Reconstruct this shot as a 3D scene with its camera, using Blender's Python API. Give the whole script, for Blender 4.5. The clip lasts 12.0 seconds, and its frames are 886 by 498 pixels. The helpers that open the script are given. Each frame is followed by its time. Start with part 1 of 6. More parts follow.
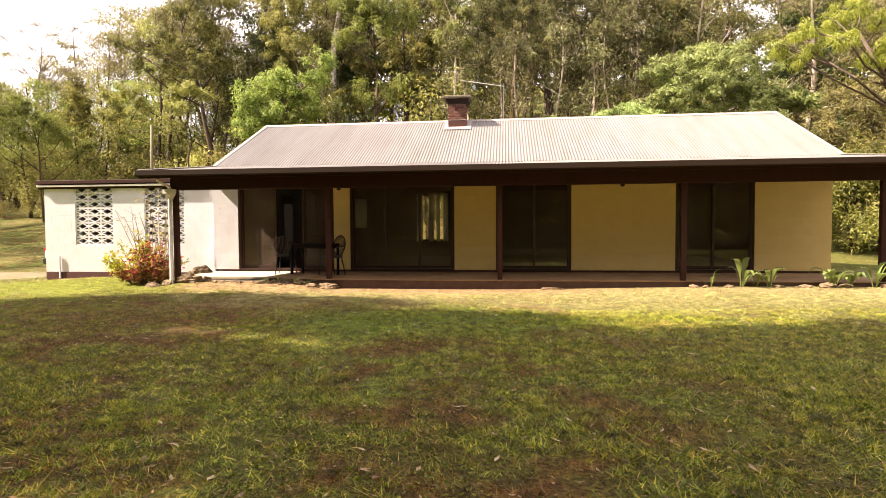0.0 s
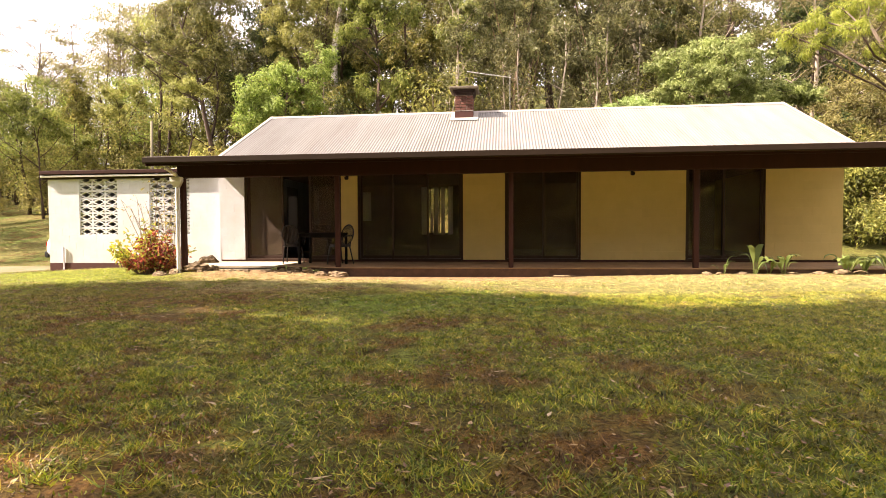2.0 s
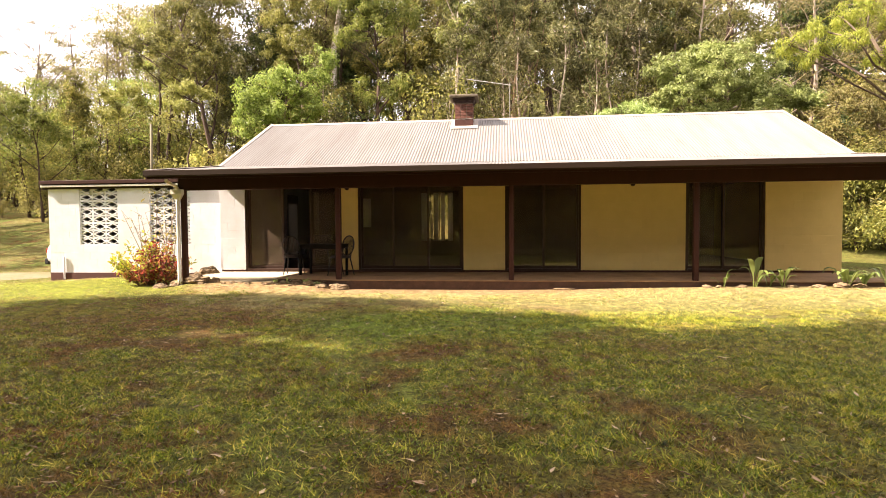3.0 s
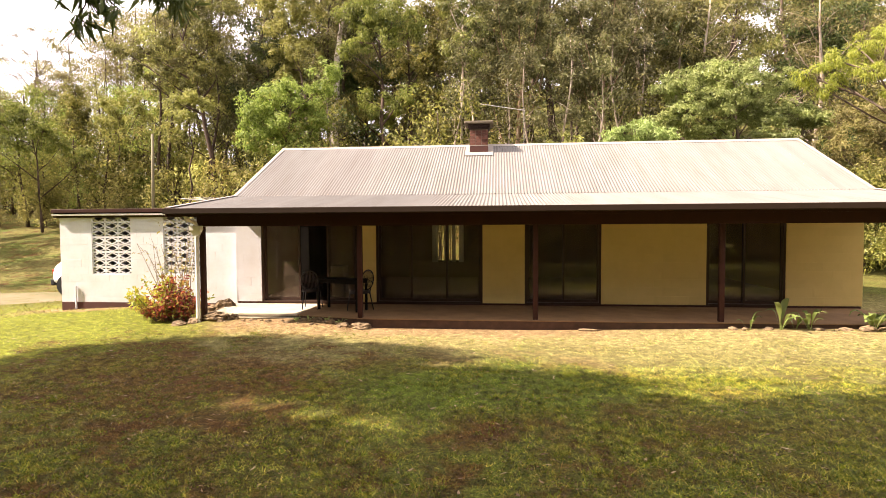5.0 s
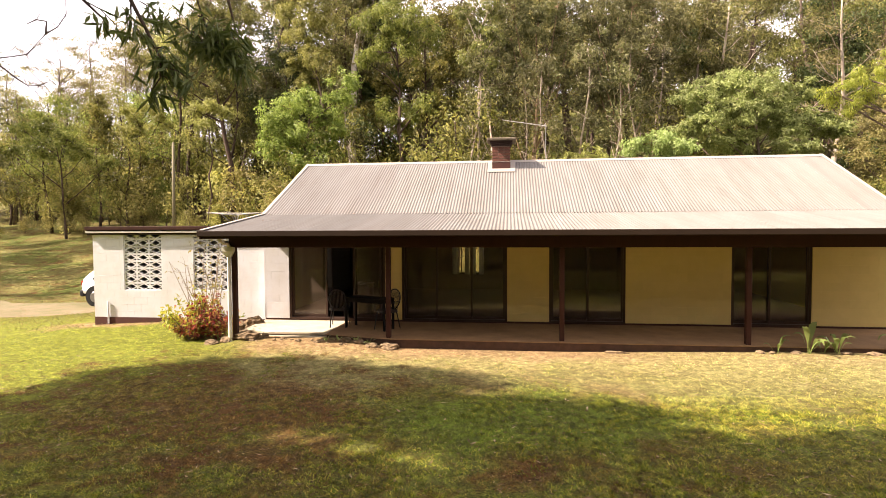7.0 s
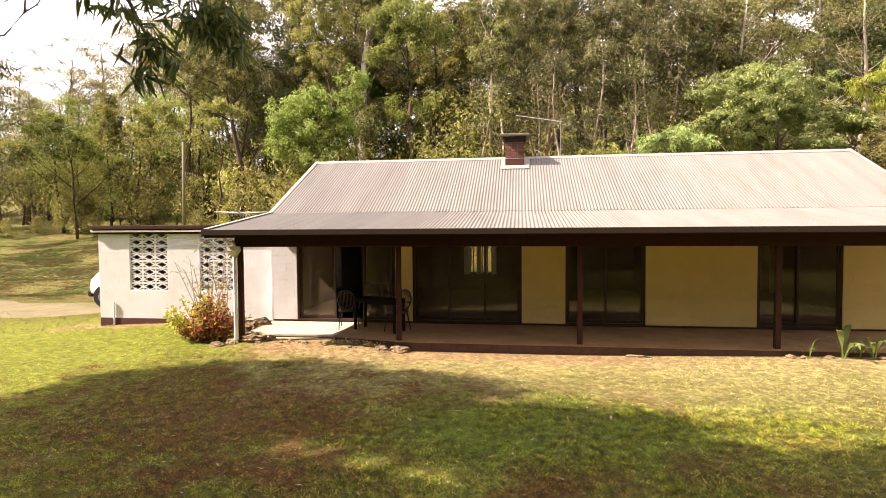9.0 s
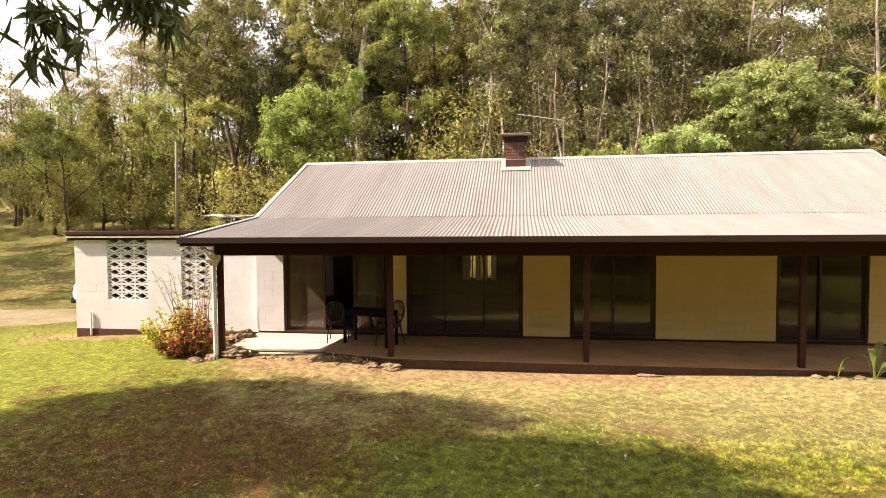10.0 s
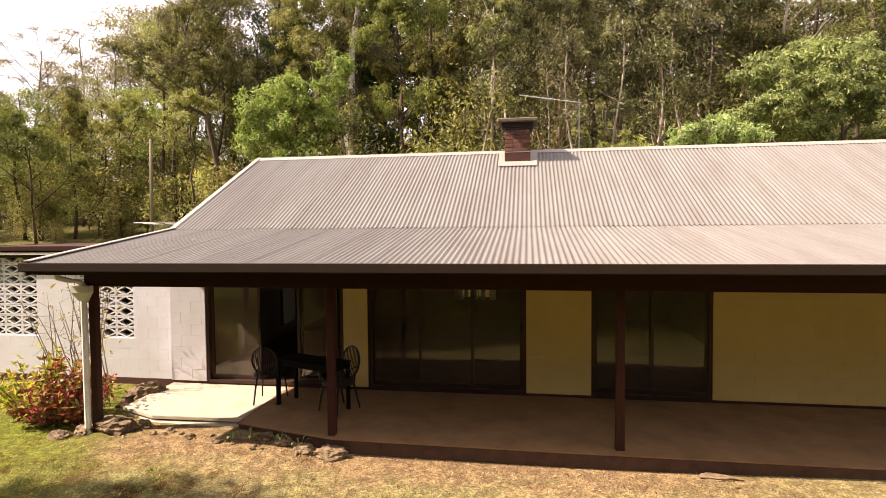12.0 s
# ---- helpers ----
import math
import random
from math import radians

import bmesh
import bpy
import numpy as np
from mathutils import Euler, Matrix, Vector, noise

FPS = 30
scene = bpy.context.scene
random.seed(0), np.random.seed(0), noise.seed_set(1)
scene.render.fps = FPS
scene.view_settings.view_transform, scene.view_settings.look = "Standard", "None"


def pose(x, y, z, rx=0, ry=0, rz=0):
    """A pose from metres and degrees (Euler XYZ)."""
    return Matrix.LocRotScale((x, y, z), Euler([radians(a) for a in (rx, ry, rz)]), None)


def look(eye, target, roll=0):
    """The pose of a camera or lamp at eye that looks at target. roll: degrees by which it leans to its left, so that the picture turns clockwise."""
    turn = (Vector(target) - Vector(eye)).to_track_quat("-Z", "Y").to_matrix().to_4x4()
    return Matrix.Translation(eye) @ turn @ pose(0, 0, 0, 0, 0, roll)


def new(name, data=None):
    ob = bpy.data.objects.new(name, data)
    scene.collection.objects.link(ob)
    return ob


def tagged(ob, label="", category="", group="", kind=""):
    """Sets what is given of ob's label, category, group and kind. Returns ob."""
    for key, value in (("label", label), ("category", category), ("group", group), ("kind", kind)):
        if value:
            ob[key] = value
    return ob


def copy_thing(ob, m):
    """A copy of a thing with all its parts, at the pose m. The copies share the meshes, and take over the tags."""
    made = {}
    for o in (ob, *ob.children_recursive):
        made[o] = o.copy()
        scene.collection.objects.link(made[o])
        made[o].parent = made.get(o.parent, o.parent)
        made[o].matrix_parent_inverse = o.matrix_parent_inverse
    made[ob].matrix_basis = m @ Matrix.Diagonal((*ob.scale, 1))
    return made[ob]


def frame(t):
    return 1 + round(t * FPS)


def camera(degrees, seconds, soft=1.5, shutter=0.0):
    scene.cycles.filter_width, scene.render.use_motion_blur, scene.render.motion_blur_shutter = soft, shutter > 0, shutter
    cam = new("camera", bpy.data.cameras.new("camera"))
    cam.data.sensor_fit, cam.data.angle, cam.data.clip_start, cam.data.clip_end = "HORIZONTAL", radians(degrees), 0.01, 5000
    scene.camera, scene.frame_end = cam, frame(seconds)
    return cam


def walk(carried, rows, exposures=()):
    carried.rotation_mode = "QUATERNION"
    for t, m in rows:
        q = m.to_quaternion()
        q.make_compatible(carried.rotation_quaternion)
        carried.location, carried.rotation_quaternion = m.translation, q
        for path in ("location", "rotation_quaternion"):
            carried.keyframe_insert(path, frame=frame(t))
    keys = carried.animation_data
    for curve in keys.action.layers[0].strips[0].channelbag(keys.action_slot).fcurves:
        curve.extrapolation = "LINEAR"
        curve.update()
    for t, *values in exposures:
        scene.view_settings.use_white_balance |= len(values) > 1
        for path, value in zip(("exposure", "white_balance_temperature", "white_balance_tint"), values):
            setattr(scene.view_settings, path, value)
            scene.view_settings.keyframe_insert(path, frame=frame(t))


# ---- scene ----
cam = camera(78.1, 12.0, 0.9)
PATH = [
    (0, (0.123, -11.347, 1.053), (-0.106, -9.362, 0.98), -0.3),
    (0.5, (0.003, -11.306, 0.913), (-0.223, -9.321, 0.838), -0.3),
    (1, (-0.09, -11.284, 0.812), (-0.316, -9.298, 0.739), -0.4),
    (1.5, (-0.14, -11.289, 0.765), (-0.363, -9.303, 0.693), -0.4),
    (2, (-0.149, -11.292, 0.793), (-0.37, -9.305, 0.721), -0.3),
    (2.5, (-0.158, -11.295, 0.913), (-0.376, -9.308, 0.839), -0.4),
    (3, (-0.167, -11.306, 1.093), (-0.386, -9.32, 1.014), -0.4),
    (4.8, (-0.677, -11.232, 1.822), (-0.881, -9.244, 1.739), -0.4),
    (5, (-0.76, -11.245, 1.899), (-0.96, -9.257, 1.819), -0.3),
    (5.5, (-0.885, -11.287, 2.104), (-1.082, -9.299, 2.025), -0.3),
    (6, (-0.947, -11.344, 2.264), (-1.142, -9.355, 2.186), -0.3),
    (6.5, (-0.999, -11.412, 2.342), (-1.191, -9.423, 2.263), -0.3),
    (7, (-1.071, -11.434, 2.361), (-1.313, -9.45, 2.282), -0.3),
    (9, (-1.17, -11.0, 2.333), (-1.449, -9.021, 2.253), -0.4),
    (9.5, (-1.171, -10.633, 2.425), (-1.452, -8.654, 2.343), -0.4),
    (10, (-1.191, -10.147, 2.482), (-1.471, -8.169, 2.4), -0.4),
    (10.5, (-1.187, -9.506, 2.558), (-1.473, -7.528, 2.476), -0.4),
    (11, (-1.157, -8.726, 2.659), (-1.45, -6.749, 2.576), -0.5),
    (11.5, (-1.117, -7.805, 2.714), (-1.42, -5.83, 2.631), -0.5),
    (12, (-1.097, -6.786, 2.725), (-1.405, -4.811, 2.644), -0.5),
]
walk(cam, [(t, look(eye, target, roll)) for t, eye, target, roll in PATH], [(0.0, 2.12, 7100, 21.0), (3.0, 2.30, 7100, 20.0), (5.0, 2.09, 7100, 21.0), (9.0, 1.93, 7100, 21.0), (10.5, 1.84, 7100, 22.0), (12.0, 1.59, 7100, 23.0)])

# ---- world, sun, exposure ----
SUN = Vector((1.04, 0.22, -1.0)).normalized()
world = bpy.data.worlds.new("world")
scene.world = world
world.use_nodes = True
wn, wl = world.node_tree.nodes, world.node_tree.links
sky = wn.new("ShaderNodeTexSky")
sky.sky_type, sky.sun_disc = "NISHITA", False
sky.sun_elevation, sky.sun_rotation = radians(43.2), radians(258.1)
sky.dust_density = 2.0
skyc = wn.new("ShaderNodeTexCoord")
cloud = wn.new("ShaderNodeTexNoise")
cloud.inputs["Scale"].default_value, cloud.inputs["Detail"].default_value = 2.2, 6.0
cramp = wn.new("ShaderNodeValToRGB")
cramp.color_ramp.elements[0].position, cramp.color_ramp.elements[1].position = 0.20, 0.44
cmix = wn.new("ShaderNodeMix")
cmix.data_type = "RGBA"
cmix.inputs[7].default_value = (11.0, 11.0, 11.6, 1)
wl.new(skyc.outputs["Generated"], cloud.inputs["Vector"])
wl.new(cloud.outputs["Fac"], cramp.inputs["Fac"])
wl.new(cramp.outputs["Color"], cmix.inputs[0])
wl.new(sky.outputs["Color"], cmix.inputs[6])
wl.new(cmix.outputs[2], wn["Background"].inputs["Color"])
wn["Background"].inputs["Strength"].default_value = 0.051
sun = new("sun", bpy.data.lights.new("sun", "SUN"))
sun.data.energy, sun.data.angle, sun.data.color = 4.8, radians(0.6), (1.0, 0.92, 0.79)
sun.matrix_world = look((0, 0, 40), Vector((0, 0, 40)) + SUN)

# ---- materials ----


def shade(name, base, rough=0.7, metal=0.0, dark=None, scale=8.0, amount=0.5, fine=90.0, bump=0.15, jitter=0.0, spec=0.3, island=False, stretch=None):
    """Principled paint with stains at a coarse scale, grain and relief at a fine one, and a random value per piece."""
    m = bpy.data.materials.new(name)
    m.use_nodes = True
    n, l = m.node_tree.nodes, m.node_tree.links
    p = n["Principled BSDF"]
    p.inputs["Roughness"].default_value, p.inputs["Metallic"].default_value = rough, metal
    p.inputs["Specular IOR Level"].default_value = spec
    dark = dark or tuple(c * 0.6 for c in base)
    geo = n.new("ShaderNodeNewGeometry")
    mp = n.new("ShaderNodeMapping")
    mp.inputs["Scale"].default_value = stretch or (1, 1, 1)
    l.new(geo.outputs["Position"], mp.inputs["Vector"])
    a = n.new("ShaderNodeTexNoise")
    a.inputs["Scale"].default_value, a.inputs["Detail"].default_value, a.inputs["Roughness"].default_value = scale, 6, 0.65
    b = n.new("ShaderNodeTexNoise")
    b.inputs["Scale"].default_value, b.inputs["Detail"].default_value = fine, 3
    l.new(mp.outputs["Vector"], a.inputs["Vector"])
    l.new(mp.outputs["Vector"], b.inputs["Vector"])
    r = n.new("ShaderNodeMapRange")
    r.inputs["From Min"].default_value, r.inputs["From Max"].default_value = 0.38, 0.72
    r.inputs["To Max"].default_value = amount
    l.new(a.outputs["Fac"], r.inputs["Value"])
    mix = n.new("ShaderNodeMix")
    mix.data_type = "RGBA"
    mix.inputs[6].default_value, mix.inputs[7].default_value = (*base, 1), (*dark, 1)
    l.new(r.outputs["Result"], mix.inputs[0])
    hsv = n.new("ShaderNodeHueSaturation")
    l.new(mix.outputs[2], hsv.inputs["Color"])
    if jitter:
        rnd = n.new("ShaderNodeObjectInfo")
        j = n.new("ShaderNodeMapRange")
        j.inputs["To Min"].default_value, j.inputs["To Max"].default_value = 1 - jitter, 1 + jitter
        l.new(geo.outputs["Random Per Island"] if island else rnd.outputs["Random"], j.inputs["Value"])
        l.new(j.outputs["Result"], hsv.inputs["Value"])
    l.new(hsv.outputs["Color"], p.inputs["Base Color"])
    bp = n.new("ShaderNodeBump")
    bp.inputs["Strength"].default_value, bp.inputs["Distance"].default_value = bump, 0.01
    l.new(b.outputs["Fac"], bp.inputs["Height"])
    l.new(bp.outputs["Normal"], p.inputs["Normal"])
    return m


def greener_end(n, l, geo, fac, least):
    """Weakens a bare-soil factor towards the greener east end of the lawn."""
    sep, r, q = n.new("ShaderNodeSeparateXYZ"), n.new("ShaderNodeMapRange"), n.new("ShaderNodeMath")
    l.new(geo.outputs["Position"], sep.inputs["Vector"])
    r.inputs["From Min"].default_value, r.inputs["From Max"].default_value = 0.4, 2.4
    r.inputs["To Min"].default_value, r.inputs["To Max"].default_value = 1.0, least
    l.new(sep.outputs["X"], r.inputs["Value"])
    q.operation = "MULTIPLY"
    l.new(fac, q.inputs[0])
    l.new(r.outputs["Result"], q.inputs[1])
    return q.outputs["Value"]


def lawn_zones(n, l, geo):
    """Greener grass towards the shed end, drier grass along the verandah, with ragged limits."""
    sep = n.new("ShaderNodeSeparateXYZ")
    l.new(geo.outputs["Position"], sep.inputs["Vector"])
    t = n.new("ShaderNodeTexNoise")
    t.inputs["Scale"].default_value, t.inputs["Detail"].default_value = 0.8, 4
    l.new(geo.outputs["Position"], t.inputs["Vector"])
    made = []
    for axis, a, b, gain in (("X", -5.0, -8.6, 5.0), ("Y", -4.0, -0.9, 3.0)):
        w = n.new("ShaderNodeMath")
        w.operation = "MULTIPLY_ADD"
        w.inputs[1].default_value = gain
        l.new(t.outputs["Fac"], w.inputs[0])
        l.new(sep.outputs[axis], w.inputs[2])
        r = n.new("ShaderNodeMapRange")
        r.inputs["From Min"].default_value, r.inputs["From Max"].default_value = a + gain / 2, b + gain / 2
        l.new(w.outputs["Value"], r.inputs["Value"])
        made.append(r.outputs["Result"])
    lim = n.new("ShaderNodeMapRange")
    lim.inputs["From Min"].default_value, lim.inputs["From Max"].default_value = 6.5, 3.0
    l.new(sep.outputs["Y"], lim.inputs["Value"])
    for i in range(2):
        q = n.new("ShaderNodeMath")
        q.operation = "MULTIPLY"
        l.new(made[i], q.inputs[0])
        l.new(lim.outputs["Result"], q.inputs[1])
        made[i] = q.outputs["Value"]
    lime, dry = made
    inv = n.new("ShaderNodeMath")
    inv.operation = "SUBTRACT"
    inv.use_clamp = True
    l.new(dry, inv.inputs[0])
    l.new(lime, inv.inputs[1])
    rough = n.new("ShaderNodeTexNoise")
    rough.inputs["Scale"].default_value, rough.inputs["Detail"].default_value, rough.inputs["Roughness"].default_value = 1.6, 7, 0.7
    l.new(geo.outputs["Position"], rough.inputs["Vector"])
    spots = []
    for size, middle, source, gain, a, b in (((0.50, 0.95, 0.0), (0.45, 4.1, 0.0), t, 1.6, 2.1, 1.4), ((0.30, 0.42, 0.0), (1.74, 1.64, 0.0), rough, 5.0, 3.6, 3.0)):
        shift = n.new("ShaderNodeVectorMath")
        shift.operation = "MULTIPLY_ADD"
        shift.inputs[1].default_value, shift.inputs[2].default_value = size, middle
        l.new(geo.outputs["Position"], shift.inputs[0])
        far = n.new("ShaderNodeVectorMath")
        far.operation = "LENGTH"
        l.new(shift.outputs["Vector"], far.inputs[0])
        wob = n.new("ShaderNodeMath")
        wob.operation = "MULTIPLY_ADD"
        wob.inputs[1].default_value = gain
        l.new(source.outputs["Fac"], wob.inputs[0])
        l.new(far.outputs["Value"], wob.inputs[2])
        spot = n.new("ShaderNodeMapRange")
        spot.inputs["From Min"].default_value, spot.inputs["From Max"].default_value = a, b
        l.new(wob.outputs["Value"], spot.inputs["Value"])
        spots.append(spot.outputs["Result"])
    return lime, inv.outputs["Value"], spots[0], spots[1]


def leafy(name, colours, patch=None, through_light=0.35, rough=0.5, scale=0.25, zones=False, mottle=0.0, lumps=0.0):
    """Leaf surface: colours picked per leaf, shifted per plant, lighter and darker by the clump, some light passing through."""
    m = bpy.data.materials.new(name)
    m.use_nodes = True
    n, l = m.node_tree.nodes, m.node_tree.links
    p, out = n["Principled BSDF"], n["Material Output"]
    p.inputs["Roughness"].default_value = rough
    p.inputs["Specular IOR Level"].default_value = 0.35
    geo, info = n.new("ShaderNodeNewGeometry"), n.new("ShaderNodeObjectInfo")
    ramp = n.new("ShaderNodeValToRGB")
    e = ramp.color_ramp.elements
    while len(e) < len(colours):
        e.new(0.5)
    for i, c in enumerate(colours):
        e[i].position, e[i].color = i / (len(colours) - 1), (*c, 1)
    pick = n.new("ShaderNodeMapRange")
    pick.inputs["To Min"].default_value, pick.inputs["To Max"].default_value = (0.05, 0.95) if lumps else (0.0, 1.0)
    l.new(geo.outputs["Random Per Island"], pick.inputs["Value"])
    l.new(pick.outputs["Result"], ramp.inputs["Fac"])
    col = ramp.outputs["Color"]
    if patch:
        no = n.new("ShaderNodeTexNoise")
        no.inputs["Scale"].default_value, no.inputs["Detail"].default_value, no.inputs["Roughness"].default_value = scale, 5, 0.6
        l.new(geo.outputs["Position"], no.inputs["Vector"])
        r = n.new("ShaderNodeMapRange")
        r.inputs["From Min"].default_value, r.inputs["From Max"].default_value = 0.45, 0.56
        l.new(no.outputs["Fac"], r.inputs["Value"])
        mx = n.new("ShaderNodeMix")
        mx.data_type = "RGBA"
        mx.inputs[7].default_value = (*patch, 1)
        l.new(greener_end(n, l, geo, r.outputs["Result"], 0.3) if zones else r.outputs["Result"], mx.inputs[0])
        l.new(col, mx.inputs[6])
        col = mx.outputs[2]
    if zones:
        lime, dry, lush, bare = lawn_zones(n, l, geo)
        for fac, c in ((bare, ((0.09, 0.04, 0.010), (0.24, 0.125, 0.034))), (lush, ((0.06, 0.115, 0.009), (0.225, 0.30, 0.034))), (lime, ((0.12, 0.165, 0.014), (0.36, 0.395, 0.05))), (dry, ((0.24, 0.21, 0.07), (0.53, 0.465, 0.20)))):
            rr = n.new("ShaderNodeValToRGB")
            rr.color_ramp.elements[0].color, rr.color_ramp.elements[1].color = (*c[0], 1), (*c[1], 1)
            l.new(geo.outputs["Random Per Island"], rr.inputs["Fac"])
            mx = n.new("ShaderNodeMix")
            mx.data_type = "RGBA"
            f8 = n.new("ShaderNodeMath")
            f8.operation = "MULTIPLY"
            f8.inputs[1].default_value = 0.72
            l.new(fac, f8.inputs[0])
            l.new(f8.outputs["Value"], mx.inputs[0])
            l.new(col, mx.inputs[6])
            l.new(rr.outputs["Color"], mx.inputs[7])
            col = mx.outputs[2]
    hsv = n.new("ShaderNodeHueSaturation")
    a, b = n.new("ShaderNodeMapRange"), n.new("ShaderNodeMapRange")
    a.inputs["To Min"].default_value, a.inputs["To Max"].default_value = 0.485, 0.515
    b.inputs["To Min"].default_value, b.inputs["To Max"].default_value = 0.8, 1.25
    l.new(info.outputs["Random"], a.inputs["Value"])
    l.new(info.outputs["Random"], b.inputs["Value"])
    l.new(a.outputs["Result"], hsv.inputs["Hue"])
    if mottle:
        clump = n.new("ShaderNodeTexNoise")
        clump.inputs["Scale"].default_value, clump.inputs["Detail"].default_value, clump.inputs["Roughness"].default_value = 8.0, 4, 0.65
        l.new(geo.outputs["Position"], clump.inputs["Vector"])
        b.inputs["From Min"].default_value, b.inputs["From Max"].default_value = 0.36, 0.64
        b.inputs["To Min"].default_value, b.inputs["To Max"].default_value = 1 - mottle, 1 + mottle
        l.new(clump.outputs["Fac"], b.inputs["Value"])
    value = b.outputs["Result"]
    if lumps:
        lump = n.new("ShaderNodeTexNoise")
        lump.inputs["Scale"].default_value, lump.inputs["Detail"].default_value, lump.inputs["Roughness"].default_value = 0.85, 3, 0.6
        l.new(geo.outputs["Position"], lump.inputs["Vector"])
        vary = n.new("ShaderNodeMapRange")
        vary.inputs["From Min"].default_value, vary.inputs["From Max"].default_value = 0.36, 0.64
        vary.inputs["To Min"].default_value, vary.inputs["To Max"].default_value = 1 - lumps, 1 + lumps
        l.new(lump.outputs["Fac"], vary.inputs["Value"])
        both = n.new("ShaderNodeMath")
        both.operation = "MULTIPLY"
        l.new(value, both.inputs[0])
        l.new(vary.outputs["Result"], both.inputs[1])
        value = both.outputs["Value"]
    l.new(value, hsv.inputs["Value"])
    l.new(col, hsv.inputs["Color"])
    l.new(hsv.outputs["Color"], p.inputs["Base Color"])
    tr = n.new("ShaderNodeBsdfTranslucent")
    l.new(hsv.outputs["Color"], tr.inputs["Color"])
    ms = n.new("ShaderNodeMixShader")
    ms.inputs["Fac"].default_value = through_light
    l.new(p.outputs["BSDF"], ms.inputs[1])
    l.new(tr.outputs["BSDF"], ms.inputs[2])
    l.new(ms.outputs["Shader"], out.inputs["Surface"])
    return m


def lawn_material():
    m = bpy.data.materials.new("lawn_ground")
    m.use_nodes = True
    n, l = m.node_tree.nodes, m.node_tree.links
    p = n["Principled BSDF"]
    p.inputs["Roughness"].default_value, p.inputs["Specular IOR Level"].default_value = 0.95, 0.1
    geo = n.new("ShaderNodeNewGeometry")

    def noise_of(scale, detail, lo, hi):
        t = n.new("ShaderNodeTexNoise")
        t.inputs["Scale"].default_value, t.inputs["Detail"].default_value, t.inputs["Roughness"].default_value = scale, detail, 0.65
        l.new(geo.outputs["Position"], t.inputs["Vector"])
        r = n.new("ShaderNodeMapRange")
        r.inputs["From Min"].default_value, r.inputs["From Max"].default_value = lo, hi
        l.new(t.outputs["Fac"], r.inputs["Value"])
        return t.outputs["Fac"], r.outputs["Result"]

    def mix_of(fac, a, b):
        x = n.new("ShaderNodeMix")
        x.data_type = "RGBA"
        for s, v in ((0, fac), (6, a), (7, b)):
            if isinstance(v, tuple):
                x.inputs[s].default_value = v
            else:
                l.new(v, x.inputs[s])
        return x.outputs[2]

    _, big = noise_of(0.35, 6, 0.42, 0.62)
    _, mid = noise_of(1.5, 7, 0.50, 0.64)
    mid = greener_end(n, l, geo, mid, 0.3)
    big = greener_end(n, l, geo, big, 0.5)
    f1, tiny = noise_of(34, 5, 0.35, 0.65)
    lime, dry, lush, bare = lawn_zones(n, l, geo)
    grass = mix_of(tiny, (0.02, 0.028, 0.006, 1), (0.18, 0.20, 0.034, 1))
    green = mix_of(tiny, (0.06, 0.085, 0.008, 1), (0.27, 0.28, 0.035, 1))
    dull = mix_of(tiny, (0.02, 0.013, 0.004, 1), (0.145, 0.097, 0.024, 1))
    soil = mix_of(tiny, (0.034, 0.015, 0.005, 1), (0.17, 0.088, 0.024, 1))
    sep2 = n.new("ShaderNodeSeparateXYZ")
    l.new(geo.outputs["Position"], sep2.inputs["Vector"])
    slope = n.new("ShaderNodeMapRange")
    slope.inputs["From Min"].default_value, slope.inputs["From Max"].default_value = 6.0, 12.0
    l.new(sep2.outputs["Y"], slope.inputs["Value"])
    litter = mix_of(tiny, (0.05, 0.07, 0.012, 1), (0.14, 0.165, 0.032, 1))
    # pale straw patches coloured in for sun streaks between tree shadows
    litter = mix_of(big, litter, mix_of(tiny, (0.12, 0.10, 0.03, 1), (0.30, 0.25, 0.09, 1)))
    grass = mix_of(slope.outputs["Result"], grass, litter)
    straw = mix_of(tiny, (0.15, 0.13, 0.045, 1), (0.43, 0.375, 0.165, 1))
    dull = mix_of(slope.outputs["Result"], dull, (0.15, 0.135, 0.04, 1))
    rich = mix_of(tiny, (0.045, 0.07, 0.007, 1), (0.15, 0.19, 0.022, 1))
    base = mix_of(lime, mix_of(dry, mix_of(mid, mix_of(big, grass, dull), soil), straw), green)
    wave, _ = noise_of(1.1, 5, 0.4, 0.6)
    edge = n.new("ShaderNodeMath")
    edge.operation = "MULTIPLY_ADD"
    edge.inputs[1].default_value = 2.4
    l.new(wave, edge.inputs[0])
    l.new(sep2.outputs["Y"], edge.inputs[2])
    worn, inside = n.new("ShaderNodeMapRange"), n.new("ShaderNodeMapRange")
    worn.inputs["From Min"].default_value, worn.inputs["From Max"].default_value = -0.15, 0.65
    inside.inputs["From Min"].default_value, inside.inputs["From Max"].default_value = -7.2, -6.2
    l.new(edge.outputs["Value"], worn.inputs["Value"])
    l.new(sep2.outputs["X"], inside.inputs["Value"])
    both = n.new("ShaderNodeMath")
    both.operation = "MULTIPLY"
    l.new(worn.outputs["Result"], both.inputs[0])
    l.new(inside.outputs["Result"], both.inputs[1])
    earth = mix_of(tiny, (0.16, 0.095, 0.045, 1), (0.44, 0.305, 0.155, 1))
    near = n.new("ShaderNodeMapRange")
    near.inputs["From Min"].default_value, near.inputs["From Max"].default_value = 3.2, 2.6
    l.new(sep2.outputs["Y"], near.inputs["Value"])
    strip = n.new("ShaderNodeMath")
    strip.operation = "MULTIPLY"
    l.new(both.outputs["Value"], strip.inputs[0])
    l.new(near.outputs["Result"], strip.inputs[1])
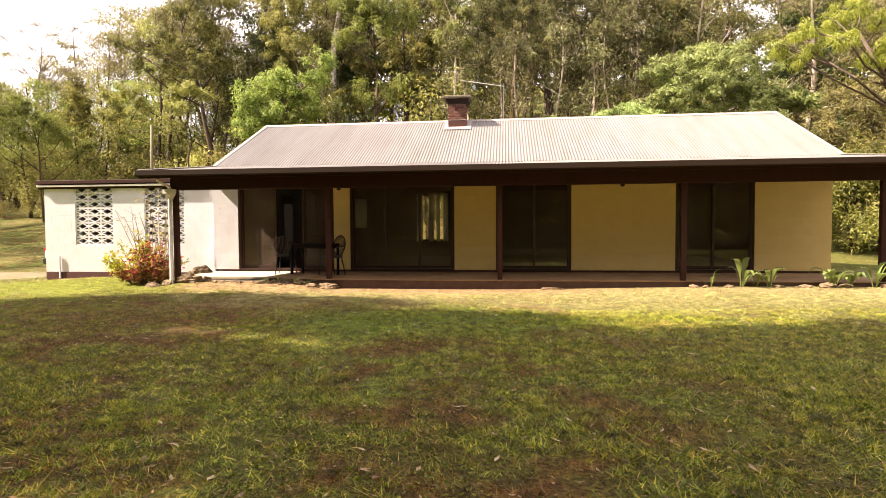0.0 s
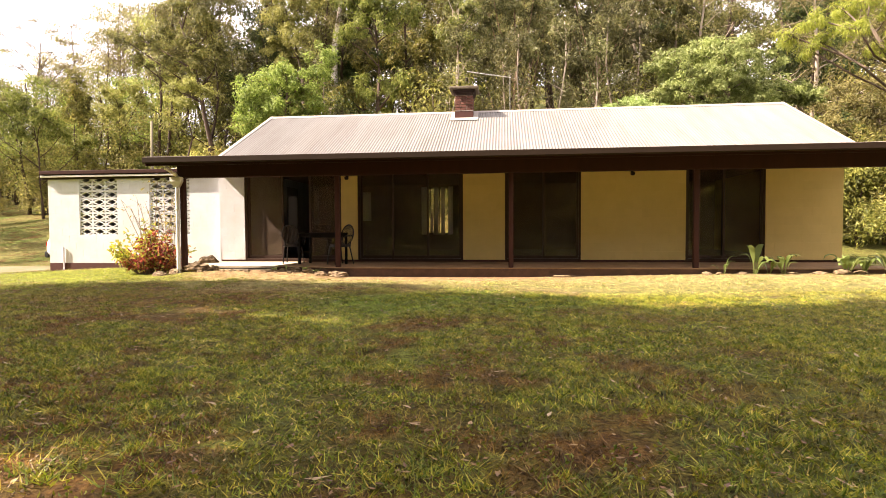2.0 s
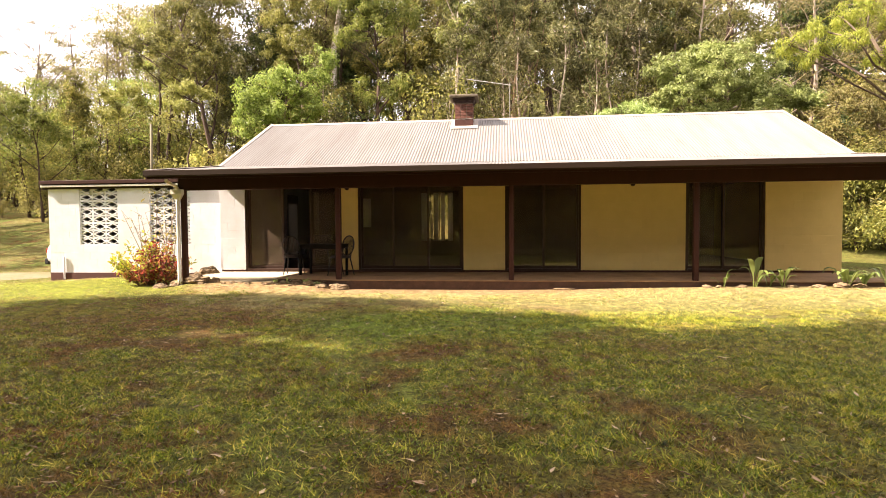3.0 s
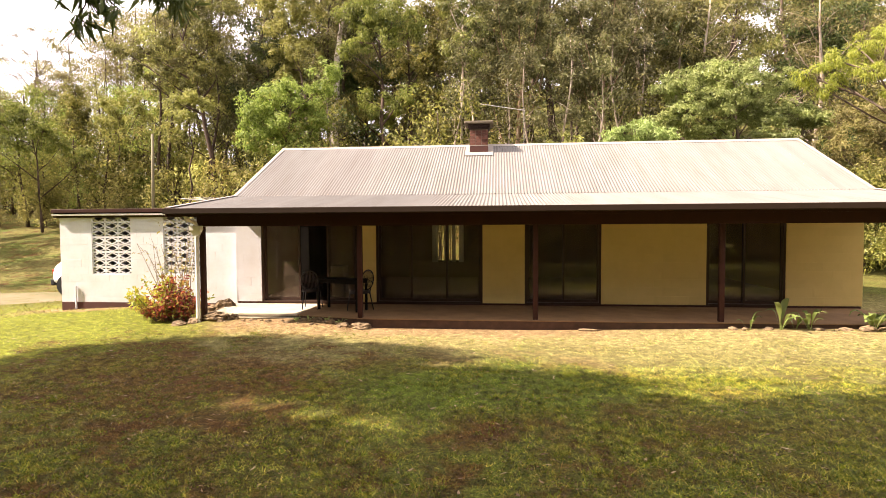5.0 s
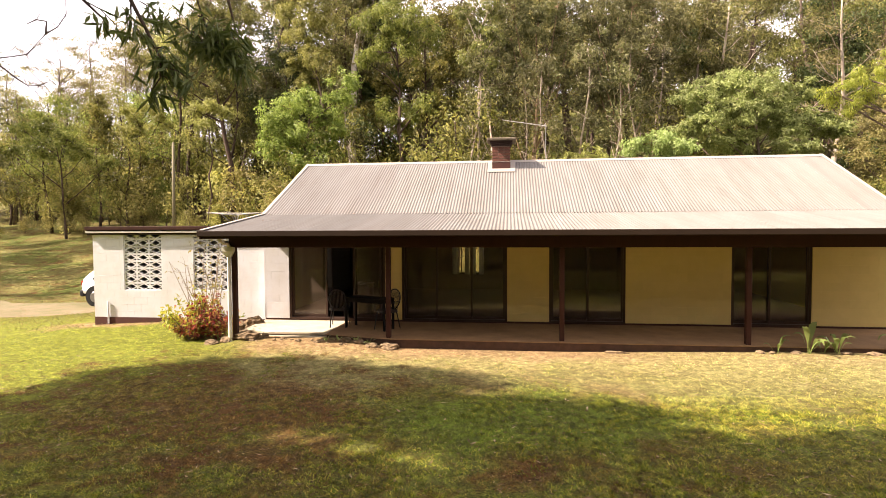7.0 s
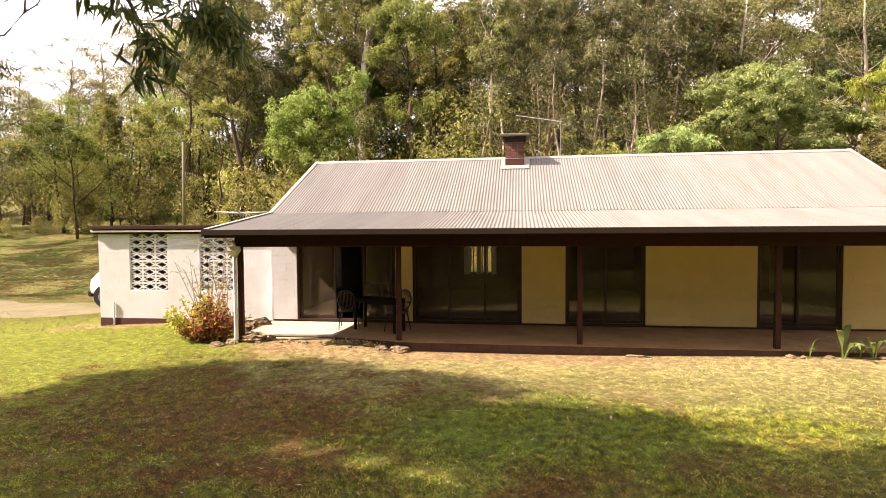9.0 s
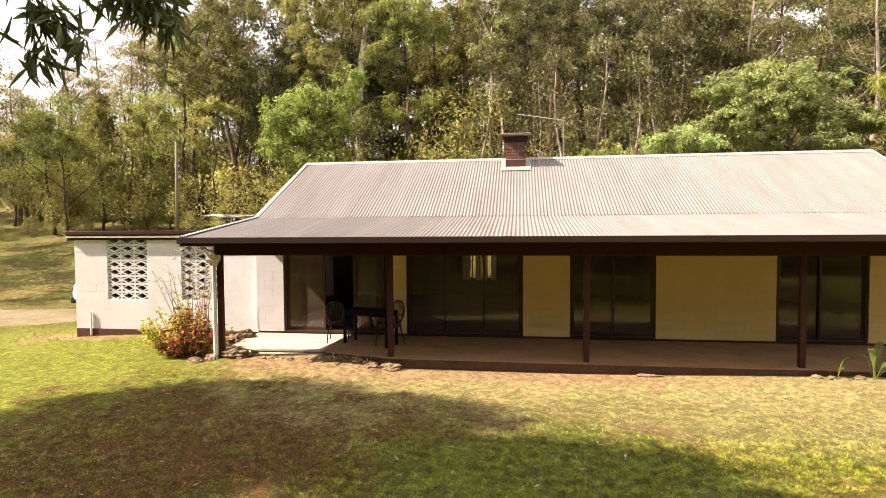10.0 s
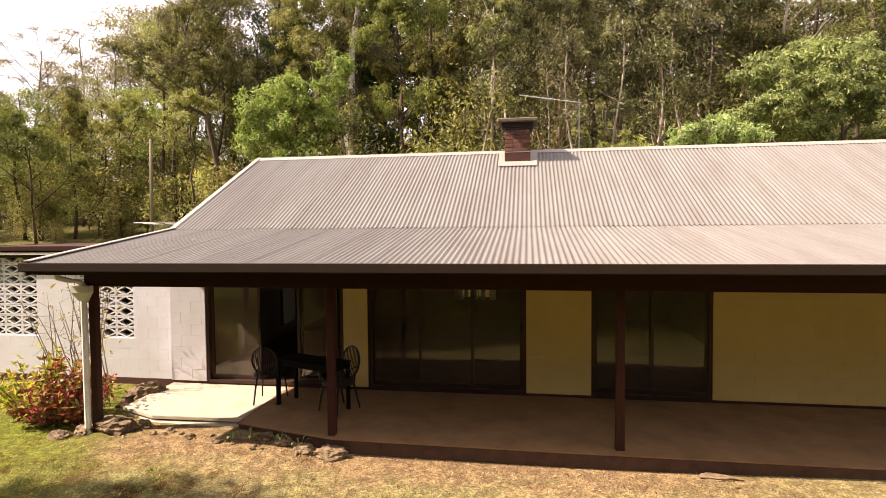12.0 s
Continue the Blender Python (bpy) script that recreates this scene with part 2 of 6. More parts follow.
    base = mix_of(greener_end(n, l, geo, strip.outputs["Value"], 0.35), base, earth)
    ramps = []
    for axis, lo, hi in (("Y", 2.9, 3.5), ("X", -8.3, -9.6), ("X", -14.6, -13.6)):
        w = n.new("ShaderNodeMapRange")
        w.inputs["From Min"].default_value, w.inputs["From Max"].default_value = lo, hi
        l.new(edge.outputs["Value"] if axis == "Y" else sep2.outputs["X"], w.inputs["Value"])
        ramps.append(w.outputs["Result"])
    for other in ramps[1:] + [near.outputs["Result"]]:
        q = n.new("ShaderNodeMath")
        q.operation = "MULTIPLY"
        l.new(ramps[0], q.inputs[0])
        l.new(other, q.inputs[1])
        ramps[0] = q.outputs["Value"]
    base = mix_of(ramps[0], base, earth)
    _, clod = noise_of(8.0, 5, 0.60, 0.44)
    whole = mix_of(lush, mix_of(bare, base, soil), rich)
    thin = n.new("ShaderNodeMath")
    thin.operation = "MULTIPLY"
    thin.inputs[1].default_value = 0.45
    l.new(clod, thin.inputs[0])
    l.new(mix_of(thin.outputs["Value"], whole, (0.03, 0.018, 0.008, 1)), p.inputs["Base Color"])
    bp = n.new("ShaderNodeBump")
    bp.inputs["Strength"].default_value, bp.inputs["Distance"].default_value = 0.9, 0.04
    l.new(f1, bp.inputs["Height"])
    l.new(bp.outputs["Normal"], p.inputs["Normal"])
    return m


def glass_material(name, tint, rough=0.0, haze=0.0):
    """Thin pane: clear with mirror gloss, under patchy grey-brown haze added to lift the darks."""
    m = bpy.data.materials.new(name)
    m.use_nodes = True
    n, l = m.node_tree.nodes, m.node_tree.links
    out = n["Material Output"]
    tr, gl, fr, ms = n.new("ShaderNodeBsdfTransparent"), n.new("ShaderNodeBsdfGlossy"), n.new("ShaderNodeFresnel"), n.new("ShaderNodeMixShader")
    tr.inputs["Color"].default_value = (*tint, 1)
    gl.inputs["Roughness"].default_value = rough
    fr.inputs["IOR"].default_value = 1.5
    l.new(fr.outputs["Fac"], ms.inputs["Fac"])
    l.new(tr.outputs["BSDF"], ms.inputs[1])
    l.new(gl.outputs["BSDF"], ms.inputs[2])
    df, film, no, rg, co = n.new("ShaderNodeBsdfDiffuse"), n.new("ShaderNodeMixShader"), n.new("ShaderNodeTexNoise"), n.new("ShaderNodeMapRange"), n.new("ShaderNodeTexCoord")
    df.inputs["Color"].default_value = (0.36, 0.27, 0.21, 1)
    no.inputs["Scale"].default_value, no.inputs["Detail"].default_value = 2.5, 5
    l.new(co.outputs["Object"], no.inputs["Vector"])
    rg.inputs["From Min"].default_value, rg.inputs["From Max"].default_value = 0.35, 0.65
    rg.inputs["To Min"].default_value, rg.inputs["To Max"].default_value = 0.6 * haze, 1.4 * haze
    l.new(no.outputs["Fac"], rg.inputs["Value"])
    l.new(rg.outputs["Result"], film.inputs["Fac"])
    l.new(ms.outputs["Shader"], film.inputs[1])
    l.new(df.outputs["BSDF"], film.inputs[2])
    l.new(film.outputs["Shader"], out.inputs["Surface"])
    return m


WHITE = shade("white_paint", (0.63, 0.63, 0.665), 0.75, dark=(0.50, 0.46, 0.42), scale=1.6, amount=0.5, fine=220, bump=0.12, jitter=0.015)
# yellow grass bounce is put into the cream of the shaded walls
CREAM = shade("cream_paint", (0.70, 0.525, 0.20), 0.75, dark=(0.59, 0.43, 0.15), scale=2.0, amount=0.4, fine=160, bump=0.3, jitter=0.02)
BROWN = shade("dark_brown_stain", (0.048, 0.018, 0.013), 0.6, dark=(0.026, 0.012, 0.009), scale=6, fine=60, bump=0.2, spec=0.12, stretch=(1, 1, 0.15))
SKIRT = shade("brown_plinth_paint", (0.075, 0.027, 0.020), 0.7, dark=(0.04, 0.02, 0.015), scale=5)
FASCIA = shade("brown_gutter_paint", (0.031, 0.019, 0.012), 0.75, spec=0.1, dark=(0.022, 0.014, 0.009), scale=3, bump=0.05)
IRON = shade("zinc_roof_sheet", (0.156, 0.146, 0.134), 0.65, 0.0, dark=(0.112, 0.094, 0.078), scale=1.4, amount=0.65, fine=30, bump=0.05, jitter=0.05, spec=0.3, stretch=(3.0, 0.4, 0.4))
CAPPING = shade("pale_metal_capping", (0.29, 0.255, 0.22), 0.6, 0.0, dark=(0.22, 0.185, 0.155), scale=4, bump=0.05)
CONCRETE = shade("verandah_concrete", (0.28, 0.165, 0.078), 0.8, dark=(0.14, 0.074, 0.034), scale=1.8, amount=0.7, fine=70, bump=0.2)
# paler concrete: the sun on the slab's end is put into the colour
SUNPALECON = shade("sunlit_pale_concrete", (0.44, 0.38, 0.28), 0.85, dark=(0.31, 0.25, 0.175), scale=2.5, amount=0.6, fine=80, bump=0.25)
KERB = shade("slab_edge", (0.085, 0.045, 0.029), 0.9, dark=(0.035, 0.02, 0.014), scale=5, amount=0.8, bump=0.5)
BRICKM = shade("chimney_brick", (0.14, 0.058, 0.04), 0.85, dark=(0.06, 0.03, 0.024), scale=14, amount=0.6, bump=0.6, jitter=0.25)
MORTAR = shade("mortar", (0.22, 0.17, 0.13), 0.95, bump=0.5)
BLACKBROWN = shade("black_brown_matt", (0.035, 0.02, 0.016), 0.9, scale=12, bump=0.5)
CAPSTONE = shade("chimney_cap_concrete", (0.15, 0.12, 0.085), 0.9, dark=(0.05, 0.042, 0.03), scale=9, amount=0.8, bump=0.5)
ALU = shade("brown_aluminium", (0.062, 0.036, 0.028), 0.4, 0.3, scale=4, bump=0.02)
BLACK = shade("black_painted_metal", (0.012, 0.011, 0.012), 0.4, 0.2, scale=9, bump=0.05)
WICKER = shade("dark_wicker", (0.035, 0.022, 0.018), 0.6, scale=30, fine=220, bump=0.6)
PIPE = shade("white_pvc", (0.72, 0.69, 0.62), 0.45, dark=(0.5, 0.45, 0.37), scale=5, bump=0.04)
BRIGHTALU = shade("bright_aluminium", (0.62, 0.60, 0.56), 0.4, 0.2, scale=12, bump=0.03)
GALV = shade("galvanised_steel", (0.26, 0.25, 0.235), 0.4, 0.8, scale=12, bump=0.05)
ROCK = shade("garden_rock", (0.23, 0.16, 0.09), 0.95, dark=(0.04, 0.028, 0.018), scale=13, amount=1.0, fine=40, bump=0.8, jitter=0.2)
BARK = shade("grey_bark", (0.15, 0.11, 0.08), 0.9, dark=(0.05, 0.035, 0.025), scale=5, amount=0.9, fine=30, bump=0.8, jitter=0.2, stretch=(1, 1, 0.3))
DARKBARK = shade("dark_bark", (0.085, 0.055, 0.038), 0.9, dark=(0.025, 0.016, 0.012), scale=5, amount=0.8, fine=30, bump=0.9, jitter=0.2, stretch=(1, 1, 0.3))
TANBARK = shade("tan_branch_bark", (0.27, 0.18, 0.11), 0.85, dark=(0.12, 0.075, 0.045), scale=4, amount=0.8, fine=25, bump=0.5, jitter=0.15, stretch=(1, 1, 0.4))
GHOSTBARK = shade("white_gum_bark", (0.50, 0.45, 0.40), 0.8, dark=(0.24, 0.15, 0.10), scale=1.2, amount=0.8, fine=20, bump=0.4, stretch=(1, 1, 0.3))
PALEBARK = shade("pale_gum_bark", (0.36, 0.30, 0.235), 0.8, dark=(0.16, 0.10, 0.07), scale=3, amount=0.8, fine=20, bump=0.4, jitter=0.15, stretch=(1, 1, 0.4))
TIMBERPOLE = shade("weathered_pole", (0.19, 0.165, 0.105), 0.9, dark=(0.14, 0.12, 0.08), scale=6, amount=0.7, bump=0.4, stretch=(1, 1, 0.1))
GRAVEL = shade("pale_gravel", (0.16, 0.12, 0.07), 0.95, dark=(0.075, 0.078, 0.022), scale=0.9, amount=1.0, fine=50, bump=0.9)
INNERWALL = shade("inner_wall_paint", (0.27, 0.205, 0.15), 0.8, scale=1.5, bump=0.05)
INNERFLOOR = shade("inner_floor", (0.14, 0.08, 0.05), 0.5, scale=4)
CABINET = shade("dark_cabinet_wood", (0.02, 0.014, 0.011), 0.5, scale=6, bump=0.1)
GLASS = glass_material("tinted_glass", (0.93, 0.89, 0.83), haze=0.085)
CLEAR = glass_material("clear_glass", (0.96, 0.96, 0.95))
CARPAINT = shade("white_car_paint", (0.80, 0.80, 0.80), 0.2, dark=(0.74, 0.74, 0.74), scale=1, bump=0.0, spec=0.6)
RUBBER = shade("tyre_rubber", (0.02, 0.02, 0.02), 0.8, scale=20)
REDLAMP = shade("red_lamp_plastic", (0.4, 0.02, 0.015), 0.2, scale=3, bump=0)
CARGLASS = shade("dark_car_glass", (0.015, 0.018, 0.02), 0.05, scale=3, bump=0, spec=0.8)
LAWN = lawn_material()
GUM = leafy("gum_leaf", [(0.072, 0.0808, 0.0155), (0.124, 0.131, 0.0281), (0.18, 0.177, 0.0475), (0.272, 0.254, 0.0902)], lumps=0.45)
GREYGUM = leafy("grey_green_leaf", [(0.0592, 0.0631, 0.0176), (0.105, 0.105, 0.0323), (0.158, 0.151, 0.0592), (0.235, 0.215, 0.0998)], lumps=0.45)
LIME = leafy("lime_leaf", [(0.1, 0.139, 0.0194), (0.167, 0.215, 0.0371), (0.251, 0.298, 0.0662), (0.351, 0.396, 0.115)], through_light=0.45, lumps=0.2)
PALELIME = leafy("pale_lime_leaf", [(0.119, 0.162, 0.0352), (0.205, 0.26, 0.0737), (0.309, 0.362, 0.121), (0.428, 0.474, 0.2)], through_light=0.4, lumps=0.25)
OLIVE = leafy("olive_leaf", [(0.0859, 0.093, 0.015), (0.148, 0.149, 0.029), (0.216, 0.2, 0.047), (0.306, 0.272, 0.081)], through_light=0.45, lumps=0.45)
YELLOWGUM = leafy("yellow_green_gum_leaf", [(0.144, 0.151, 0.0302), (0.221, 0.224, 0.0492), (0.306, 0.301, 0.0845), (0.421, 0.398, 0.146)], through_light=0.4, lumps=0.25)
UNDERLEAF = leafy("undergrowth_leaf", [(0.148, 0.149, 0.033), (0.25, 0.242, 0.062), (0.363, 0.329, 0.1), (0.522, 0.452, 0.18)], through_light=0.45, lumps=0.45)
GOLD = leafy("golden_frond_leaf", [(0.15, 0.18, 0.02), (0.25, 0.265, 0.035), (0.36, 0.345, 0.07)], through_light=0.5)
DEEP = leafy("deep_green_leaf", [(0.03, 0.045, 0.010), (0.055, 0.075, 0.016), (0.09, 0.11, 0.03)], lumps=0.25)
RUSTY = leafy("dry_olive_leaf", [(0.0782, 0.0778, 0.022), (0.147, 0.134, 0.044), (0.23, 0.194, 0.0748), (0.138, 0.134, 0.0396)], lumps=0.45)
DRYBROWN = leafy("brown_olive_leaf", [(0.106, 0.092, 0.03), (0.176, 0.152, 0.05), (0.247, 0.202, 0.08), (0.176, 0.184, 0.05)], lumps=0.25)
HANGING = leafy("hanging_branch_leaf", [(0.05, 0.07, 0.016), (0.085, 0.11, 0.024), (0.13, 0.15, 0.04)], through_light=0.4)
BLADE = leafy("grass_blade", [(0.059, 0.107, 0.00661), (0.16, 0.209, 0.00992), (0.298, 0.293, 0.021), (0.557, 0.411, 0.0893)], patch=(0.165, 0.086, 0.02), through_light=0.3, scale=1.5, zones=True, mottle=0.72)
TUFT = leafy("tuft_blade", [(0.0499, 0.0889, 0.0063), (0.126, 0.17, 0.0108), (0.24, 0.255, 0.0225), (0.394, 0.314, 0.0441)], through_light=0.4, mottle=0.7)
SLOPEBLADE = leafy("slope_grass_blade", [(0.05, 0.075, 0.010), (0.11, 0.14, 0.02), (0.22, 0.22, 0.04)], patch=(0.17, 0.135, 0.045), through_light=0.3, scale=0.5, mottle=0.3)
WEED = leafy("lawn_weed_leaf", [(0.066, 0.12, 0.0072), (0.154, 0.205, 0.0144), (0.297, 0.31, 0.027)], through_light=0.25)
DRYLEAF = leafy("fallen_leaf", [(0.10, 0.05, 0.028), (0.20, 0.11, 0.055), (0.32, 0.21, 0.11), (0.42, 0.32, 0.20)], through_light=0.1)
LITTER = leafy("small_leaf_litter", [(0.05, 0.02, 0.009), (0.11, 0.044, 0.017), (0.18, 0.09, 0.036), (0.30, 0.20, 0.09)], through_light=0.1)
CROTON = leafy("croton_leaf", [(0.195, 0.0375, 0.0264), (0.39, 0.106, 0.048), (0.156, 0.0275, 0.024), (0.494, 0.213, 0.084), (0.221, 0.237, 0.042), (0.52, 0.425, 0.108)], through_light=0.4, mottle=0.3)
CROTONTOP = leafy("croton_new_leaf", [(0.242, 0.308, 0.0275), (0.396, 0.418, 0.044), (0.528, 0.473, 0.066), (0.165, 0.242, 0.0275)], through_light=0.5)
YELLOWLEAF = leafy("yellow_shrub_leaf", [(0.24, 0.24, 0.04), (0.40, 0.35, 0.07), (0.48, 0.40, 0.11), (0.20, 0.24, 0.04)], through_light=0.45)
LILY = leafy("lily_leaf", [(0.09, 0.14, 0.03), (0.19, 0.24, 0.07), (0.33, 0.35, 0.14), (0.26, 0.19, 0.09)], through_light=0.4, rough=0.35)

PALESTRIP = leafy("pale_window_strip", [(0.80, 0.82, 0.90), (0.84, 0.86, 0.93)], through_light=0.8, rough=0.9)
TABLEWOOD = shade("matt_black_wood", (0.010, 0.008, 0.007), 0.9, scale=8, bump=0.1, spec=0.05)
DIMCLOTH = leafy("grey_dimming_cloth", [(0.20, 0.185, 0.17), (0.22, 0.205, 0.19)], through_light=0.2, rough=0.9)

# ---- mesh helpers ----


def mesh_object(name, me, mat, parent=None, label=""):
    me.materials.append(mat)
    ob = new(name, me)
    if parent:
        ob.parent = parent
    if label:
        tagged(ob, label)
    return ob


def part(name, bm, mat, parent=None, label="", smooth=False):
    me = bpy.data.meshes.new(name)
    bmesh.ops.recalc_face_normals(bm, faces=bm.faces)
    bm.to_mesh(me)
    bm.free()
    if smooth:
        for p in me.polygons:
            p.use_smooth = True
    return mesh_object(name, me, mat, parent, label)


def box(bm, x0, x1, y0, y1, z0, z1, bevel=0.0, m=None):
    g = bmesh.ops.create_cube(bm, size=1.0)
    t = Matrix.Translation(((x0 + x1) / 2, (y0 + y1) / 2, (z0 + z1) / 2)) @ Matrix.Diagonal((abs(x1 - x0), abs(y1 - y0), abs(z1 - z0), 1))
    bmesh.ops.transform(bm, matrix=(m @ t) if m else t, verts=g["verts"])
    if bevel:
        es = list({e for v in g["verts"] for e in v.link_edges})
        bmesh.ops.bevel(bm, geom=es, offset=bevel, segments=1, affect="EDGES")
    return bm


def boxed(*a, **k):
    return box(bmesh.new(), *a, **k)


def prism(bm, pts, axis, a, b):
    """A polygon of 2D points pushed along an axis from a to b."""
    def at(p, d):
        return {"x": (d, p[0], p[1]), "y": (p[0], d, p[1]), "z": (p[0], p[1], d)}[axis]
    lo, hi = [bm.verts.new(at(p, a)) for p in pts], [bm.verts.new(at(p, b)) for p in pts]
    bm.faces.new(lo), bm.faces.new(hi[::-1])
    for i in range(len(pts)):
        j = (i + 1) % len(pts)
        bm.faces.new((lo[i], lo[j], hi[j], hi[i]))
    return bm


def tube(bm, pts, radii, sides=6, closed_ends=True):
    rings = []
    pts = [Vector(p) for p in pts]
    for i, p in enumerate(pts):
        d = (pts[min(i + 1, len(pts) - 1)] - pts[max(i - 1, 0)]).normalized()
        u = d.orthogonal().normalized() if abs(d.z) < 0.9 else Vector((1, 0, 0)).cross(d).normalized()
        v = d.cross(u)
        r = radii[i] if hasattr(radii, "__len__") else radii
        rings.append([bm.verts.new(p + r * (math.cos(a) * u + math.sin(a) * v)) for a in (2 * math.pi * k / sides for k in range(sides))])
    for a, b in zip(rings, rings[1:]):
        k = min(range(sides), key=lambda s: (b[s].co - a[0].co).length)
        for i in range(sides):
            bm.faces.new((a[i], a[(i + 1) % sides], b[(i + 1 + k) % sides], b[(i + k) % sides]))
    if closed_ends:
        bm.faces.new(rings[0][::-1]), bm.faces.new(rings[-1])
    return bm


def empty(name, m=None):
    ob = new(name)
    if m:
        ob.matrix_basis = m
    return ob


def smooth01(a, b, x):
    t = np.clip((x - a) / (b - a), 0, 1)
    return t * t * (3 - 2 * t)


def ground_z(x, y):
    x, y = np.asarray(x, float), np.asarray(y, float)
    z = -0.19 + 0.04 * smooth01(-0.5, -3.0, y) - 0.38 * smooth01(-10.0, -17, x) * smooth01(-6, 2, y)
    hill = np.where(y > 11, 0.205 * (np.minimum(y, 75) - 11), 0)
    z = z + hill * (0.85 + 0.15 * smooth01(-40, -5, x)) + 0.25 * np.maximum(np.minimum(y, 100) - 36, 0) * smooth01(-28, -8, x)
    z = z + 0.105 * smooth01(-7.5, -6.9, x) * smooth01(-3.4, -4.6, x) * smooth01(-1.1, -0.05, y) * smooth01(1.2, 0.6, y)
    z = z + 0.10 * smooth01(-0.8, 5.5, x) * smooth01(-3.2, -0.6, y) * smooth01(1.6, 0.8, y)
    return z + 0.03 * np.sin(x * 0.9 + 0.3) * np.sin(y * 0.7) * smooth01(-0.8, -3, y) + 0.12 * np.sin(x * 0.31) * np.sin(y * 0.43 + 1) * smooth01(10, 16, y)


# ---- ground ----
gx = np.unique(np.concatenate([np.linspace(-700, -60, 17), np.linspace(-60, -20, 41), np.linspace(-20, 14, 101), np.linspace(14, 50, 37), np.linspace(50, 700, 17)]))
gy = np.unique(np.concatenate([np.linspace(-700, -60, 17), np.linspace(-60, -14, 47), np.linspace(-14, 12, 77), np.linspace(12, 80, 69), np.linspace(80, 700, 17)]))
X, Y = np.meshgrid(gx, gy)
Z = ground_z(X, Y)
nx, ny = len(gx), len(gy)
k = np.arange(nx * ny).reshape(ny, nx)
quads = np.stack([k[:-1, :-1], k[:-1, 1:], k[1:, 1:], k[1:, :-1]], -1).reshape(-1, 4)
me = bpy.data.meshes.new("ground")
me.from_pydata(np.stack([X, Y, Z], -1).reshape(-1, 3).tolist(), [], quads.tolist())
me.shade_smooth()
tagged(mesh_object("ground", me, LAWN), "patchy mown lawn rising to a wooded slope", "lawn", kind="structure")

# gravel drive, a thin sheet laid on the ground
rows = []
bm = bmesh.new()
for i in range(31):
    x = -46 + i * 1.1
    yc = 6.9 + 0.35 * math.sin(i * 0.7) - 0.0125 * (x + 17)
    w = (1.75 + 0.35 * math.sin(i * 1.3) + 0.2 * math.sin(i * 2.9)) * (1.0 if i < 29 else 0.6)
    rows.append([bm.verts.new((x, yc + w * s, float(ground_z(x, yc + w * s)) + (0.012 if abs(s) < 1 else -0.01))) for s in (-1, -0.8, -0.3, 0.3, 0.8, 1)])
for a, b in zip(rows, rows[1:]):
    for i in range(5):
        bm.faces.new((a[i], b[i], b[i + 1], a[i + 1]))
tagged(part("driveway", bm, GRAVEL, smooth=True), "pale worn gravel driveway through the grass", "driveway", kind="structure")

# ---- house shell ----
XL, XR, YF, YB = -7.36, 7.46, 1.965, 9.0
EAVE_Y, EAVE_Z, BREAK_Y, BREAK_Z, RIDGE_Y, RIDGE_Z = -0.60, 2.305, 2.35, 2.72, 5.694, 4.408
RX0, RX1 = -7.55, 7.90
UP = (RIDGE_Z - BREAK_Z) / (RIDGE_Y - BREAK_Y)
BACK_Y = 9.5
BACK_Z = RIDGE_Z - UP * (BACK_Y - RIDGE_Y)


def slab():
    main = [(-5.15, 0.24), (-4.4, 0.04), (-3.6, -0.14), (-0.6, -0.17), (7.4, -0.14), (7.4, YF + 0.2), (-5.15, YF + 0.2)]
    # end piece split off near the sun's edge to take the sunlit colour
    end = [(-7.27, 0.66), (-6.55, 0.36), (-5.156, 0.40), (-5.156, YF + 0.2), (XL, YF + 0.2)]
    made = []
    for nm, pts, mat, label in (("verandah_floor", main, CONCRETE, "brown stained concrete verandah slab with a worn edge"), ("end_slab", end, SUNPALECON, "bare concrete end of the verandah slab, coloured pale for the sun on it")):
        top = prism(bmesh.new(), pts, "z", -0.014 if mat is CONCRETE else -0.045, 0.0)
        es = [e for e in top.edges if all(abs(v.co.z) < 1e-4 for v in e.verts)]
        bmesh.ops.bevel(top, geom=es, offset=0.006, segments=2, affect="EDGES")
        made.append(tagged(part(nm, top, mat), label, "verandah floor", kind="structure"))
    foot = [(-5.12, 0.25), (-4.4, 0.05), (-3.6, -0.13), (-0.6, -0.16), (7.38, -0.13), (7.38, YF), (-5.12, YF)]
    part("slab_foot", prism(bmesh.new(), foot, "z", -0.6, -0.016), KERB, made[0])
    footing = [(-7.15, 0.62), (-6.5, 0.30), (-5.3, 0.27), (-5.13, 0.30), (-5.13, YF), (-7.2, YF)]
    part("footing", prism(bmesh.new(), footing, "z", -0.6, -0.075), SUNPALECON, made[1])


slab()

# sunlit end pier is coloured white, the shaded piers the yellowed cream
PIERS = [(XL, -6.69, WHITE), (-4.17, -3.75, CREAM), (-1.13, -0.12, CREAM), (1.675, 4.06, CREAM), (5.81, XR, CREAM)]
wall_front = tagged(new("wall_front"), "painted concrete block front wall between sliding doors", "wall", kind="structure")
for x0, x1, mat in PIERS:
    part("wall_core", boxed(x0 + 0.003, x1 - 0.003, YF + 0.0032, YF + 0.19, 0.05, 2.6), mat, wall_front)
part("wall_head", boxed(XL, XR, YF + 0.02, YF + 0.17, 2.35, 2.62), BROWN, wall_front)
part("plinth", boxed(XL + 0.01, XR - 0.01, YF + 0.03, YF + 0.17, -0.3, 0.048), SKIRT, wall_front)
wall_left = tagged(new("wall_left"), "white painted block side wall with a window", "wall", kind="structure")
LW = (5.95, 6.75, 0.35, 2.1)
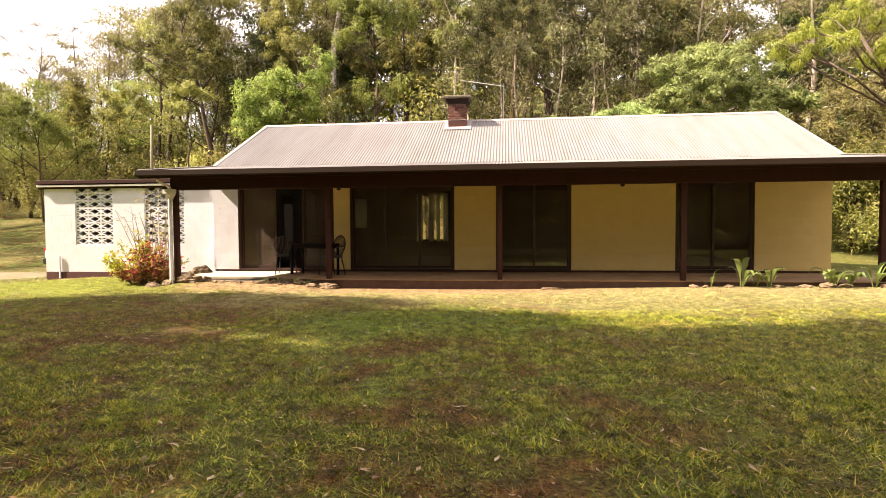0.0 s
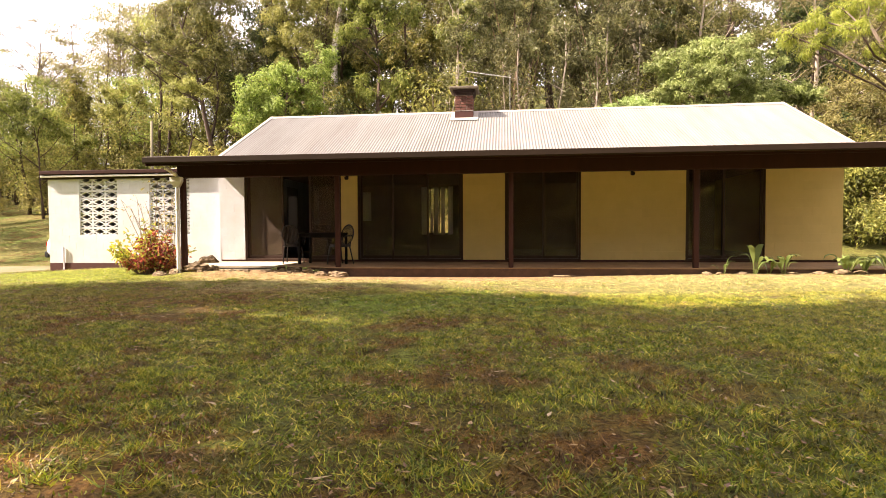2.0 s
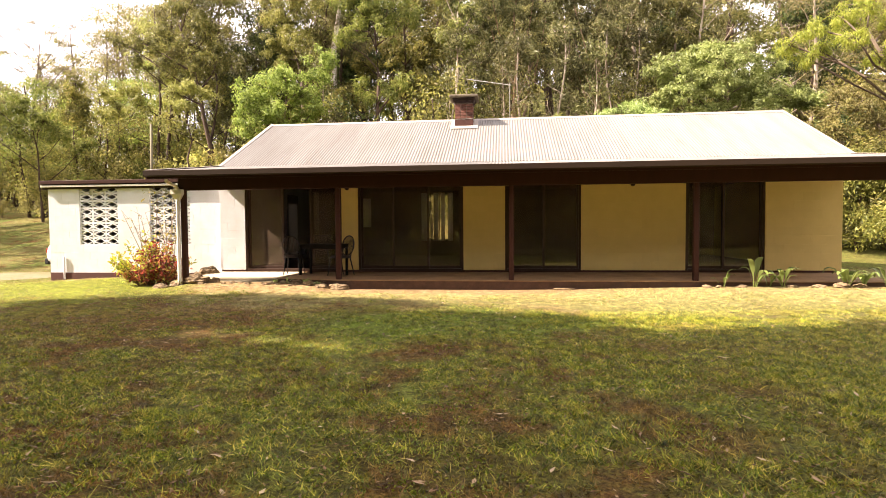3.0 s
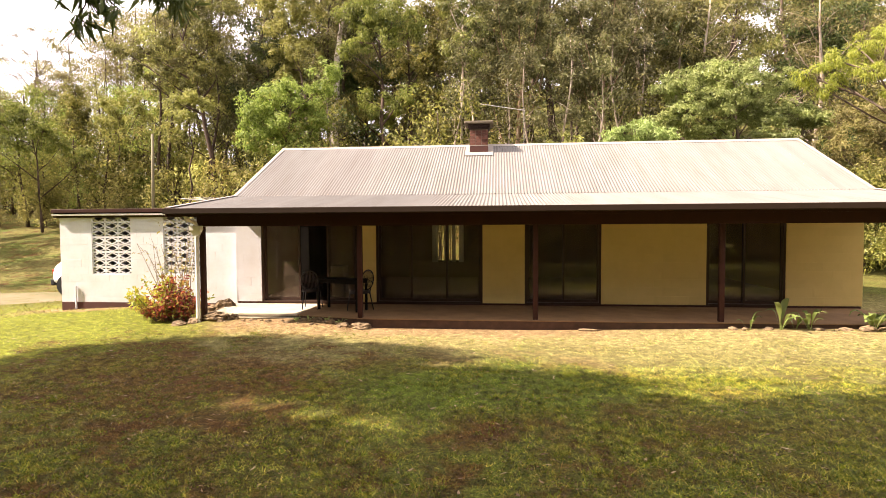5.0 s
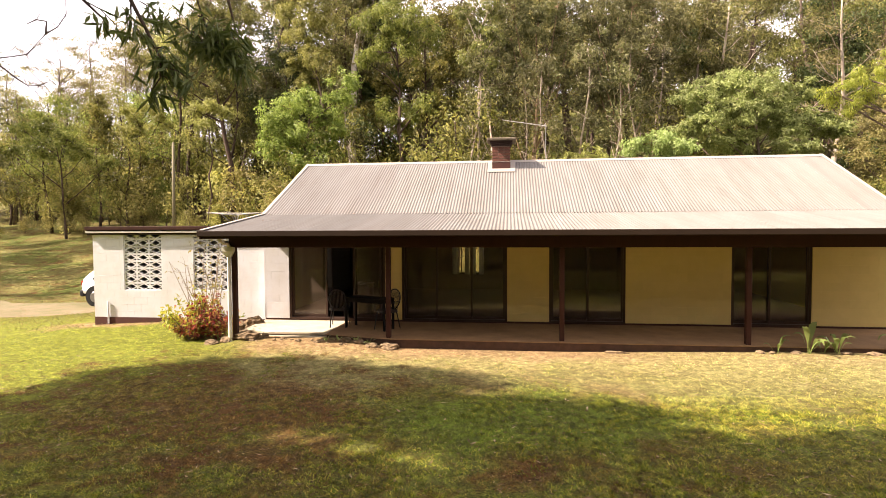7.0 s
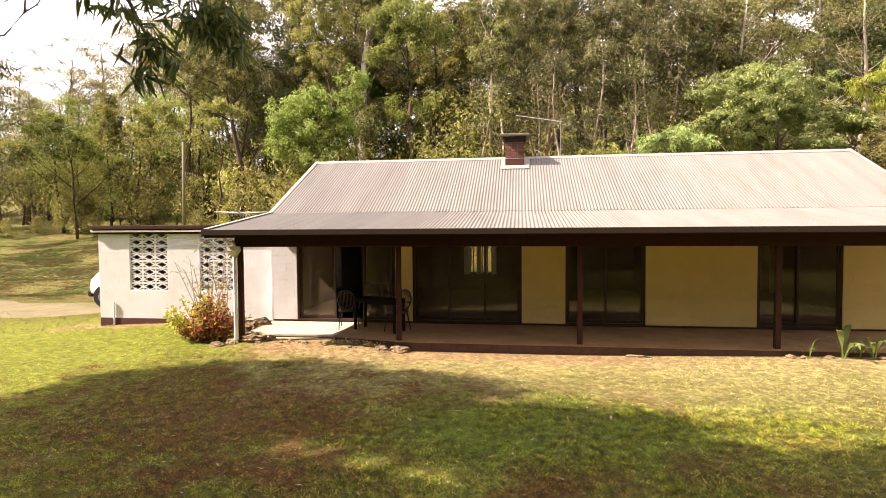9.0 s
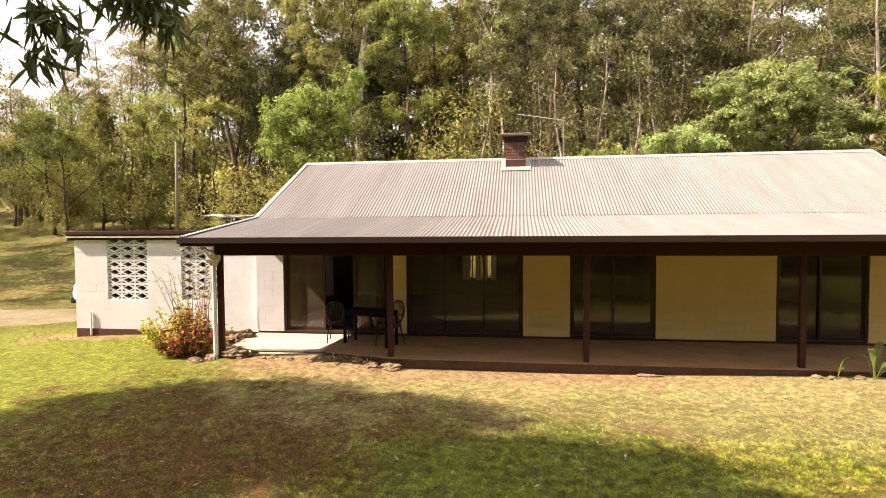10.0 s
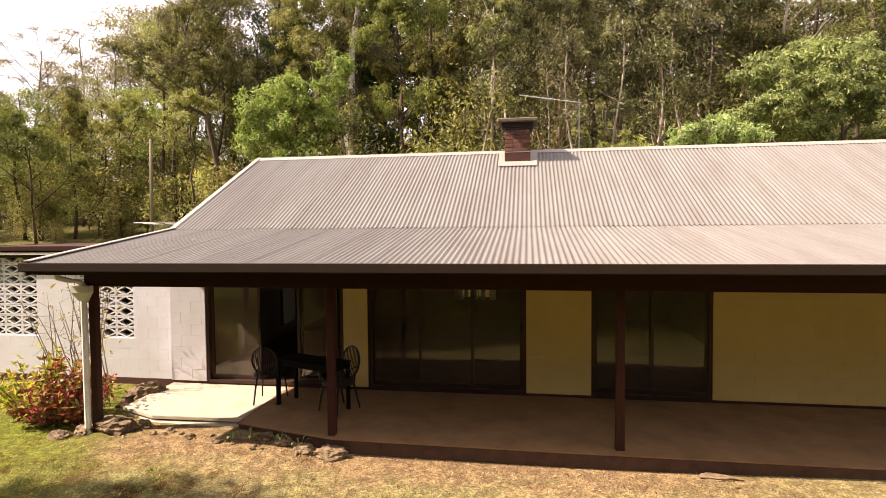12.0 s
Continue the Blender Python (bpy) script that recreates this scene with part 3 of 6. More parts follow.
for a, b, c, d in ((YF + 0.2, LW[0], -0.4, 2.6), (LW[1], YB, -0.4, 2.6), (LW[0], LW[1], -0.4, LW[2]), (LW[0], LW[1], LW[3], 2.6)):
    part("wall_core", boxed(XL, XL + 0.19, a, b, c, d), WHITE, wall_left)
w = tagged(new("window_3"), "tall side window with a dark frame", "window", kind="structure")
bm = boxed(XL + 0.05, XL + 0.12, LW[0], LW[0] + 0.04, LW[2], LW[3])
box(bm, XL + 0.05, XL + 0.12, LW[1] - 0.04, LW[1], LW[2], LW[3]), box(bm, XL + 0.05, XL + 0.12, LW[0] + 0.04, LW[1] - 0.04, LW[2], LW[2] + 0.04), box(bm, XL + 0.05, XL + 0.12, LW[0] + 0.04, LW[1] - 0.04, LW[3] - 0.04, LW[3])
part("window_frame", bm, ALU, w)
part("pane", boxed(XL + 0.08, XL + 0.085, LW[0] + 0.04, LW[1] - 0.04, LW[2] + 0.04, LW[3] - 0.04), CLEAR, w).visible_shadow = False
tagged(part("wall_right", boxed(XR - 0.19, XR, YF + 0.2, YB, -0.4, 2.6), CREAM), "cream painted block side wall", "wall", kind="structure")
for nm, x0, x1 in (("gable_left", XL, XL + 0.15), ("gable_right", XR - 0.15, XR)):
    g = prism(bmesh.new(), [(YF + 0.2, 2.604), (YB, 2.604), (RIDGE_Y, RIDGE_Z - 0.08)], "x", x0, x1)
    tagged(part(nm, g, WHITE), "painted gable end under the iron roof", "wall", kind="structure")

# back wall with two windows
BACKWIN = [(-5.72, -5.15, 1.17, 2.12), (-3.2, -2.03, 0.62, 2.36)]
wall_back = tagged(new("wall_back"), "block back wall with two windows", "wall", kind="structure")
xs = [XL + 0.19]
for a, b, c, d in BACKWIN:
    xs += [a, b]
xs.append(XR - 0.19)
for i in range(0, len(xs), 2):
    part("wall_core", boxed(xs[i], xs[i + 1], YB, YB + 0.19, -0.4, 2.6), INNERWALL, wall_back)
for a, b, c, d in BACKWIN:
    part("wall_core", boxed(a, b, YB + 0.002, YB + 0.19, -0.4, c), INNERWALL, wall_back)
    part("wall_core", boxed(a, b, YB + 0.002, YB + 0.19, d, 2.6), INNERWALL, wall_back)
for wi, (a, b, c, d) in enumerate(BACKWIN):
    w = tagged(new("window_%d" % (wi + 1)), "dark framed rear window with vertical bars", "window", kind="structure")
    f = 0.05
    bm = boxed(a, b, YB + 0.04, YB + 0.10, c, c + f)
    box(bm, a, b, YB + 0.04, YB + 0.10, d - f, d), box(bm, a, a + f, YB + 0.04, YB + 0.10, c + f, d - f), box(bm, b - f, b, YB + 0.04, YB + 0.10, c + f, d - f)
    part("window_frame", bm, ALU, w)
    part("pane", boxed(a + f, b - f, YB + 0.065, YB + 0.07, c + f, d - f), CLEAR, w).visible_shadow = False
    for s in range(1, 7 if b - a > 0.8 else 4):
        x = a + (b - a) * s / (7 if b - a > 0.8 else 4)
        part("bar", boxed(x - 0.016, x + 0.016, YB + 0.045, YB + 0.06, c + f, d - f), ALU, w)

tagged(part("floor", boxed(XL + 0.19, XR - 0.19, YF + 0.2, YB, -0.3, 0.04), INNERFLOOR), "dark polished floor inside the house", "floor", kind="structure")
tagged(part("ceiling", boxed(XL + 0.19, XR - 0.19, YF + 0.2, YB, 2.45, 2.55), INNERWALL), "plain dim ceiling inside the house", "ceiling", kind="structure")
for nm, x in (("wall_partition_1", -0.65), ("wall_partition_2", 2.85)):
    tagged(part(nm, boxed(x - 0.05, x + 0.05, YF + 0.2, YB, 0.04, 2.45), INNERWALL), "plain inner partition wall", "wall", kind="structure")


# sliding doors
def sliding_door(nm, x0, x1, sashes, label, slid=None):
    """Outer frame and glazed sashes between two block piers."""
    d = tagged(new(nm), label, "sliding door", kind="structure")
    zt, z0 = 2.33, 0.03
    f = 0.055
    bm = boxed(x0, x0 + f, YF + 0.02, YF + 0.15, z0, zt)
    box(bm, x1 - f, x1, YF + 0.02, YF + 0.15, z0, zt), box(bm, x0 + f, x1 - f, YF + 0.02, YF + 0.15, zt - f, zt), box(bm, x0 + f, x1 - f, YF + 0.0, YF + 0.15, z0, z0 + 0.05)
    part("door_frame", bm, ALU, d)
    edges = [x0 + f] + sashes + [x1 - f]
    for i, (a, b) in enumerate(zip(edges, edges[1:])):
        y = YF + (0.05 if i % 2 else 0.10)
        s = 0.045
        a, b = a - (0.02 if i else 0), b + (0.02 if i < len(edges) - 2 else 0)
        if i == slid:
            a, b = edges[i + 1] - 0.06, edges[i + 2] - 0.06
        zb = z0 + 0.05
        bm = boxed(a, a + s, y, y + 0.035, zb, zt - f)
        box(bm, b - s, b, y, y + 0.035, zb, zt - f), box(bm, a + s, b - s, y, y + 0.035, zb, zb + 0.07), box(bm, a + s, b - s, y, y + 0.035, zt - f - 0.05, zt - f)
        sash = part("sash", bm, ALU, d)
        part("pane", boxed(a + s, b - s, y + 0.014, y + 0.020, zb + 0.07, zt - f - 0.05), GLASS, sash).visible_shadow = False
        if i % 2 == 0:
            part("handle", boxed(b - 0.035, b - 0.01, y - 0.03, y, 0.98, 1.16, 0.004), BLACK, sash)
    return d


sliding_door("door_1", -6.69, -4.17, [-5.73, -4.95], "dark framed glass sliding door with the middle leaf open", 1)
sliding_door("door_2", -3.75, -1.13, [-2.87, -2.0], "three-panel dark framed glass sliding door")
sliding_door("door_3", -0.12, 1.675, [0.80], "two-panel dark framed glass sliding door")
sliding_door("door_4", 4.06, 5.81, [4.92], "two-panel dark framed glass sliding door")


# ---- roof ----
def sheet_mesh(name, n, pitch, y0, z0, y1, z1, amp):
    """n corrugations wide, from the lower to the upper edge."""
    per = 6
    nxs = n * per + 1
    xs = np.arange(nxs) * pitch / per
    h = amp * np.cos(2 * np.pi * xs / pitch)
    L = math.hypot(y1 - y0, z1 - z0)
    ny_, nz_ = -(z1 - z0) / L, (y1 - y0) / L
    v = []
    for y, z in ((y0, z0), ((y0 + y1) / 2, (z0 + z1) / 2), (y1, z1)):
        v += [(x, y + ny_ * q, z + nz_ * q) for x, q in zip(xs.tolist(), h.tolist())]
    fs = [(r * nxs + i, r * nxs + i + 1, (r + 1) * nxs + i + 1, (r + 1) * nxs + i) for r in range(2) for i in range(nxs - 1)]
    me = bpy.data.meshes.new(name)
    me.from_pydata(v, [], fs)
    me.shade_smooth()
    me.materials.append(IRON)
    return me


roof = tagged(new("roof"), "weathered pale corrugated iron gable roof with verandah skillion", "roof", kind="structure")
NSH = 20
W = (RX1 - RX0) / NSH
for nm, y0, z0, y1, z1 in (("upper", BREAK_Y - 0.02, BREAK_Z - 0.02 * UP + 0.009, RIDGE_Y, RIDGE_Z), ("lower", EAVE_Y - 0.04, EAVE_Z - 0.012, BREAK_Y + 0.05, BREAK_Z), ("rear", BACK_Y, BACK_Z, RIDGE_Y, RIDGE_Z)):
    me = sheet_mesh("roof_sheet", 10, W / 10, y0, z0, y1, z1, 0.0115)
    for i in range(NSH):
        s = new("roof_sheet", me)
        s.parent = roof
        s.location = (RX0 + i * W, 0, 0.0009 * (i % 2))
part("ridge_cap", prism(bmesh.new(), [(RIDGE_Y - 0.14, RIDGE_Z - 0.058), (RIDGE_Y - 0.02, RIDGE_Z + 0.022), (RIDGE_Y + 0.02, RIDGE_Z + 0.022), (RIDGE_Y + 0.14, RIDGE_Z - 0.058), (RIDGE_Y, RIDGE_Z + 0.008)], "x", RX0 - 0.02, RX1 + 0.02), CAPPING, roof, "pale ridge capping")
for nm, x in (("left", RX0), ("right", RX1)):
    s = -1 if nm == "left" else 1
    for y0, z0, y1, z1 in ((EAVE_Y - 0.02, EAVE_Z, BREAK_Y, BREAK_Z), (BREAK_Y, BREAK_Z, RIDGE_Y, RIDGE_Z), (BACK_Y, BACK_Z, RIDGE_Y, RIDGE_Z)):
        q = [(y0, z0 + 0.02), (y1, z1 + 0.02), (y1, z1 + 0.032), (y0, z0 + 0.032)]
        part("barge_cap", prism(bmesh.new(), q, "x", x - s * 0.07, x + s * 0.03), CAPPING, roof, "pale folded barge capping")
        q = [(y0, z0 - 0.17), (y1, z1 - 0.17), (y1, z1 + 0.018), (y0, z0 + 0.018)]
        part("barge_board", prism(bmesh.new(), q, "x", x, x + s * 0.025), BROWN, roof)
# verandah lining, rafters, beam, gutter
LOW = (BREAK_Z - EAVE_Z) / (BREAK_Y - EAVE_Y)


def low_z(y):
    return EAVE_Z + LOW * (y - EAVE_Y)


bm = prism(bmesh.new(), [(EAVE_Y + 0.03, low_z(EAVE_Y) - 0.045), (YF, low_z(YF) - 0.045), (YF, low_z(YF) - 0.03), (EAVE_Y + 0.03, low_z(EAVE_Y) - 0.03)], "x", RX0 + 0.03, RX1 - 0.03)
tagged(part("verandah_lining", bm, BROWN), "dark boarded verandah lining", "ceiling", kind="structure")
x = RX0 + 0.12
while x < RX1:
    bm = prism(bmesh.new(), [(EAVE_Y + 0.06, low_z(EAVE_Y) - 0.05), (YF, low_z(YF) - 0.05), (YF, low_z(YF) - 0.14), (EAVE_Y + 0.06, low_z(EAVE_Y) - 0.14)], "x", x - 0.02, x + 0.02)
    part("rafter", bm, BROWN, roof)
    x += 0.92
tagged(part("verandah_beam", boxed(-7.22, 7.5, -0.06, 0.06, 1.94, 2.33, 0.006), BROWN), "dark stained timber verandah beam", "beam", kind="structure")
bm = prism(bmesh.new(), [(EAVE_Y, EAVE_Z - 0.115), (EAVE_Y - 0.10, EAVE_Z - 0.115), (EAVE_Y - 0.115, EAVE_Z - 0.10), (EAVE_Y - 0.115, EAVE_Z + 0.0), (EAVE_Y - 0.10, EAVE_Z + 0.006), (EAVE_Y - 0.10, EAVE_Z - 0.095), (EAVE_Y, EAVE_Z - 0.10)], "x", RX0 - 0.02, RX1 + 0.02)
gut = tagged(part("gutter", bm, FASCIA), "brown painted metal gutter along the verandah eave", "gutter", kind="structure")
part("fascia_board", boxed(RX0, RX1, EAVE_Y + 0.002, EAVE_Y + 0.03, EAVE_Z - 0.16, EAVE_Z - 0.02), BROWN, gut)

for x in (-7.12, -3.65, 0.0, 3.63, 7.29):
    z0 = -0.3 if x < -6 else 0.0
    p = part("verandah_post", boxed(x - 0.05, x + 0.05, -0.05, 0.05, z0, 1.938, 0.006), BROWN)
    tagged(p, "dark reddish-brown square timber verandah post", "post", "verandah posts")


# chimney
def chimney():
    c = empty("chimney")
    x0, x1, y0, y1 = -1.575, -1.055, 5.05, 5.57
    zt = 4.93
    part("core", boxed(x0 + 0.01, x1 - 0.01, y0 + 0.01, y1 - 0.01, 3.6, zt), MORTAR, c)
    part("flashing", prism(bmesh.new(), [(y0 - 0.24, RIDGE_Z - UP * (RIDGE_Y - y0 + 0.24) + 0.024), (y1, RIDGE_Z - UP * (RIDGE_Y - y1) + 0.024), (y1, RIDGE_Z - UP * (RIDGE_Y - y1) + 0.034), (y0 - 0.24, RIDGE_Z - UP * (RIDGE_Y - y0 + 0.24) + 0.034)], "x", x0 - 0.15, x1 + 0.15), CAPPING, c, "pale metal flashing apron")
    part("flashing_collar", boxed(x0 - 0.012, x1 + 0.012, y0 - 0.012, y1 + 0.012, 3.85, 4.30), SKIRT, c, "brown painted collar")
    part("flashing_lip", boxed(x0 - 0.016, x1 + 0.016, y0 - 0.016, y1 + 0.016, 4.30, 4.318), CAPPING, c, "pale metal lip")
    rng = random.Random(3)
    bw, bh = 0.1585, 0.076
    hmesh, vmesh = bpy.data.meshes.new("brick"), bpy.data.meshes.new("brick_side")
    for me_, (dx, dy) in ((hmesh, (bw, 0.03)), (vmesh, (0.03, 0.152))):
        b = boxed(0, dx, 0, dy, 0, bh, 0.004)
        b.to_mesh(me_), b.free()
        me_.materials.append(BRICKM)
    z = 4.326
    while z + bh < zt - 0.14:
        for i in range(3):
            for me_, px, py in ((hmesh, x0 + i * 0.1735, y0 - 0.004), (hmesh, x0 + i * 0.1735, y1 - 0.026), (vmesh, x0 - 0.004, y0 + 0.01 + i * 0.166), (vmesh, x1 - 0.026, y0 + 0.01 + i * 0.166)):
                o = new("brick", me_)
                o.parent = c
                o.location = (px + rng.uniform(-0.003, 0.003), py + rng.uniform(-0.006, 0.002), z)
        z += bh + 0.011
    # corbel steps below the cap, coloured near black
    for a, b_, cc, d in ((x0 - 0.075, x1 + 0.075, zt - 0.05, zt - 0.002), (x0 - 0.05, x1 + 0.05, zt - 0.10, zt - 0.05), (x0 - 0.025, x1 + 0.025, zt - 0.15, zt - 0.10)):
        part("corbel", boxed(a, b_, y0 - (x0 - a), y1 + (x0 - a), cc, d, 0.006), BLACKBROWN, c)
    part("cap", boxed(x0 - 0.165, x1 + 0.165, y0 - 0.15, y1 + 0.15, zt, zt + 0.08, 0.018), CAPSTONE, c, "weathered concrete cap slab")
    tagged(c, "short red brick chimney with a concrete cap", "chimney")


chimney()


# television aerial on the roof
def aerial():
    a = empty("tv_aerial")
    part("mast", tube(bmesh.new(), [(0.05, 6.0, 4.2), (0.05, 6.0, 5.58)], 0.012), GALV, a)
    boom = part("boom", tube(bmesh.new(), [(0.08, 6.0, 5.50), (-1.29, 5.95, 5.72)], 0.010), BRIGHTALU, a)
    for i in range(15):
        t = i / 14
        x, y, z = 0.0 - 1.25 * t, 6.0 - 0.05 * t, 5.515 + 0.2 * t
        w = 0.16 - 0.06 * t
        part("element", tube(bmesh.new(), [(x - 0.02, y - w, z), (x + 0.02, y + w, z + 0.01)], 0.007, 5), GALV, boom)
    tagged(a, "galvanised television aerial on a thin mast", "aerial")


aerial()

# ---- shed ----
SX0, SX1, SY, SB = -12.54, XL, 2.412, 5.3
shed = tagged(new("shed"), "white painted block shed with breeze block screens and flat roof", "shed")
SCREENS = [(-11.62, -10.50), (-9.58, -8.43)]
SBOT = 0.68
for a, b, c, d in ((SX0, SCREENS[0][0], -0.14, 2.3), (SCREENS[0][1], SCREENS[1][0], -0.14, 2.3), (SCREENS[1][1], SX1 - 0.002, -0.14, 2.3), (SCREENS[0][0], SCREENS[0][1], -0.14, SBOT), (SCREENS[1][0], SCREENS[1][1], -0.14, SBOT)):
    part("wall_core", boxed(a, b, SY + 0.0032, SY + 0.19, c, d), WHITE, shed)
part("plinth", boxed(SX0 + 0.01, SX1 - 0.2, SY - 0.012, SY + 0.17, -0.75, -0.07), SKIRT, shed, "brown painted plinth")
part("side_wall", boxed(SX0, SX0 + 0.19, SY + 0.192, SB, -0.75, 2.3), WHITE, shed)
part("back_wall", boxed(SX0, SX1 - 0.002, SB, SB + 0.19, -0.75, 2.3), WHITE, shed)
part("shed_floor", boxed(SX0 + 0.19, SX1 - 0.01, SY + 0.19, SB, -0.5, -0.2), CONCRETE, shed)
part("shed_roof", boxed(SX0 - 0.1, SX1 - 0.005, SY - 0.045, SB + 0.3, 2.33, 2.39), BROWN, shed)
part("eave_board", boxed(SX0 - 0.12, SX1 - 0.004, SY - 0.045, SY - 0.015, 2.20, 2.33), FASCIA, shed, "grey-brown fascia board")
part("eave_gutter", boxed(SX0 - 0.14, SX1 - 0.003, SY - 0.105, SY - 0.05, 2.255, 2.305, 0.008), PIPE, shed, "white gutter strip")
part("roof_edge", boxed(SX0 - 0.15, SX1 - 0.002, SY - 0.12, SY - 0.05, 2.335, 2.43, 0.006), BROWN, shed, "dark roof edge flashing")
part("eave_side", boxed(SX0 - 0.14, SX0 - 0.10, SY - 0.045, SB + 0.3, 2.2, 2.4), FASCIA, shed)
part("vent_pipe", tube(bmesh.new(), [(-12.1, SY - 0.03, -0.25), (-12.1, SY - 0.03, 0.36)], 0.022, 8), WHITE, shed, "white capped standpipe")

# rainwater head and downpipe at the end post
dp = tagged(new("downpipe"), "white downpipe with funnel head against the end post", "downpipe")
bm = bmesh.new()
for (w0, w1, za, zb_) in ((0.13, 0.13, 1.955, 1.86), (0.13, 0.045, 1.86, 1.72)):
    hi = [bm.verts.new((-7.21 + sx * w0, -0.07 + sy * w0 * 0.6, za)) for sx, sy in ((-1, -1), (1, -1), (1, 1), (-1, 1))]
    lo = [bm.verts.new((-7.21 + sx * w1, -0.07 + sy * w1 * 0.6, zb_)) for sx, sy in ((-1, -1), (1, -1), (1, 1), (-1, 1))]
    for i in range(4):
        bm.faces.new((hi[i], hi[(i + 1) % 4], lo[(i + 1) % 4], lo[i]))
    bm.faces.new(hi), bm.faces.new(lo[::-1])
part("funnel", bm, PIPE, dp, "white funnel head")
part("pipe", tube(bmesh.new(), [(-7.21, -0.08, 1.74), (-7.21, -0.08, -0.22)], 0.042, 10), PIPE, dp)
part("elbow", tube(bmesh.new(), [(-7.18, -0.54, 2.19), (-7.18, -0.52, 2.10), (-7.17, -0.36, 2.05), (-7.18, -0.18, 2.02), (-7.20, -0.08, 1.95)], 0.036, 10), PIPE, dp)

# ---- interior things seen through the glass ----
cab = empty("side_cabinet", pose(-4.86, 2.5, 0.04))
part("carcase", boxed(-0.20, 0.20, -0.20, 0.20, 0.06, 0.85, 0.006), CABINET, cab)
part("top", boxed(-0.22, 0.22, -0.22, 0.22, 0.852, 0.88, 0.006), CABINET, cab)
for sx in (-1, 1):
    part("door", boxed(sx * 0.1 - 0.094, sx * 0.1 + 0.094, -0.218, -0.202, 0.08, 0.83, 0.004), CABINET, cab)
    for sy in (-1, 1):
        part("foot", boxed(sx * 0.17 - 0.02, sx * 0.17 + 0.02, sy * 0.17 - 0.02, sy * 0.17 + 0.02, 0.0, 0.058), CABINET, cab)
tagged(cab, "low dark wooden cabinet just inside the sliding door", "cabinet")


def net_curtain(x0, x1, z0, z1):
    """A wavy pale translucent strip inside a rear window, added to brighten the panes."""
    bm = bmesh.new()
    n = max(8, int((x1 - x0) / 0.02))
    cols = []
    for i in range(n + 1):
        x, y = x0 + (x1 - x0) * i / n, YB - 0.06 + 0.016 * math.sin(i * 1.5)
        cols.append([bm.verts.new(q) for q in ((x, y, z0), (x, y, z1), (x, y + 0.004, z1), (x, y + 0.004, z0))])
    for a, b in zip(cols, cols[1:]):
        for i in range(4):
            bm.faces.new((a[i], b[i], b[(i + 1) % 4], a[(i + 1) % 4]))
    tagged(part("net_curtain", bm, PALESTRIP, smooth=True), "pale translucent strip added to brighten a rear window", "curtain", "net curtains")


for x0, x1, z0, z1 in ((-3.2, -2.98, 0.6, 2.38), (-2.74, -2.56, 0.6, 2.38), (-2.46, -2.32, 0.6, 2.38), (-2.2, -2.02, 0.6, 2.38), (-5.75, -5.12, 1.12, 2.2)):
    net_curtain(x0, x1, z0, z1)


# grey sheet added across the side window to tone down its bright reveal
tagged(part("roller_blind", boxed(XL + 0.2, XL + 0.206, LW[0] - 0.06, LW[1] + 0.06, LW[2] - 0.04, LW[3] + 0.1), DIMCLOTH), "plain grey sheet added over a side window to dim its glare", "blind")


# ---- verandah furniture ----
def armchair(m):
    """Bistro armchair: round seat, oval slatted back, bent arms, four legs. It faces +x, origin on the floor under the seat."""
    c = empty("armchair", m)
    seat = bmesh.new()
    bmesh.ops.create_cone(seat, cap_ends=True, segments=20, radius1=0.235, radius2=0.235, depth=0.045, matrix=Matrix.Translation((0, 0, 0.44)))
    bmesh.ops.bevel(seat, geom=[e for e in seat.edges if abs(e.verts[0].co.z - e.verts[1].co.z) < 1e-4], offset=0.012, segments=2, affect="EDGES")
    base = part("seat", seat, WICKER, c)
    part("seat_ring", tube(bmesh.new(), [(0.238 * math.cos(a), 0.238 * math.sin(a), 0.415) for a in (i * math.pi / 10 for i in range(21))], 0.012, 6), BLACK, base)
    lean = pose(-0.235, 0, 0.68, 0, -12, 0)
    ring = [lean @ Vector((0, 0.195 * math.cos(a), 0.235 * math.sin(a))) for a in (i * math.pi / 14 for i in range(29))]
    back = part("backrest", tube(bmesh.new(), ring, 0.014, 6), BLACK, c)
    for i in range(-5, 6):
        y = i * 0.032
        h = 0.235 * math.sqrt(max(0, 1 - (y / 0.195) ** 2))
        part("back_slat", tube(bmesh.new(), [lean @ Vector((0.006, y, -h)), lean @ Vector((-0.012, y, 0)), lean @ Vector((0.006, y, h))], 0.0075, 5), WICKER, back)
    for s in (-1, 1):
        part("back_stay", tube(bmesh.new(), [(-0.19, s * 0.13, 0.42), lean @ Vector((0, s * 0.14, -0.17))], 0.012, 6), BLACK, c)
        part("arm", tube(bmesh.new(), [lean @ Vector((0, s * 0.19, -0.02)), (-0.10, s * 0.27, 0.665), (0.08, s * 0.285, 0.655), (0.17, s * 0.27, 0.63), (0.16, s * 0.225, 0.43)], 0.013, 6), BLACK, c)
        part("leg", tube(bmesh.new(), [(0.15, s * 0.16, 0.43), (0.19, s * 0.19, 0.2), (0.215, s * 0.205, 0.0)], [0.015, 0.014, 0.012], 6), BLACK, c)
        part("leg", tube(bmesh.new(), [(-0.15, s * 0.15, 0.43), (-0.20, s * 0.17, 0.2), (-0.25, s * 0.18, 0.0)], [0.015, 0.014, 0.012], 6), BLACK, c)
    tagged(c, "dark bistro armchair with an oval slatted back", "chair", "chairs on the verandah")
    return c


ch = armchair(pose(-3.90, 0.96, 0, 0, 0, 240))
copy_thing(ch, pose(-5.14, 1.25, 0, 0, 0, 98))
tb = empty("verandah_table", pose(-4.34, 1.05, 0, 0, 0, -21.6))
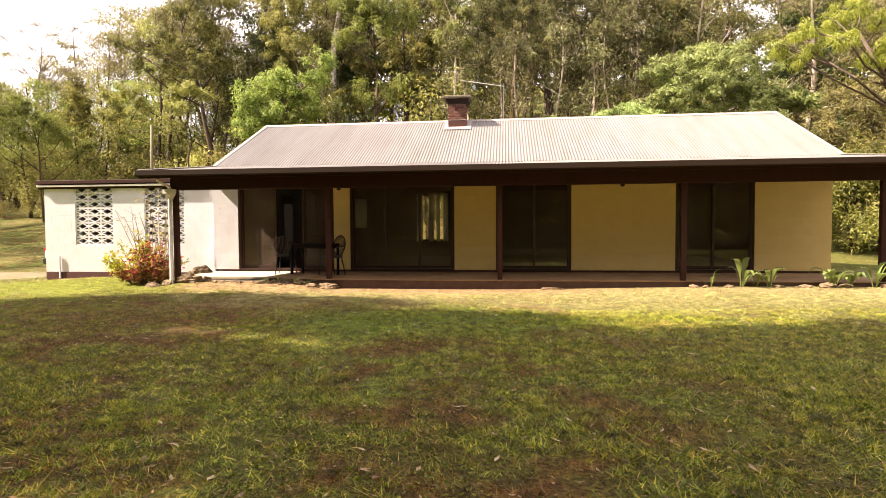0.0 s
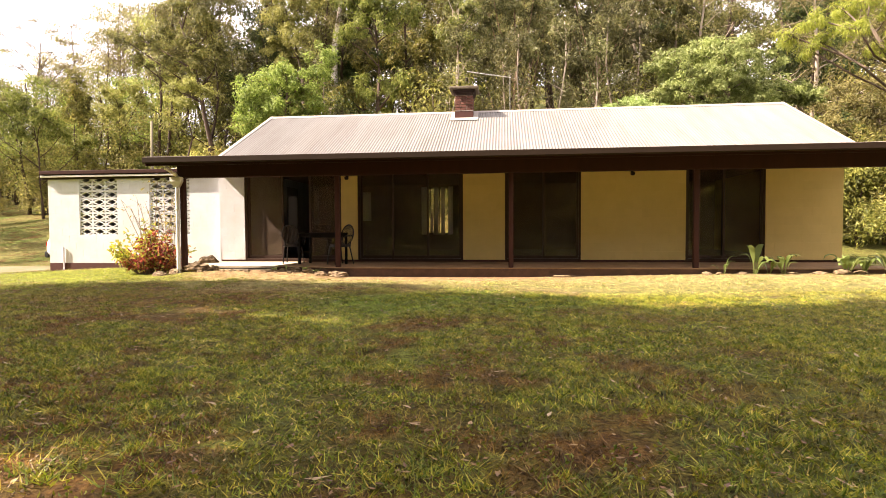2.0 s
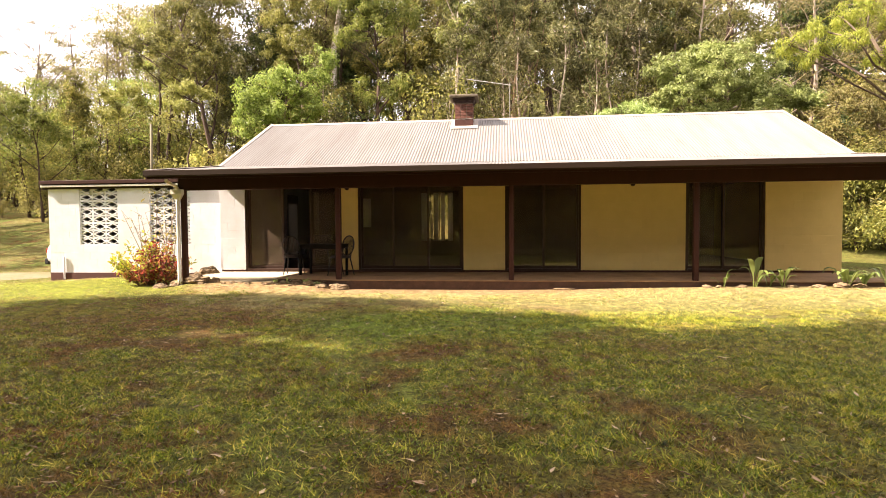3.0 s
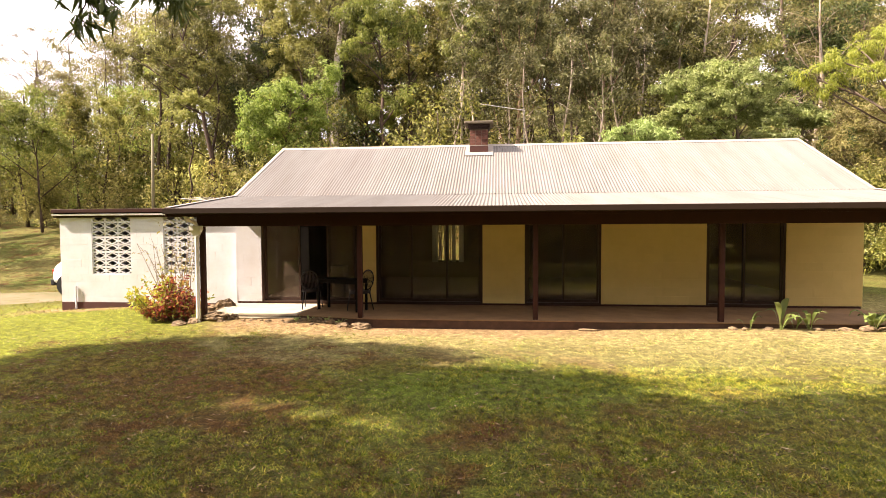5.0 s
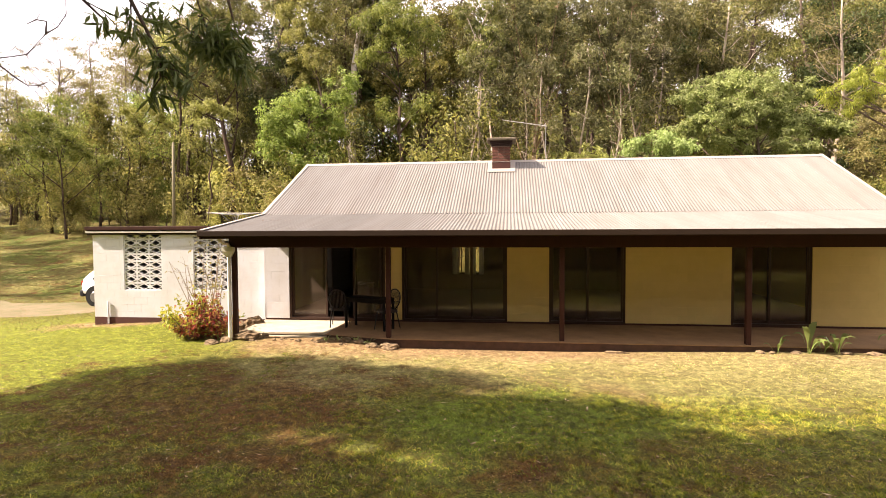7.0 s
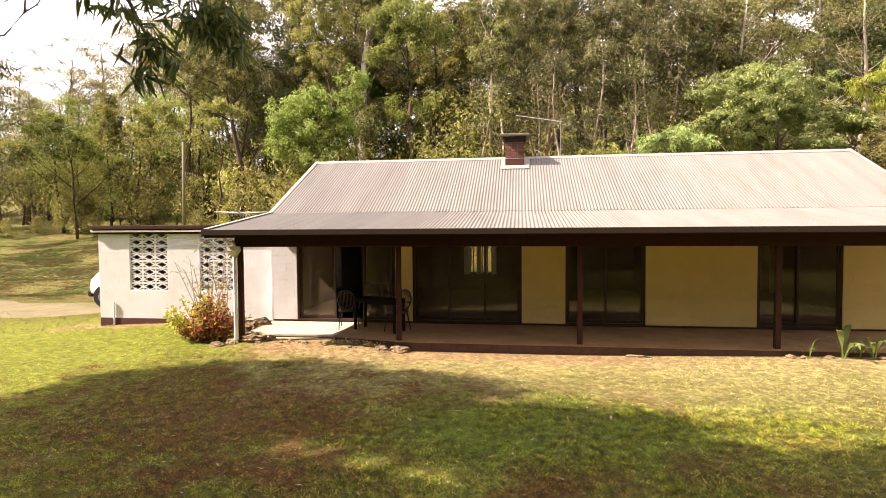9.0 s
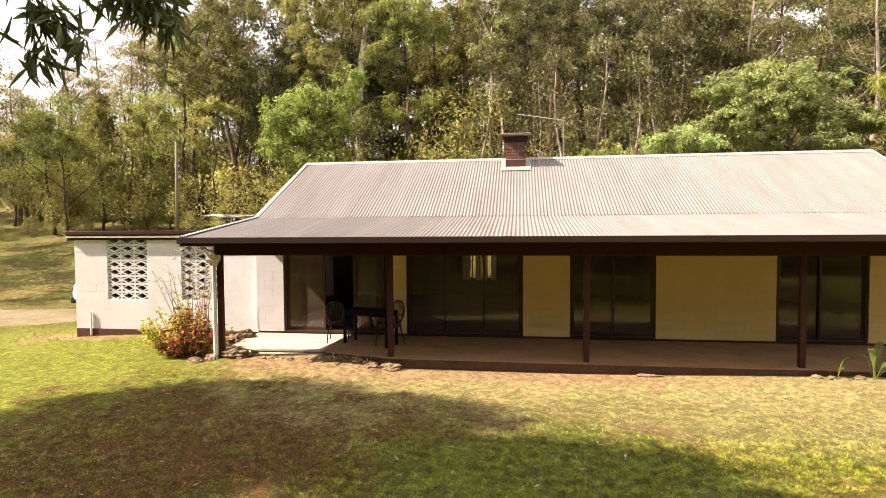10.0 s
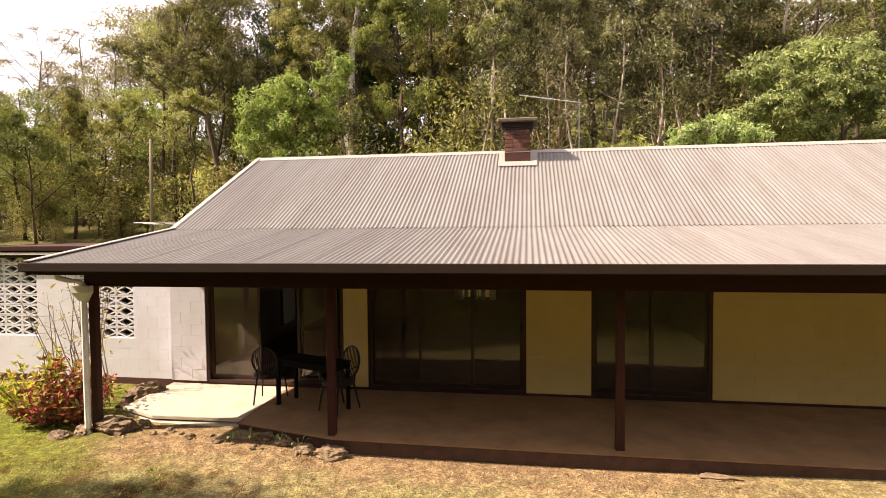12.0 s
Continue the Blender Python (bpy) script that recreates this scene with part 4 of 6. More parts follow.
part("tabletop", boxed(-0.565, 0.565, -0.23, 0.22, 0.70, 0.73, 0.006), TABLEWOOD, tb)
part("apron", boxed(-0.52, 0.52, -0.185, 0.175, 0.62, 0.70), TABLEWOOD, tb)
for sx in (-1, 1):
    for sy in (-1, 1):
        part("leg", boxed(sx * 0.54 - 0.024, sx * 0.54 + 0.024, sy * 0.18 - 0.029, sy * 0.18 + 0.019, 0.0, 0.70, 0.004), TABLEWOOD, tb)
tagged(tb, "narrow black wooden table with square legs between the armchairs", "table")


# wall lights under the verandah
def wall_light(x):
    w = empty("wall_light", pose(x, YF, 2.07))
    part("bracket", boxed(-0.03, 0.03, -0.015, 0.0, 0.02, 0.12, 0.004), BLACK, w)
    part("arm", tube(bmesh.new(), [(0, -0.01, 0.08), (0, -0.07, 0.09), (0, -0.09, 0.05)], 0.008, 6), BLACK, w)
    b = bmesh.new()
    bmesh.ops.create_uvsphere(b, u_segments=12, v_segments=8, radius=0.055, matrix=Matrix.Translation((0, -0.09, 0.0)) @ Matrix.Diagonal((1, 1, 0.85, 1)))
    part("shade", b, BLACKBROWN, w, smooth=True, label="dark metal bowl shade")
    tagged(w, "small dark wall light with a bowl shade", "wall light", "verandah wall lights")


wall_light(-4.0)
wall_light(2.84)


# ---- rocks and garden edge ----
def rock(x, y, r, seed, wide=1.15, flat=0.7):
    """A broken field stone: a ball cut by random planes, roughened, flat underneath."""
    rng = random.Random(seed)
    b = bmesh.new()
    bmesh.ops.create_icosphere(b, subdivisions=4 if r > 0.11 else 3, radius=r)
    off = Vector((rng.uniform(0, 50), rng.uniform(0, 50), rng.uniform(0, 50)))
    cuts = [(Vector((rng.gauss(0, 1), rng.gauss(0, 1), rng.gauss(0, 0.8))).normalized(), r * rng.uniform(0.6, 0.9)) for _ in range(8)]
    for v in b.verts:
        v.co *= 1 + 0.35 * noise.noise(v.co / r * 1.1 + off)
        for d, far in cuts:
            over = v.co.dot(d) - far
            if over > 0:
                v.co -= d * over * 0.9
        v.co *= 1 + 0.22 * noise.noise(v.co / r * 3 + off) + 0.14 * noise.noise(v.co / r * 8 + off) + 0.06 * noise.noise(v.co / r * 17 + off)
        v.co.z *= flat
        v.co.x *= wide
    o = part("rock", b, ROCK)
    o.matrix_basis = pose(x, y, float(ground_z(x, y)) + r * flat * 0.2, 0, 0, rng.uniform(-25, 25))
    return tagged(o, "rough broken field stone bedded at the verandah edge", "rock", "garden rocks")


STONES = [(-6.92, 0.06, 0.24, 1.5, 0.75), (-7.3, 0.0, 0.15, 1.2, 0.7), (-6.5, 0.12, 0.12, 1.2, 0.7), (-7.62, -0.12, 0.13, 1.4, 0.6), (-7.45, 1.45, 0.30, 1.35, 0.8), (-7.75, 1.75, 0.2, 1.2, 0.8), (-7.2, 1.2, 0.13, 1.2, 0.7)]
STONES += [(-3.62, -0.22, 0.17, 1.5, 0.6), (-3.98, -0.2, 0.12, 1.4, 0.6), (-4.3, -0.12, 0.10, 1.3, 0.7), (-4.6, -0.02, 0.11, 1.2, 0.6), (-4.9, 0.06, 0.08, 1.2, 0.6), (1.05, -0.27, 0.09, 2.6, 0.45)]
STONES += [(3.75, -0.27, 0.08, 1.2, 0.7), (3.95, -0.3, 0.06, 1.2, 0.7), (4.4, -0.28, 0.07, 1.4, 0.6), (5.3, -0.3, 0.08, 1.4, 0.6), (5.75, -0.3, 0.10, 1.6, 0.5), (6.15, -0.3, 0.12, 1.5, 0.6), (6.5, -0.28, 0.10, 1.3, 0.7), (7.2, -0.28, 0.09, 1.2, 0.7)]
for i, (x, y, r, wide, flat) in enumerate(STONES):
    rock(x, y, r, i + 11, wide, flat)
rng = random.Random(19)
for i in range(26):
    x = rng.uniform(-6.3, -3.9)
    rock(x, 0.08 - 0.12 * (x + 6.3) + rng.uniform(-0.22, 0.1), rng.uniform(0.025, 0.055), i + 60)


# ---- leaves ----
def leaf_arrays(rng, centres, length, width, droop=0.6, fold=0.12, toward=None):
    """Rhombic leaves hanging about the given centres: vertices and quads."""
    n = len(centres)
    d = rng.normal(size=(n, 3))
    d[:, 2] -= droop
    d /= np.linalg.norm(d, axis=1, keepdims=True)
    face = rng.normal(size=(n, 3))
    if toward is not None:
        face = toward / (np.linalg.norm(toward, axis=1, keepdims=True) + 1e-9) + 0.42 * face
        face /= np.linalg.norm(face, axis=1, keepdims=True)
        d = d - face * np.sum(d * face, 1, keepdims=True)
        d /= np.linalg.norm(d, axis=1, keepdims=True) + 1e-9
    s = np.cross(d, face)
    s /= np.linalg.norm(s, axis=1, keepdims=True) + 1e-9
    up = np.cross(s, d)
    L = length * rng.uniform(0.6, 1.25, (n, 1))
    Wd = width * rng.uniform(0.7, 1.2, (n, 1)) / 2
    mid = centres + d * L * 0.45 + up * L * fold
    v = np.stack([centres, mid + s * Wd, centres + d * L, mid - s * Wd], 1).reshape(-1, 3)
    return v, np.arange(4 * n).reshape(-1, 4)


def leaf_mesh(name, v, f):
    me = bpy.data.meshes.new(name)
    me.from_pydata(v.tolist(), [], f.tolist())
    return me


def make_tree(seed, height, spread, bare, clumps, per, leaf, mat, bark, sigma=0.45, trunk_r=0.14, droop=0.6, rise=0.7, lean=0.05, flat=0.6, name="tree", limbs=13, twigs=True):
    """A tapered trunk with limbs and a crown of separate leaves gathered about the twig ends; origin at the foot."""
    rng = np.random.default_rng(seed)
    bm = bmesh.new()
    N = 9
    ph = rng.uniform(0, 6.28, 2)
    tp = [np.array([lean * height * (i / N) ** 1.5 * math.cos(ph[0]) + 0.018 * height * math.sin(i * 0.9 + ph[1]), lean * height * (i / N) ** 1.5 * math.sin(ph[0]) + 0.018 * height * math.cos(i * 0.8 + ph[0]) - 0.018 * height * math.cos(ph[0]), height * 0.96 * i / N - 0.3 * (i == 0)]) for i in range(N + 1)]
    tr = [trunk_r * (1.25 if i == 0 else 1) * (1 - 0.85 * i / N) + 0.012 for i in range(N + 1)]
    tube(bm, tp, tr, 7)
    ends = []
    for k_ in range(limbs):
        f = bare + (0.97 - bare) * (k_ + rng.uniform(0, 0.8)) / limbs
        q = f * N
        i = min(int(q), N - 1)
        p0 = tp[i] + (tp[i + 1] - tp[i]) * (q - i)
        az = k_ * 2.4 + rng.uniform(-0.5, 0.5)
        rel = (f - bare) / (1 - bare)
        ln = spread * (1.0 - 0.65 * rel) * rng.uniform(0.7, 1.15)
        el = rise * rng.uniform(0.5, 1.3)
        pts = [p0]
        for s in range(1, 5):
            e = el + 0.12 * s * rng.uniform(-1, 1.2)
            a = az + rng.uniform(-0.25, 0.25)
            pts.append(pts[-1] + ln / 4 * np.array([math.cos(a) * math.cos(e), math.sin(a) * math.cos(e), math.sin(e)]))
        r0 = tr[i] * 0.5
        tube(bm, pts, [r0, r0 * 0.75, r0 * 0.55, r0 * 0.35, 0.01], 3)
        ends.append(pts[-1])
        for s in range(5):
            g = rng.uniform(0.35, 1.0) * 4
            i2 = min(int(g), 3)
            b0 = pts[i2] + (pts[i2 + 1] - pts[i2]) * (g - i2)
            dv = rng.normal(size=3)
            dv[2] = abs(dv[2]) * 0.6 + 0.1
            dv /= np.linalg.norm(dv)
            b1 = b0 + dv * ln * rng.uniform(0.22, 0.5)
            wob = rng.normal(size=3) * 0.05
            if twigs:
                tube(bm, [b0, (b0 + b1) / 2 + wob, b1], [r0 * 0.35, r0 * 0.22, 0.006], 3, False)
            ends.append(b1)
    ends = np.array(ends)
    pick = ends[rng.integers(0, len(ends), clumps)] + rng.normal(size=(clumps, 3)) * sigma * 0.5
    size = rng.uniform(0.6, 1.3, clumps)
    idx = np.repeat(np.arange(clumps), per)
    off = rng.normal(size=(len(idx), 3)) * np.array([1, 1, flat]) * sigma
    cen = pick[idx] + off * size[idx][:, None]
    out_ = cen * np.array([1, 1, 0])
    out_ /= np.linalg.norm(out_, axis=1, keepdims=True) + 0.5
    v, f = leaf_arrays(rng, cen, leaf[0], leaf[1], droop, toward=off / sigma + 0.7 * out_ + np.array([0, 0, 0.7]))
    t = empty(name)
    part("trunk", bm, bark, t, smooth=True)
    mesh_object("crown", leaf_mesh("crown", v, f), mat, t)
    return t


def planted(x, y, scale=1.0, turn=0.0, sink=0.1):
    return pose(x, y, float(ground_z(x, y)) - sink, 0, 0, turn) @ Matrix.Diagonal((scale, scale, scale, 1))


def lobed_tree(x, y, radius, lobes, mat, bark, label, leaf=(0.22, 0.085), per=52, dense=21.0, clump=0.36, flat=0.8, droop=0.5, fork=0.45, reach=0.9, top=None, seed=1, category="tree", group="forest trees behind the house"):
    """A tree grown limb by limb: each lobe is a limb end (dx, dy, height, size) that carries its own leafy masses."""
    rng = np.random.default_rng(seed)
    t = empty("tree", pose(x, y, float(ground_z(x, y))))
    bm = bmesh.new()
    head = np.mean([q[:3] for q in lobes], 0)
    head[2] = max(q[2] for q in lobes) * 0.9 if top is None else top
    sway = rng.normal(size=(7, 2)) * 0.10
    tp = [np.array([head[0] * (i / 6) ** 2 + sway[i, 0], head[1] * (i / 6) ** 2 + sway[i, 1], head[2] * i / 6 - 0.4 * (i == 0)]) for i in range(7)]
    tr = [radius * (1.25 if i == 0 else 1.0) * (1 - 0.78 * i / 6) for i in range(7)]
    tube(bm, tp, tr, 9)
    cen, out_ = [], []
    for dx, dy, h, size in lobes:
        end = np.array([dx, dy, h])
        f = min(0.96, max(fork, (h - reach * math.hypot(dx - head[0], dy - head[1])) / head[2])) * 6
        i = min(int(f), 5)
        root = tp[i] + (tp[i + 1] - tp[i]) * (f - i)
        r0 = 0.5 * tr[i] + 0.01
        bend = (root + end) / 2 + rng.normal(size=3) * 0.18 + np.array([0, 0, -0.15])
        tube(bm, [root, bend, end], [r0, r0 * 0.6, 0.025], 5)
        k_ = int(dense * size * size) + 4
        d = rng.normal(size=(k_, 3))
        d[:, 2] += 0.25
        d /= np.linalg.norm(d, axis=1, keepdims=True)
        spots = end + d * (size * rng.uniform(0.3, 1.0, (k_, 1)) * rng.choice([1.0, 1.0, 1.0, 1.5], (k_, 1))) * np.array([1.05, 1.05, flat])
        for q in spots[:: max(1, k_ // 7)]:
            tube(bm, [end, (end + q) / 2 + rng.normal(size=3) * 0.06, q], [0.02, 0.012, 0.005], 3, False)
        wide = clump * rng.uniform(0.65, 1.25, (k_, 1))
        idx = np.repeat(np.arange(k_), per)
        u = rng.normal(size=(len(idx), 3))
        u /= np.linalg.norm(u, axis=1, keepdims=True)
        off = u * rng.uniform(0.45, 1.0, (len(idx), 1)) * wide[idx] * np.array([1, 1, flat])
        cen.append(spots[idx] + off)
        out_.append(u + 0.8 * d[idx] + np.array([0, 0, 0.5]))
    v, f = leaf_arrays(rng, np.concatenate(cen), leaf[0], leaf[1], droop, toward=np.concatenate(out_))
    part("trunk", bm, bark, t, smooth=True)
    mesh_object("crown", leaf_mesh("crown", v, f), mat, t)
    return tagged(t, label, category, group)


# one of each kind, then copies
KINDS = [
    make_tree(1, 16, 3.6, 0.26, 104, 74, (0.25, 0.075), GUM, DARKBARK, 0.34, 0.19),
    make_tree(2, 18, 3.5, 0.34, 100, 74, (0.25, 0.07), GUM, BARK, 0.36, 0.20, lean=0.08),
    make_tree(3, 15, 3.3, 0.22, 104, 74, (0.24, 0.075), GREYGUM, BARK, 0.34, 0.16),
    make_tree(4, 17, 3.3, 0.40, 92, 74, (0.25, 0.065), RUSTY, DARKBARK, 0.36, 0.17),
    make_tree(5, 19, 3.6, 0.45, 92, 74, (0.25, 0.07), GREYGUM, PALEBARK, 0.36, 0.24),
    make_tree(6, 13, 3.2, 0.14, 115, 80, (0.24, 0.08), DEEP, DARKBARK, 0.36, 0.14),
]
MIDS = [
    make_tree(31, 17, 3.8, 0.20, 62, 58, (0.38, 0.13), GUM, DARKBARK, 0.55, 0.2, twigs=False),
    make_tree(32, 16, 3.8, 0.16, 62, 58, (0.38, 0.13), GREYGUM, BARK, 0.55, 0.2, twigs=False),
    make_tree(33, 18, 3.8, 0.28, 62, 58, (0.38, 0.12), RUSTY, DARKBARK, 0.55, 0.2, twigs=False),
]
FARS = [
    make_tree(21, 17, 3.8, 0.22, 60, 36, (0.52, 0.20), GUM, DARKBARK, 0.7, 0.2, twigs=False),
    make_tree(22, 18, 3.8, 0.30, 60, 36, (0.52, 0.18), RUSTY, BARK, 0.7, 0.2, twigs=False),
    make_tree(23, 16, 3.8, 0.18, 60, 36, (0.50, 0.20), GREYGUM, PALEBARK, 0.7, 0.2, twigs=False),
]
REARS = [
    make_tree(41, 16, 4.0, 0.04, 70, 26, (1.05, 0.52), OLIVE, DARKBARK, 1.15, 0.2, twigs=False),
    make_tree(42, 18, 4.0, 0.04, 70, 26, (1.05, 0.52), GUM, DARKBARK, 1.15, 0.2, twigs=False),
]
THIN = make_tree(8, 12, 2.3, 0.30, 44, 53, (0.22, 0.072), YELLOWGUM, DARKBARK, 0.34, 0.10)
THINL = make_tree(18, 9, 2.4, 0.16, 48, 56, (0.22, 0.08), LIME, DARKBARK, 0.34, 0.09)
WISPY = make_tree(9, 13, 3.2, 0.45, 34, 70, (0.24, 0.06), DRYBROWN, BARK, 0.42, 0.11, rise=0.9, flat=0.3)
SHRUB = make_tree(10, 3.2, 1.7, 0.10, 46, 55, (0.165, 0.065), LIME, BARK, 0.28, 0.05, flat=0.7, name="shrub", twigs=False)
SHRUBD = make_tree(11, 3.6, 1.8, 0.10, 46, 55, (0.14, 0.05), OLIVE, DARKBARK, 0.30, 0.05, flat=0.7, name="shrub", twigs=False)
SHRUBF = make_tree(15, 3.4, 1.7, 0.03, 80, 95, (0.14, 0.052), OLIVE, DARKBARK, 0.30, 0.05, flat=0.7, rise=0.4, name="shrub", twigs=False)
UNDER = make_tree(16, 4.2, 2.3, 0.06, 36, 38, (0.28, 0.12), UNDERLEAF, DARKBARK, 0.42, 0.05, flat=0.7, name="shrub", twigs=False)
LABELS = [(t, l) for t, l in zip(KINDS, ("tall gum tree with dark bark and olive leaves", "tall gum tree with a leaning grey trunk", "bushy grey-green gum tree", "dry olive-leaved gum with a dark trunk", "tall pale-barked gum tree", "dense dark green forest tree"))]
for t, l in LABELS:
    tagged(t, l, "tree", "forest trees behind the house")
for t in REARS:
    tagged(t, "dense leafy tree across the lawn, unseen, cutting low skylight", "tree", "trees across the lawn")
for t in MIDS + FARS:
    tagged(t, "distant olive gum on the wooded hill", "tree", "forest trees behind the house")
tagged(THINL, "slender young tree with light green leaves", "tree", "young trees by the drive")
tagged(THIN, "slender young gum with a thin dark trunk", "tree", "young trees by the drive")
tagged(WISPY, "wispy open-crowned gum against the sky", "tree", "young trees by the drive")
tagged(SHRUB, "leafy light green undergrowth shrub", "shrub", "undergrowth shrubs")
tagged(UNDER, "dense olive undergrowth shrub below the trees", "shrub", "undergrowth shrubs")
tagged(SHRUBF, "fine-leaved olive green shrub", "shrub", "undergrowth shrubs")
tagged(SHRUBD, "olive green undergrowth shrub", "shrub", "undergrowth shrubs")

rng = random.Random(42)
used = set()


def put_tree(t, x, y, s, turn=None):
    m = planted(x, y, s, rng.uniform(0, 360) if turn is None else turn)
    if t in used:
        return copy_thing(t, m)
    used.add(t)
    t.matrix_basis = m
    return t


# trees along the edge of the wood, each with its own shape
lobed_tree(-13.4, 20, 0.16, [(-1.5, -0.5, 7.0, 1.07), (-1.0, 0.8, 8.2, 1.1), (0.8, -0.7, 8.3, 0.95), (1.3, 0.4, 7.5, 1.1), (0.1, -0.7, 6.4, 1.2), (-1.4, -0.5, 5.6, 1.1), (1.1, 0.9, 6.1, 1.1), (0.5, -0.5, 4.9, 1.1), (2.2, 0.3, 6.8, 0.8), (2.3, 0.3, 8.6, 0.85), (2.9, 0.5, 9.6, 0.75)], LIME, BARK, "bright light green leafy tree in the sun", fork=0.2, seed=2)
lobed_tree(-13.4, 26, 0.22, [(-2.1, -0.1, 12.8, 1.2), (-0.7, -0.2, 13.8, 1.3), (-2.9, 0.7, 11.5, 1.15), (-0.9, -0.9, 11.3, 1.15), (-2.1, 0.7, 10.1, 1.0), (-0.8, -0.8, 15.0, 1.35), (-3.0, 0.1, 14.7, 1.15)], YELLOWGUM, BARK, "tall gum with a dense yellow-green crown", seed=3)
lobed_tree(-12.3, 27, 0.40, [(0.9, -0.5, 15.6, 1.5), (-0.9, 0.8, 17.1, 1.7), (2.3, -0.7, 16.2, 1.6), (0.9, 0.6, 13.2, 0.7)], GREYGUM, GHOSTBARK, "old gum with a thick pale trunk", fork=0.6, top=16.5, seed=4)
lobed_tree(-7.8, 22.3, 0.18, [(-2.0, 0.5, 13.2, 0.9), (-1.1, 0.5, 12.3, 0.9), (-0.2, 0.0, 12.6, 0.9), (-1.3, -0.4, 11.0, 0.75), (0.9, -0.8, 12.6, 0.9), (-0.7, 0.3, 13.7, 1.0), (0.4, 0.0, 11.4, 0.85), (-1.1, 0.4, 7.7, 0.55), (-0.5, -0.2, 6.9, 0.4), (0.6, 0.4, 7.3, 0.75), (1.6, -0.4, 7.7, 0.6), (0.3, 0.5, 6.5, 0.5), (1.8, 0.4, 12.0, 0.85), (-2.3, -0.1, 10.6, 0.55)], LIME, DARKBARK, "tall tree with drooping lime green sprays", leaf=(0.25, 0.07), droop=1.4, flat=1.0, fork=0.3, seed=5)
lobed_tree(-6.9, 26.5, 0.24, [(-0.7, -0.3, 10.0, 1.5), (1.3, -0.6, 10.0, 1.5), (-2.8, 0.3, 9.5, 1.3), (0.9, -0.8, 12.9, 1.5), (2.3, 0.1, 11.3, 1.4), (0.1, -0.2, 7.2, 1.35), (1.8, -0.8, 7.4, 1.35), (2.0, 0.0, 13.5, 1.5), (-4.3, -0.8, 7.2, 1.3), (-1.9, -0.1, 6.7, 1.3), (2.4, -0.8, 5.5, 1.1)], OLIVE, DARKBARK, "broad dense olive green forest tree", leaf=(0.24, 0.09), per=42, dense=16, fork=0.25, seed=6)
lobed_tree(-2.9, 21, 0.11, [(-0.6, -0.3, 10.2, 0.6), (0.6, -0.6, 9.8, 0.65), (-0.2, 0.3, 12.2, 0.7), (1.1, -0.8, 11.3, 0.6), (-0.7, 0.1, 12.9, 0.7), (0.6, -0.2, 12.9, 0.8), (0.2, -0.8, 10.8, 0.5)], GUM, PALEBARK, "slender tree with several pale thin stems", droop=1.2, dense=14, per=40, fork=0.18, seed=7)
lobed_tree(0.6, 21.5, 0.17, [(-1.6, 0.2, 11.6, 1.4), (0.0, 0.4, 12.4, 1.55), (1.8, 0.5, 11.5, 1.55), (-0.8, 0.8, 9.8, 1.35), (1.2, 0.4, 9.3, 1.35), (-1.8, 0.8, 7.8, 1.1), (-1.5, -0.1, 13.3, 1.5), (1.2, 0.8, 13.6, 1.55)], GREYGUM, TANBARK, "grey-green gum with brown stems fanning from the base", leaf=(0.24, 0.07), droop=1.0, dense=15, fork=0.06, reach=3.4, seed=8)
lobed_tree(5.4, 22.5, 0.18, [(-1.4, 0.2, 10.5, 1.45), (0.0, 0.4, 11.8, 1.6), (1.7, 0.5, 10.6, 1.5), (-1.0, 0.8, 8.5, 1.3), (0.7, 0.4, 8.5, 1.35), (2.4, 0.8, 8.7, 1.25), (-1.6, -0.8, 12.6, 1.5), (2.4, -0.1, 12.1, 1.5), (0.9, 0.8, 13.5, 1.6)], GREYGUM, TANBARK, "grey-green gum with brown spreading branches", leaf=(0.24, 0.07), droop=1.0, dense=15, fork=0.1, reach=2.6, seed=9)
lobed_tree(10.1, 15, 0.16, [(-2.9, -0.5, 7.5, 0.95), (-1.2, 0.8, 8.4, 1.05), (-0.6, -0.7, 7.9, 1.05), (1.2, 0.4, 7.6, 1.1), (-2.4, -0.7, 6.4, 1.15), (-1.0, -0.5, 6.8, 1.15), (0.8, 0.9, 6.5, 1.3), (1.4, -0.5, 6.3, 1.1), (2.8, 0.3, 6.2, 1.0), (3.6, -0.1, 5.8, 0.75), (-3.1, -0.1, 6.0, 1.0), (-1.3, 0.0, 5.5, 1.2), (1.1, -0.6, 5.1, 1.1)], PALELIME, BARK, "spreading pale green feathery-leaved tree in the sun", leaf=(0.18, 0.065), per=72, dense=24, clump=0.30, flat=0.6, fork=0.15, seed=10)
lobed_tree(5.6, 14, 0.07, [(0.1, -0.3, 5.8, 0.65), (-0.9, -0.6, 5.5, 0.6), (-1.2, 0.3, 5.3, 0.5), (0.6, -0.8, 5.3, 0.65), (-0.1, 0.1, 5.1, 0.6), (0.9, 0.3, 5.0, 0.7)], PALELIME, BARK, "young pale green tree behind the roof", leaf=(0.17, 0.06), per=64, dense=26, clump=0.26, flat=0.6, fork=0.2, seed=11)
lobed_tree(1.6, 13, 0.05, [(0.7, 0.1, 5.2, 0.45), (-0.2, -0.1, 5.1, 0.4), (1.3, 0.1, 5.1, 0.4), (0.3, 0.2, 4.7, 0.5)], YELLOWGUM, BARK, "young yellow-green sapling behind the roof", leaf=(0.16, 0.055), per=56, dense=30, clump=0.22, fork=0.2, seed=12)
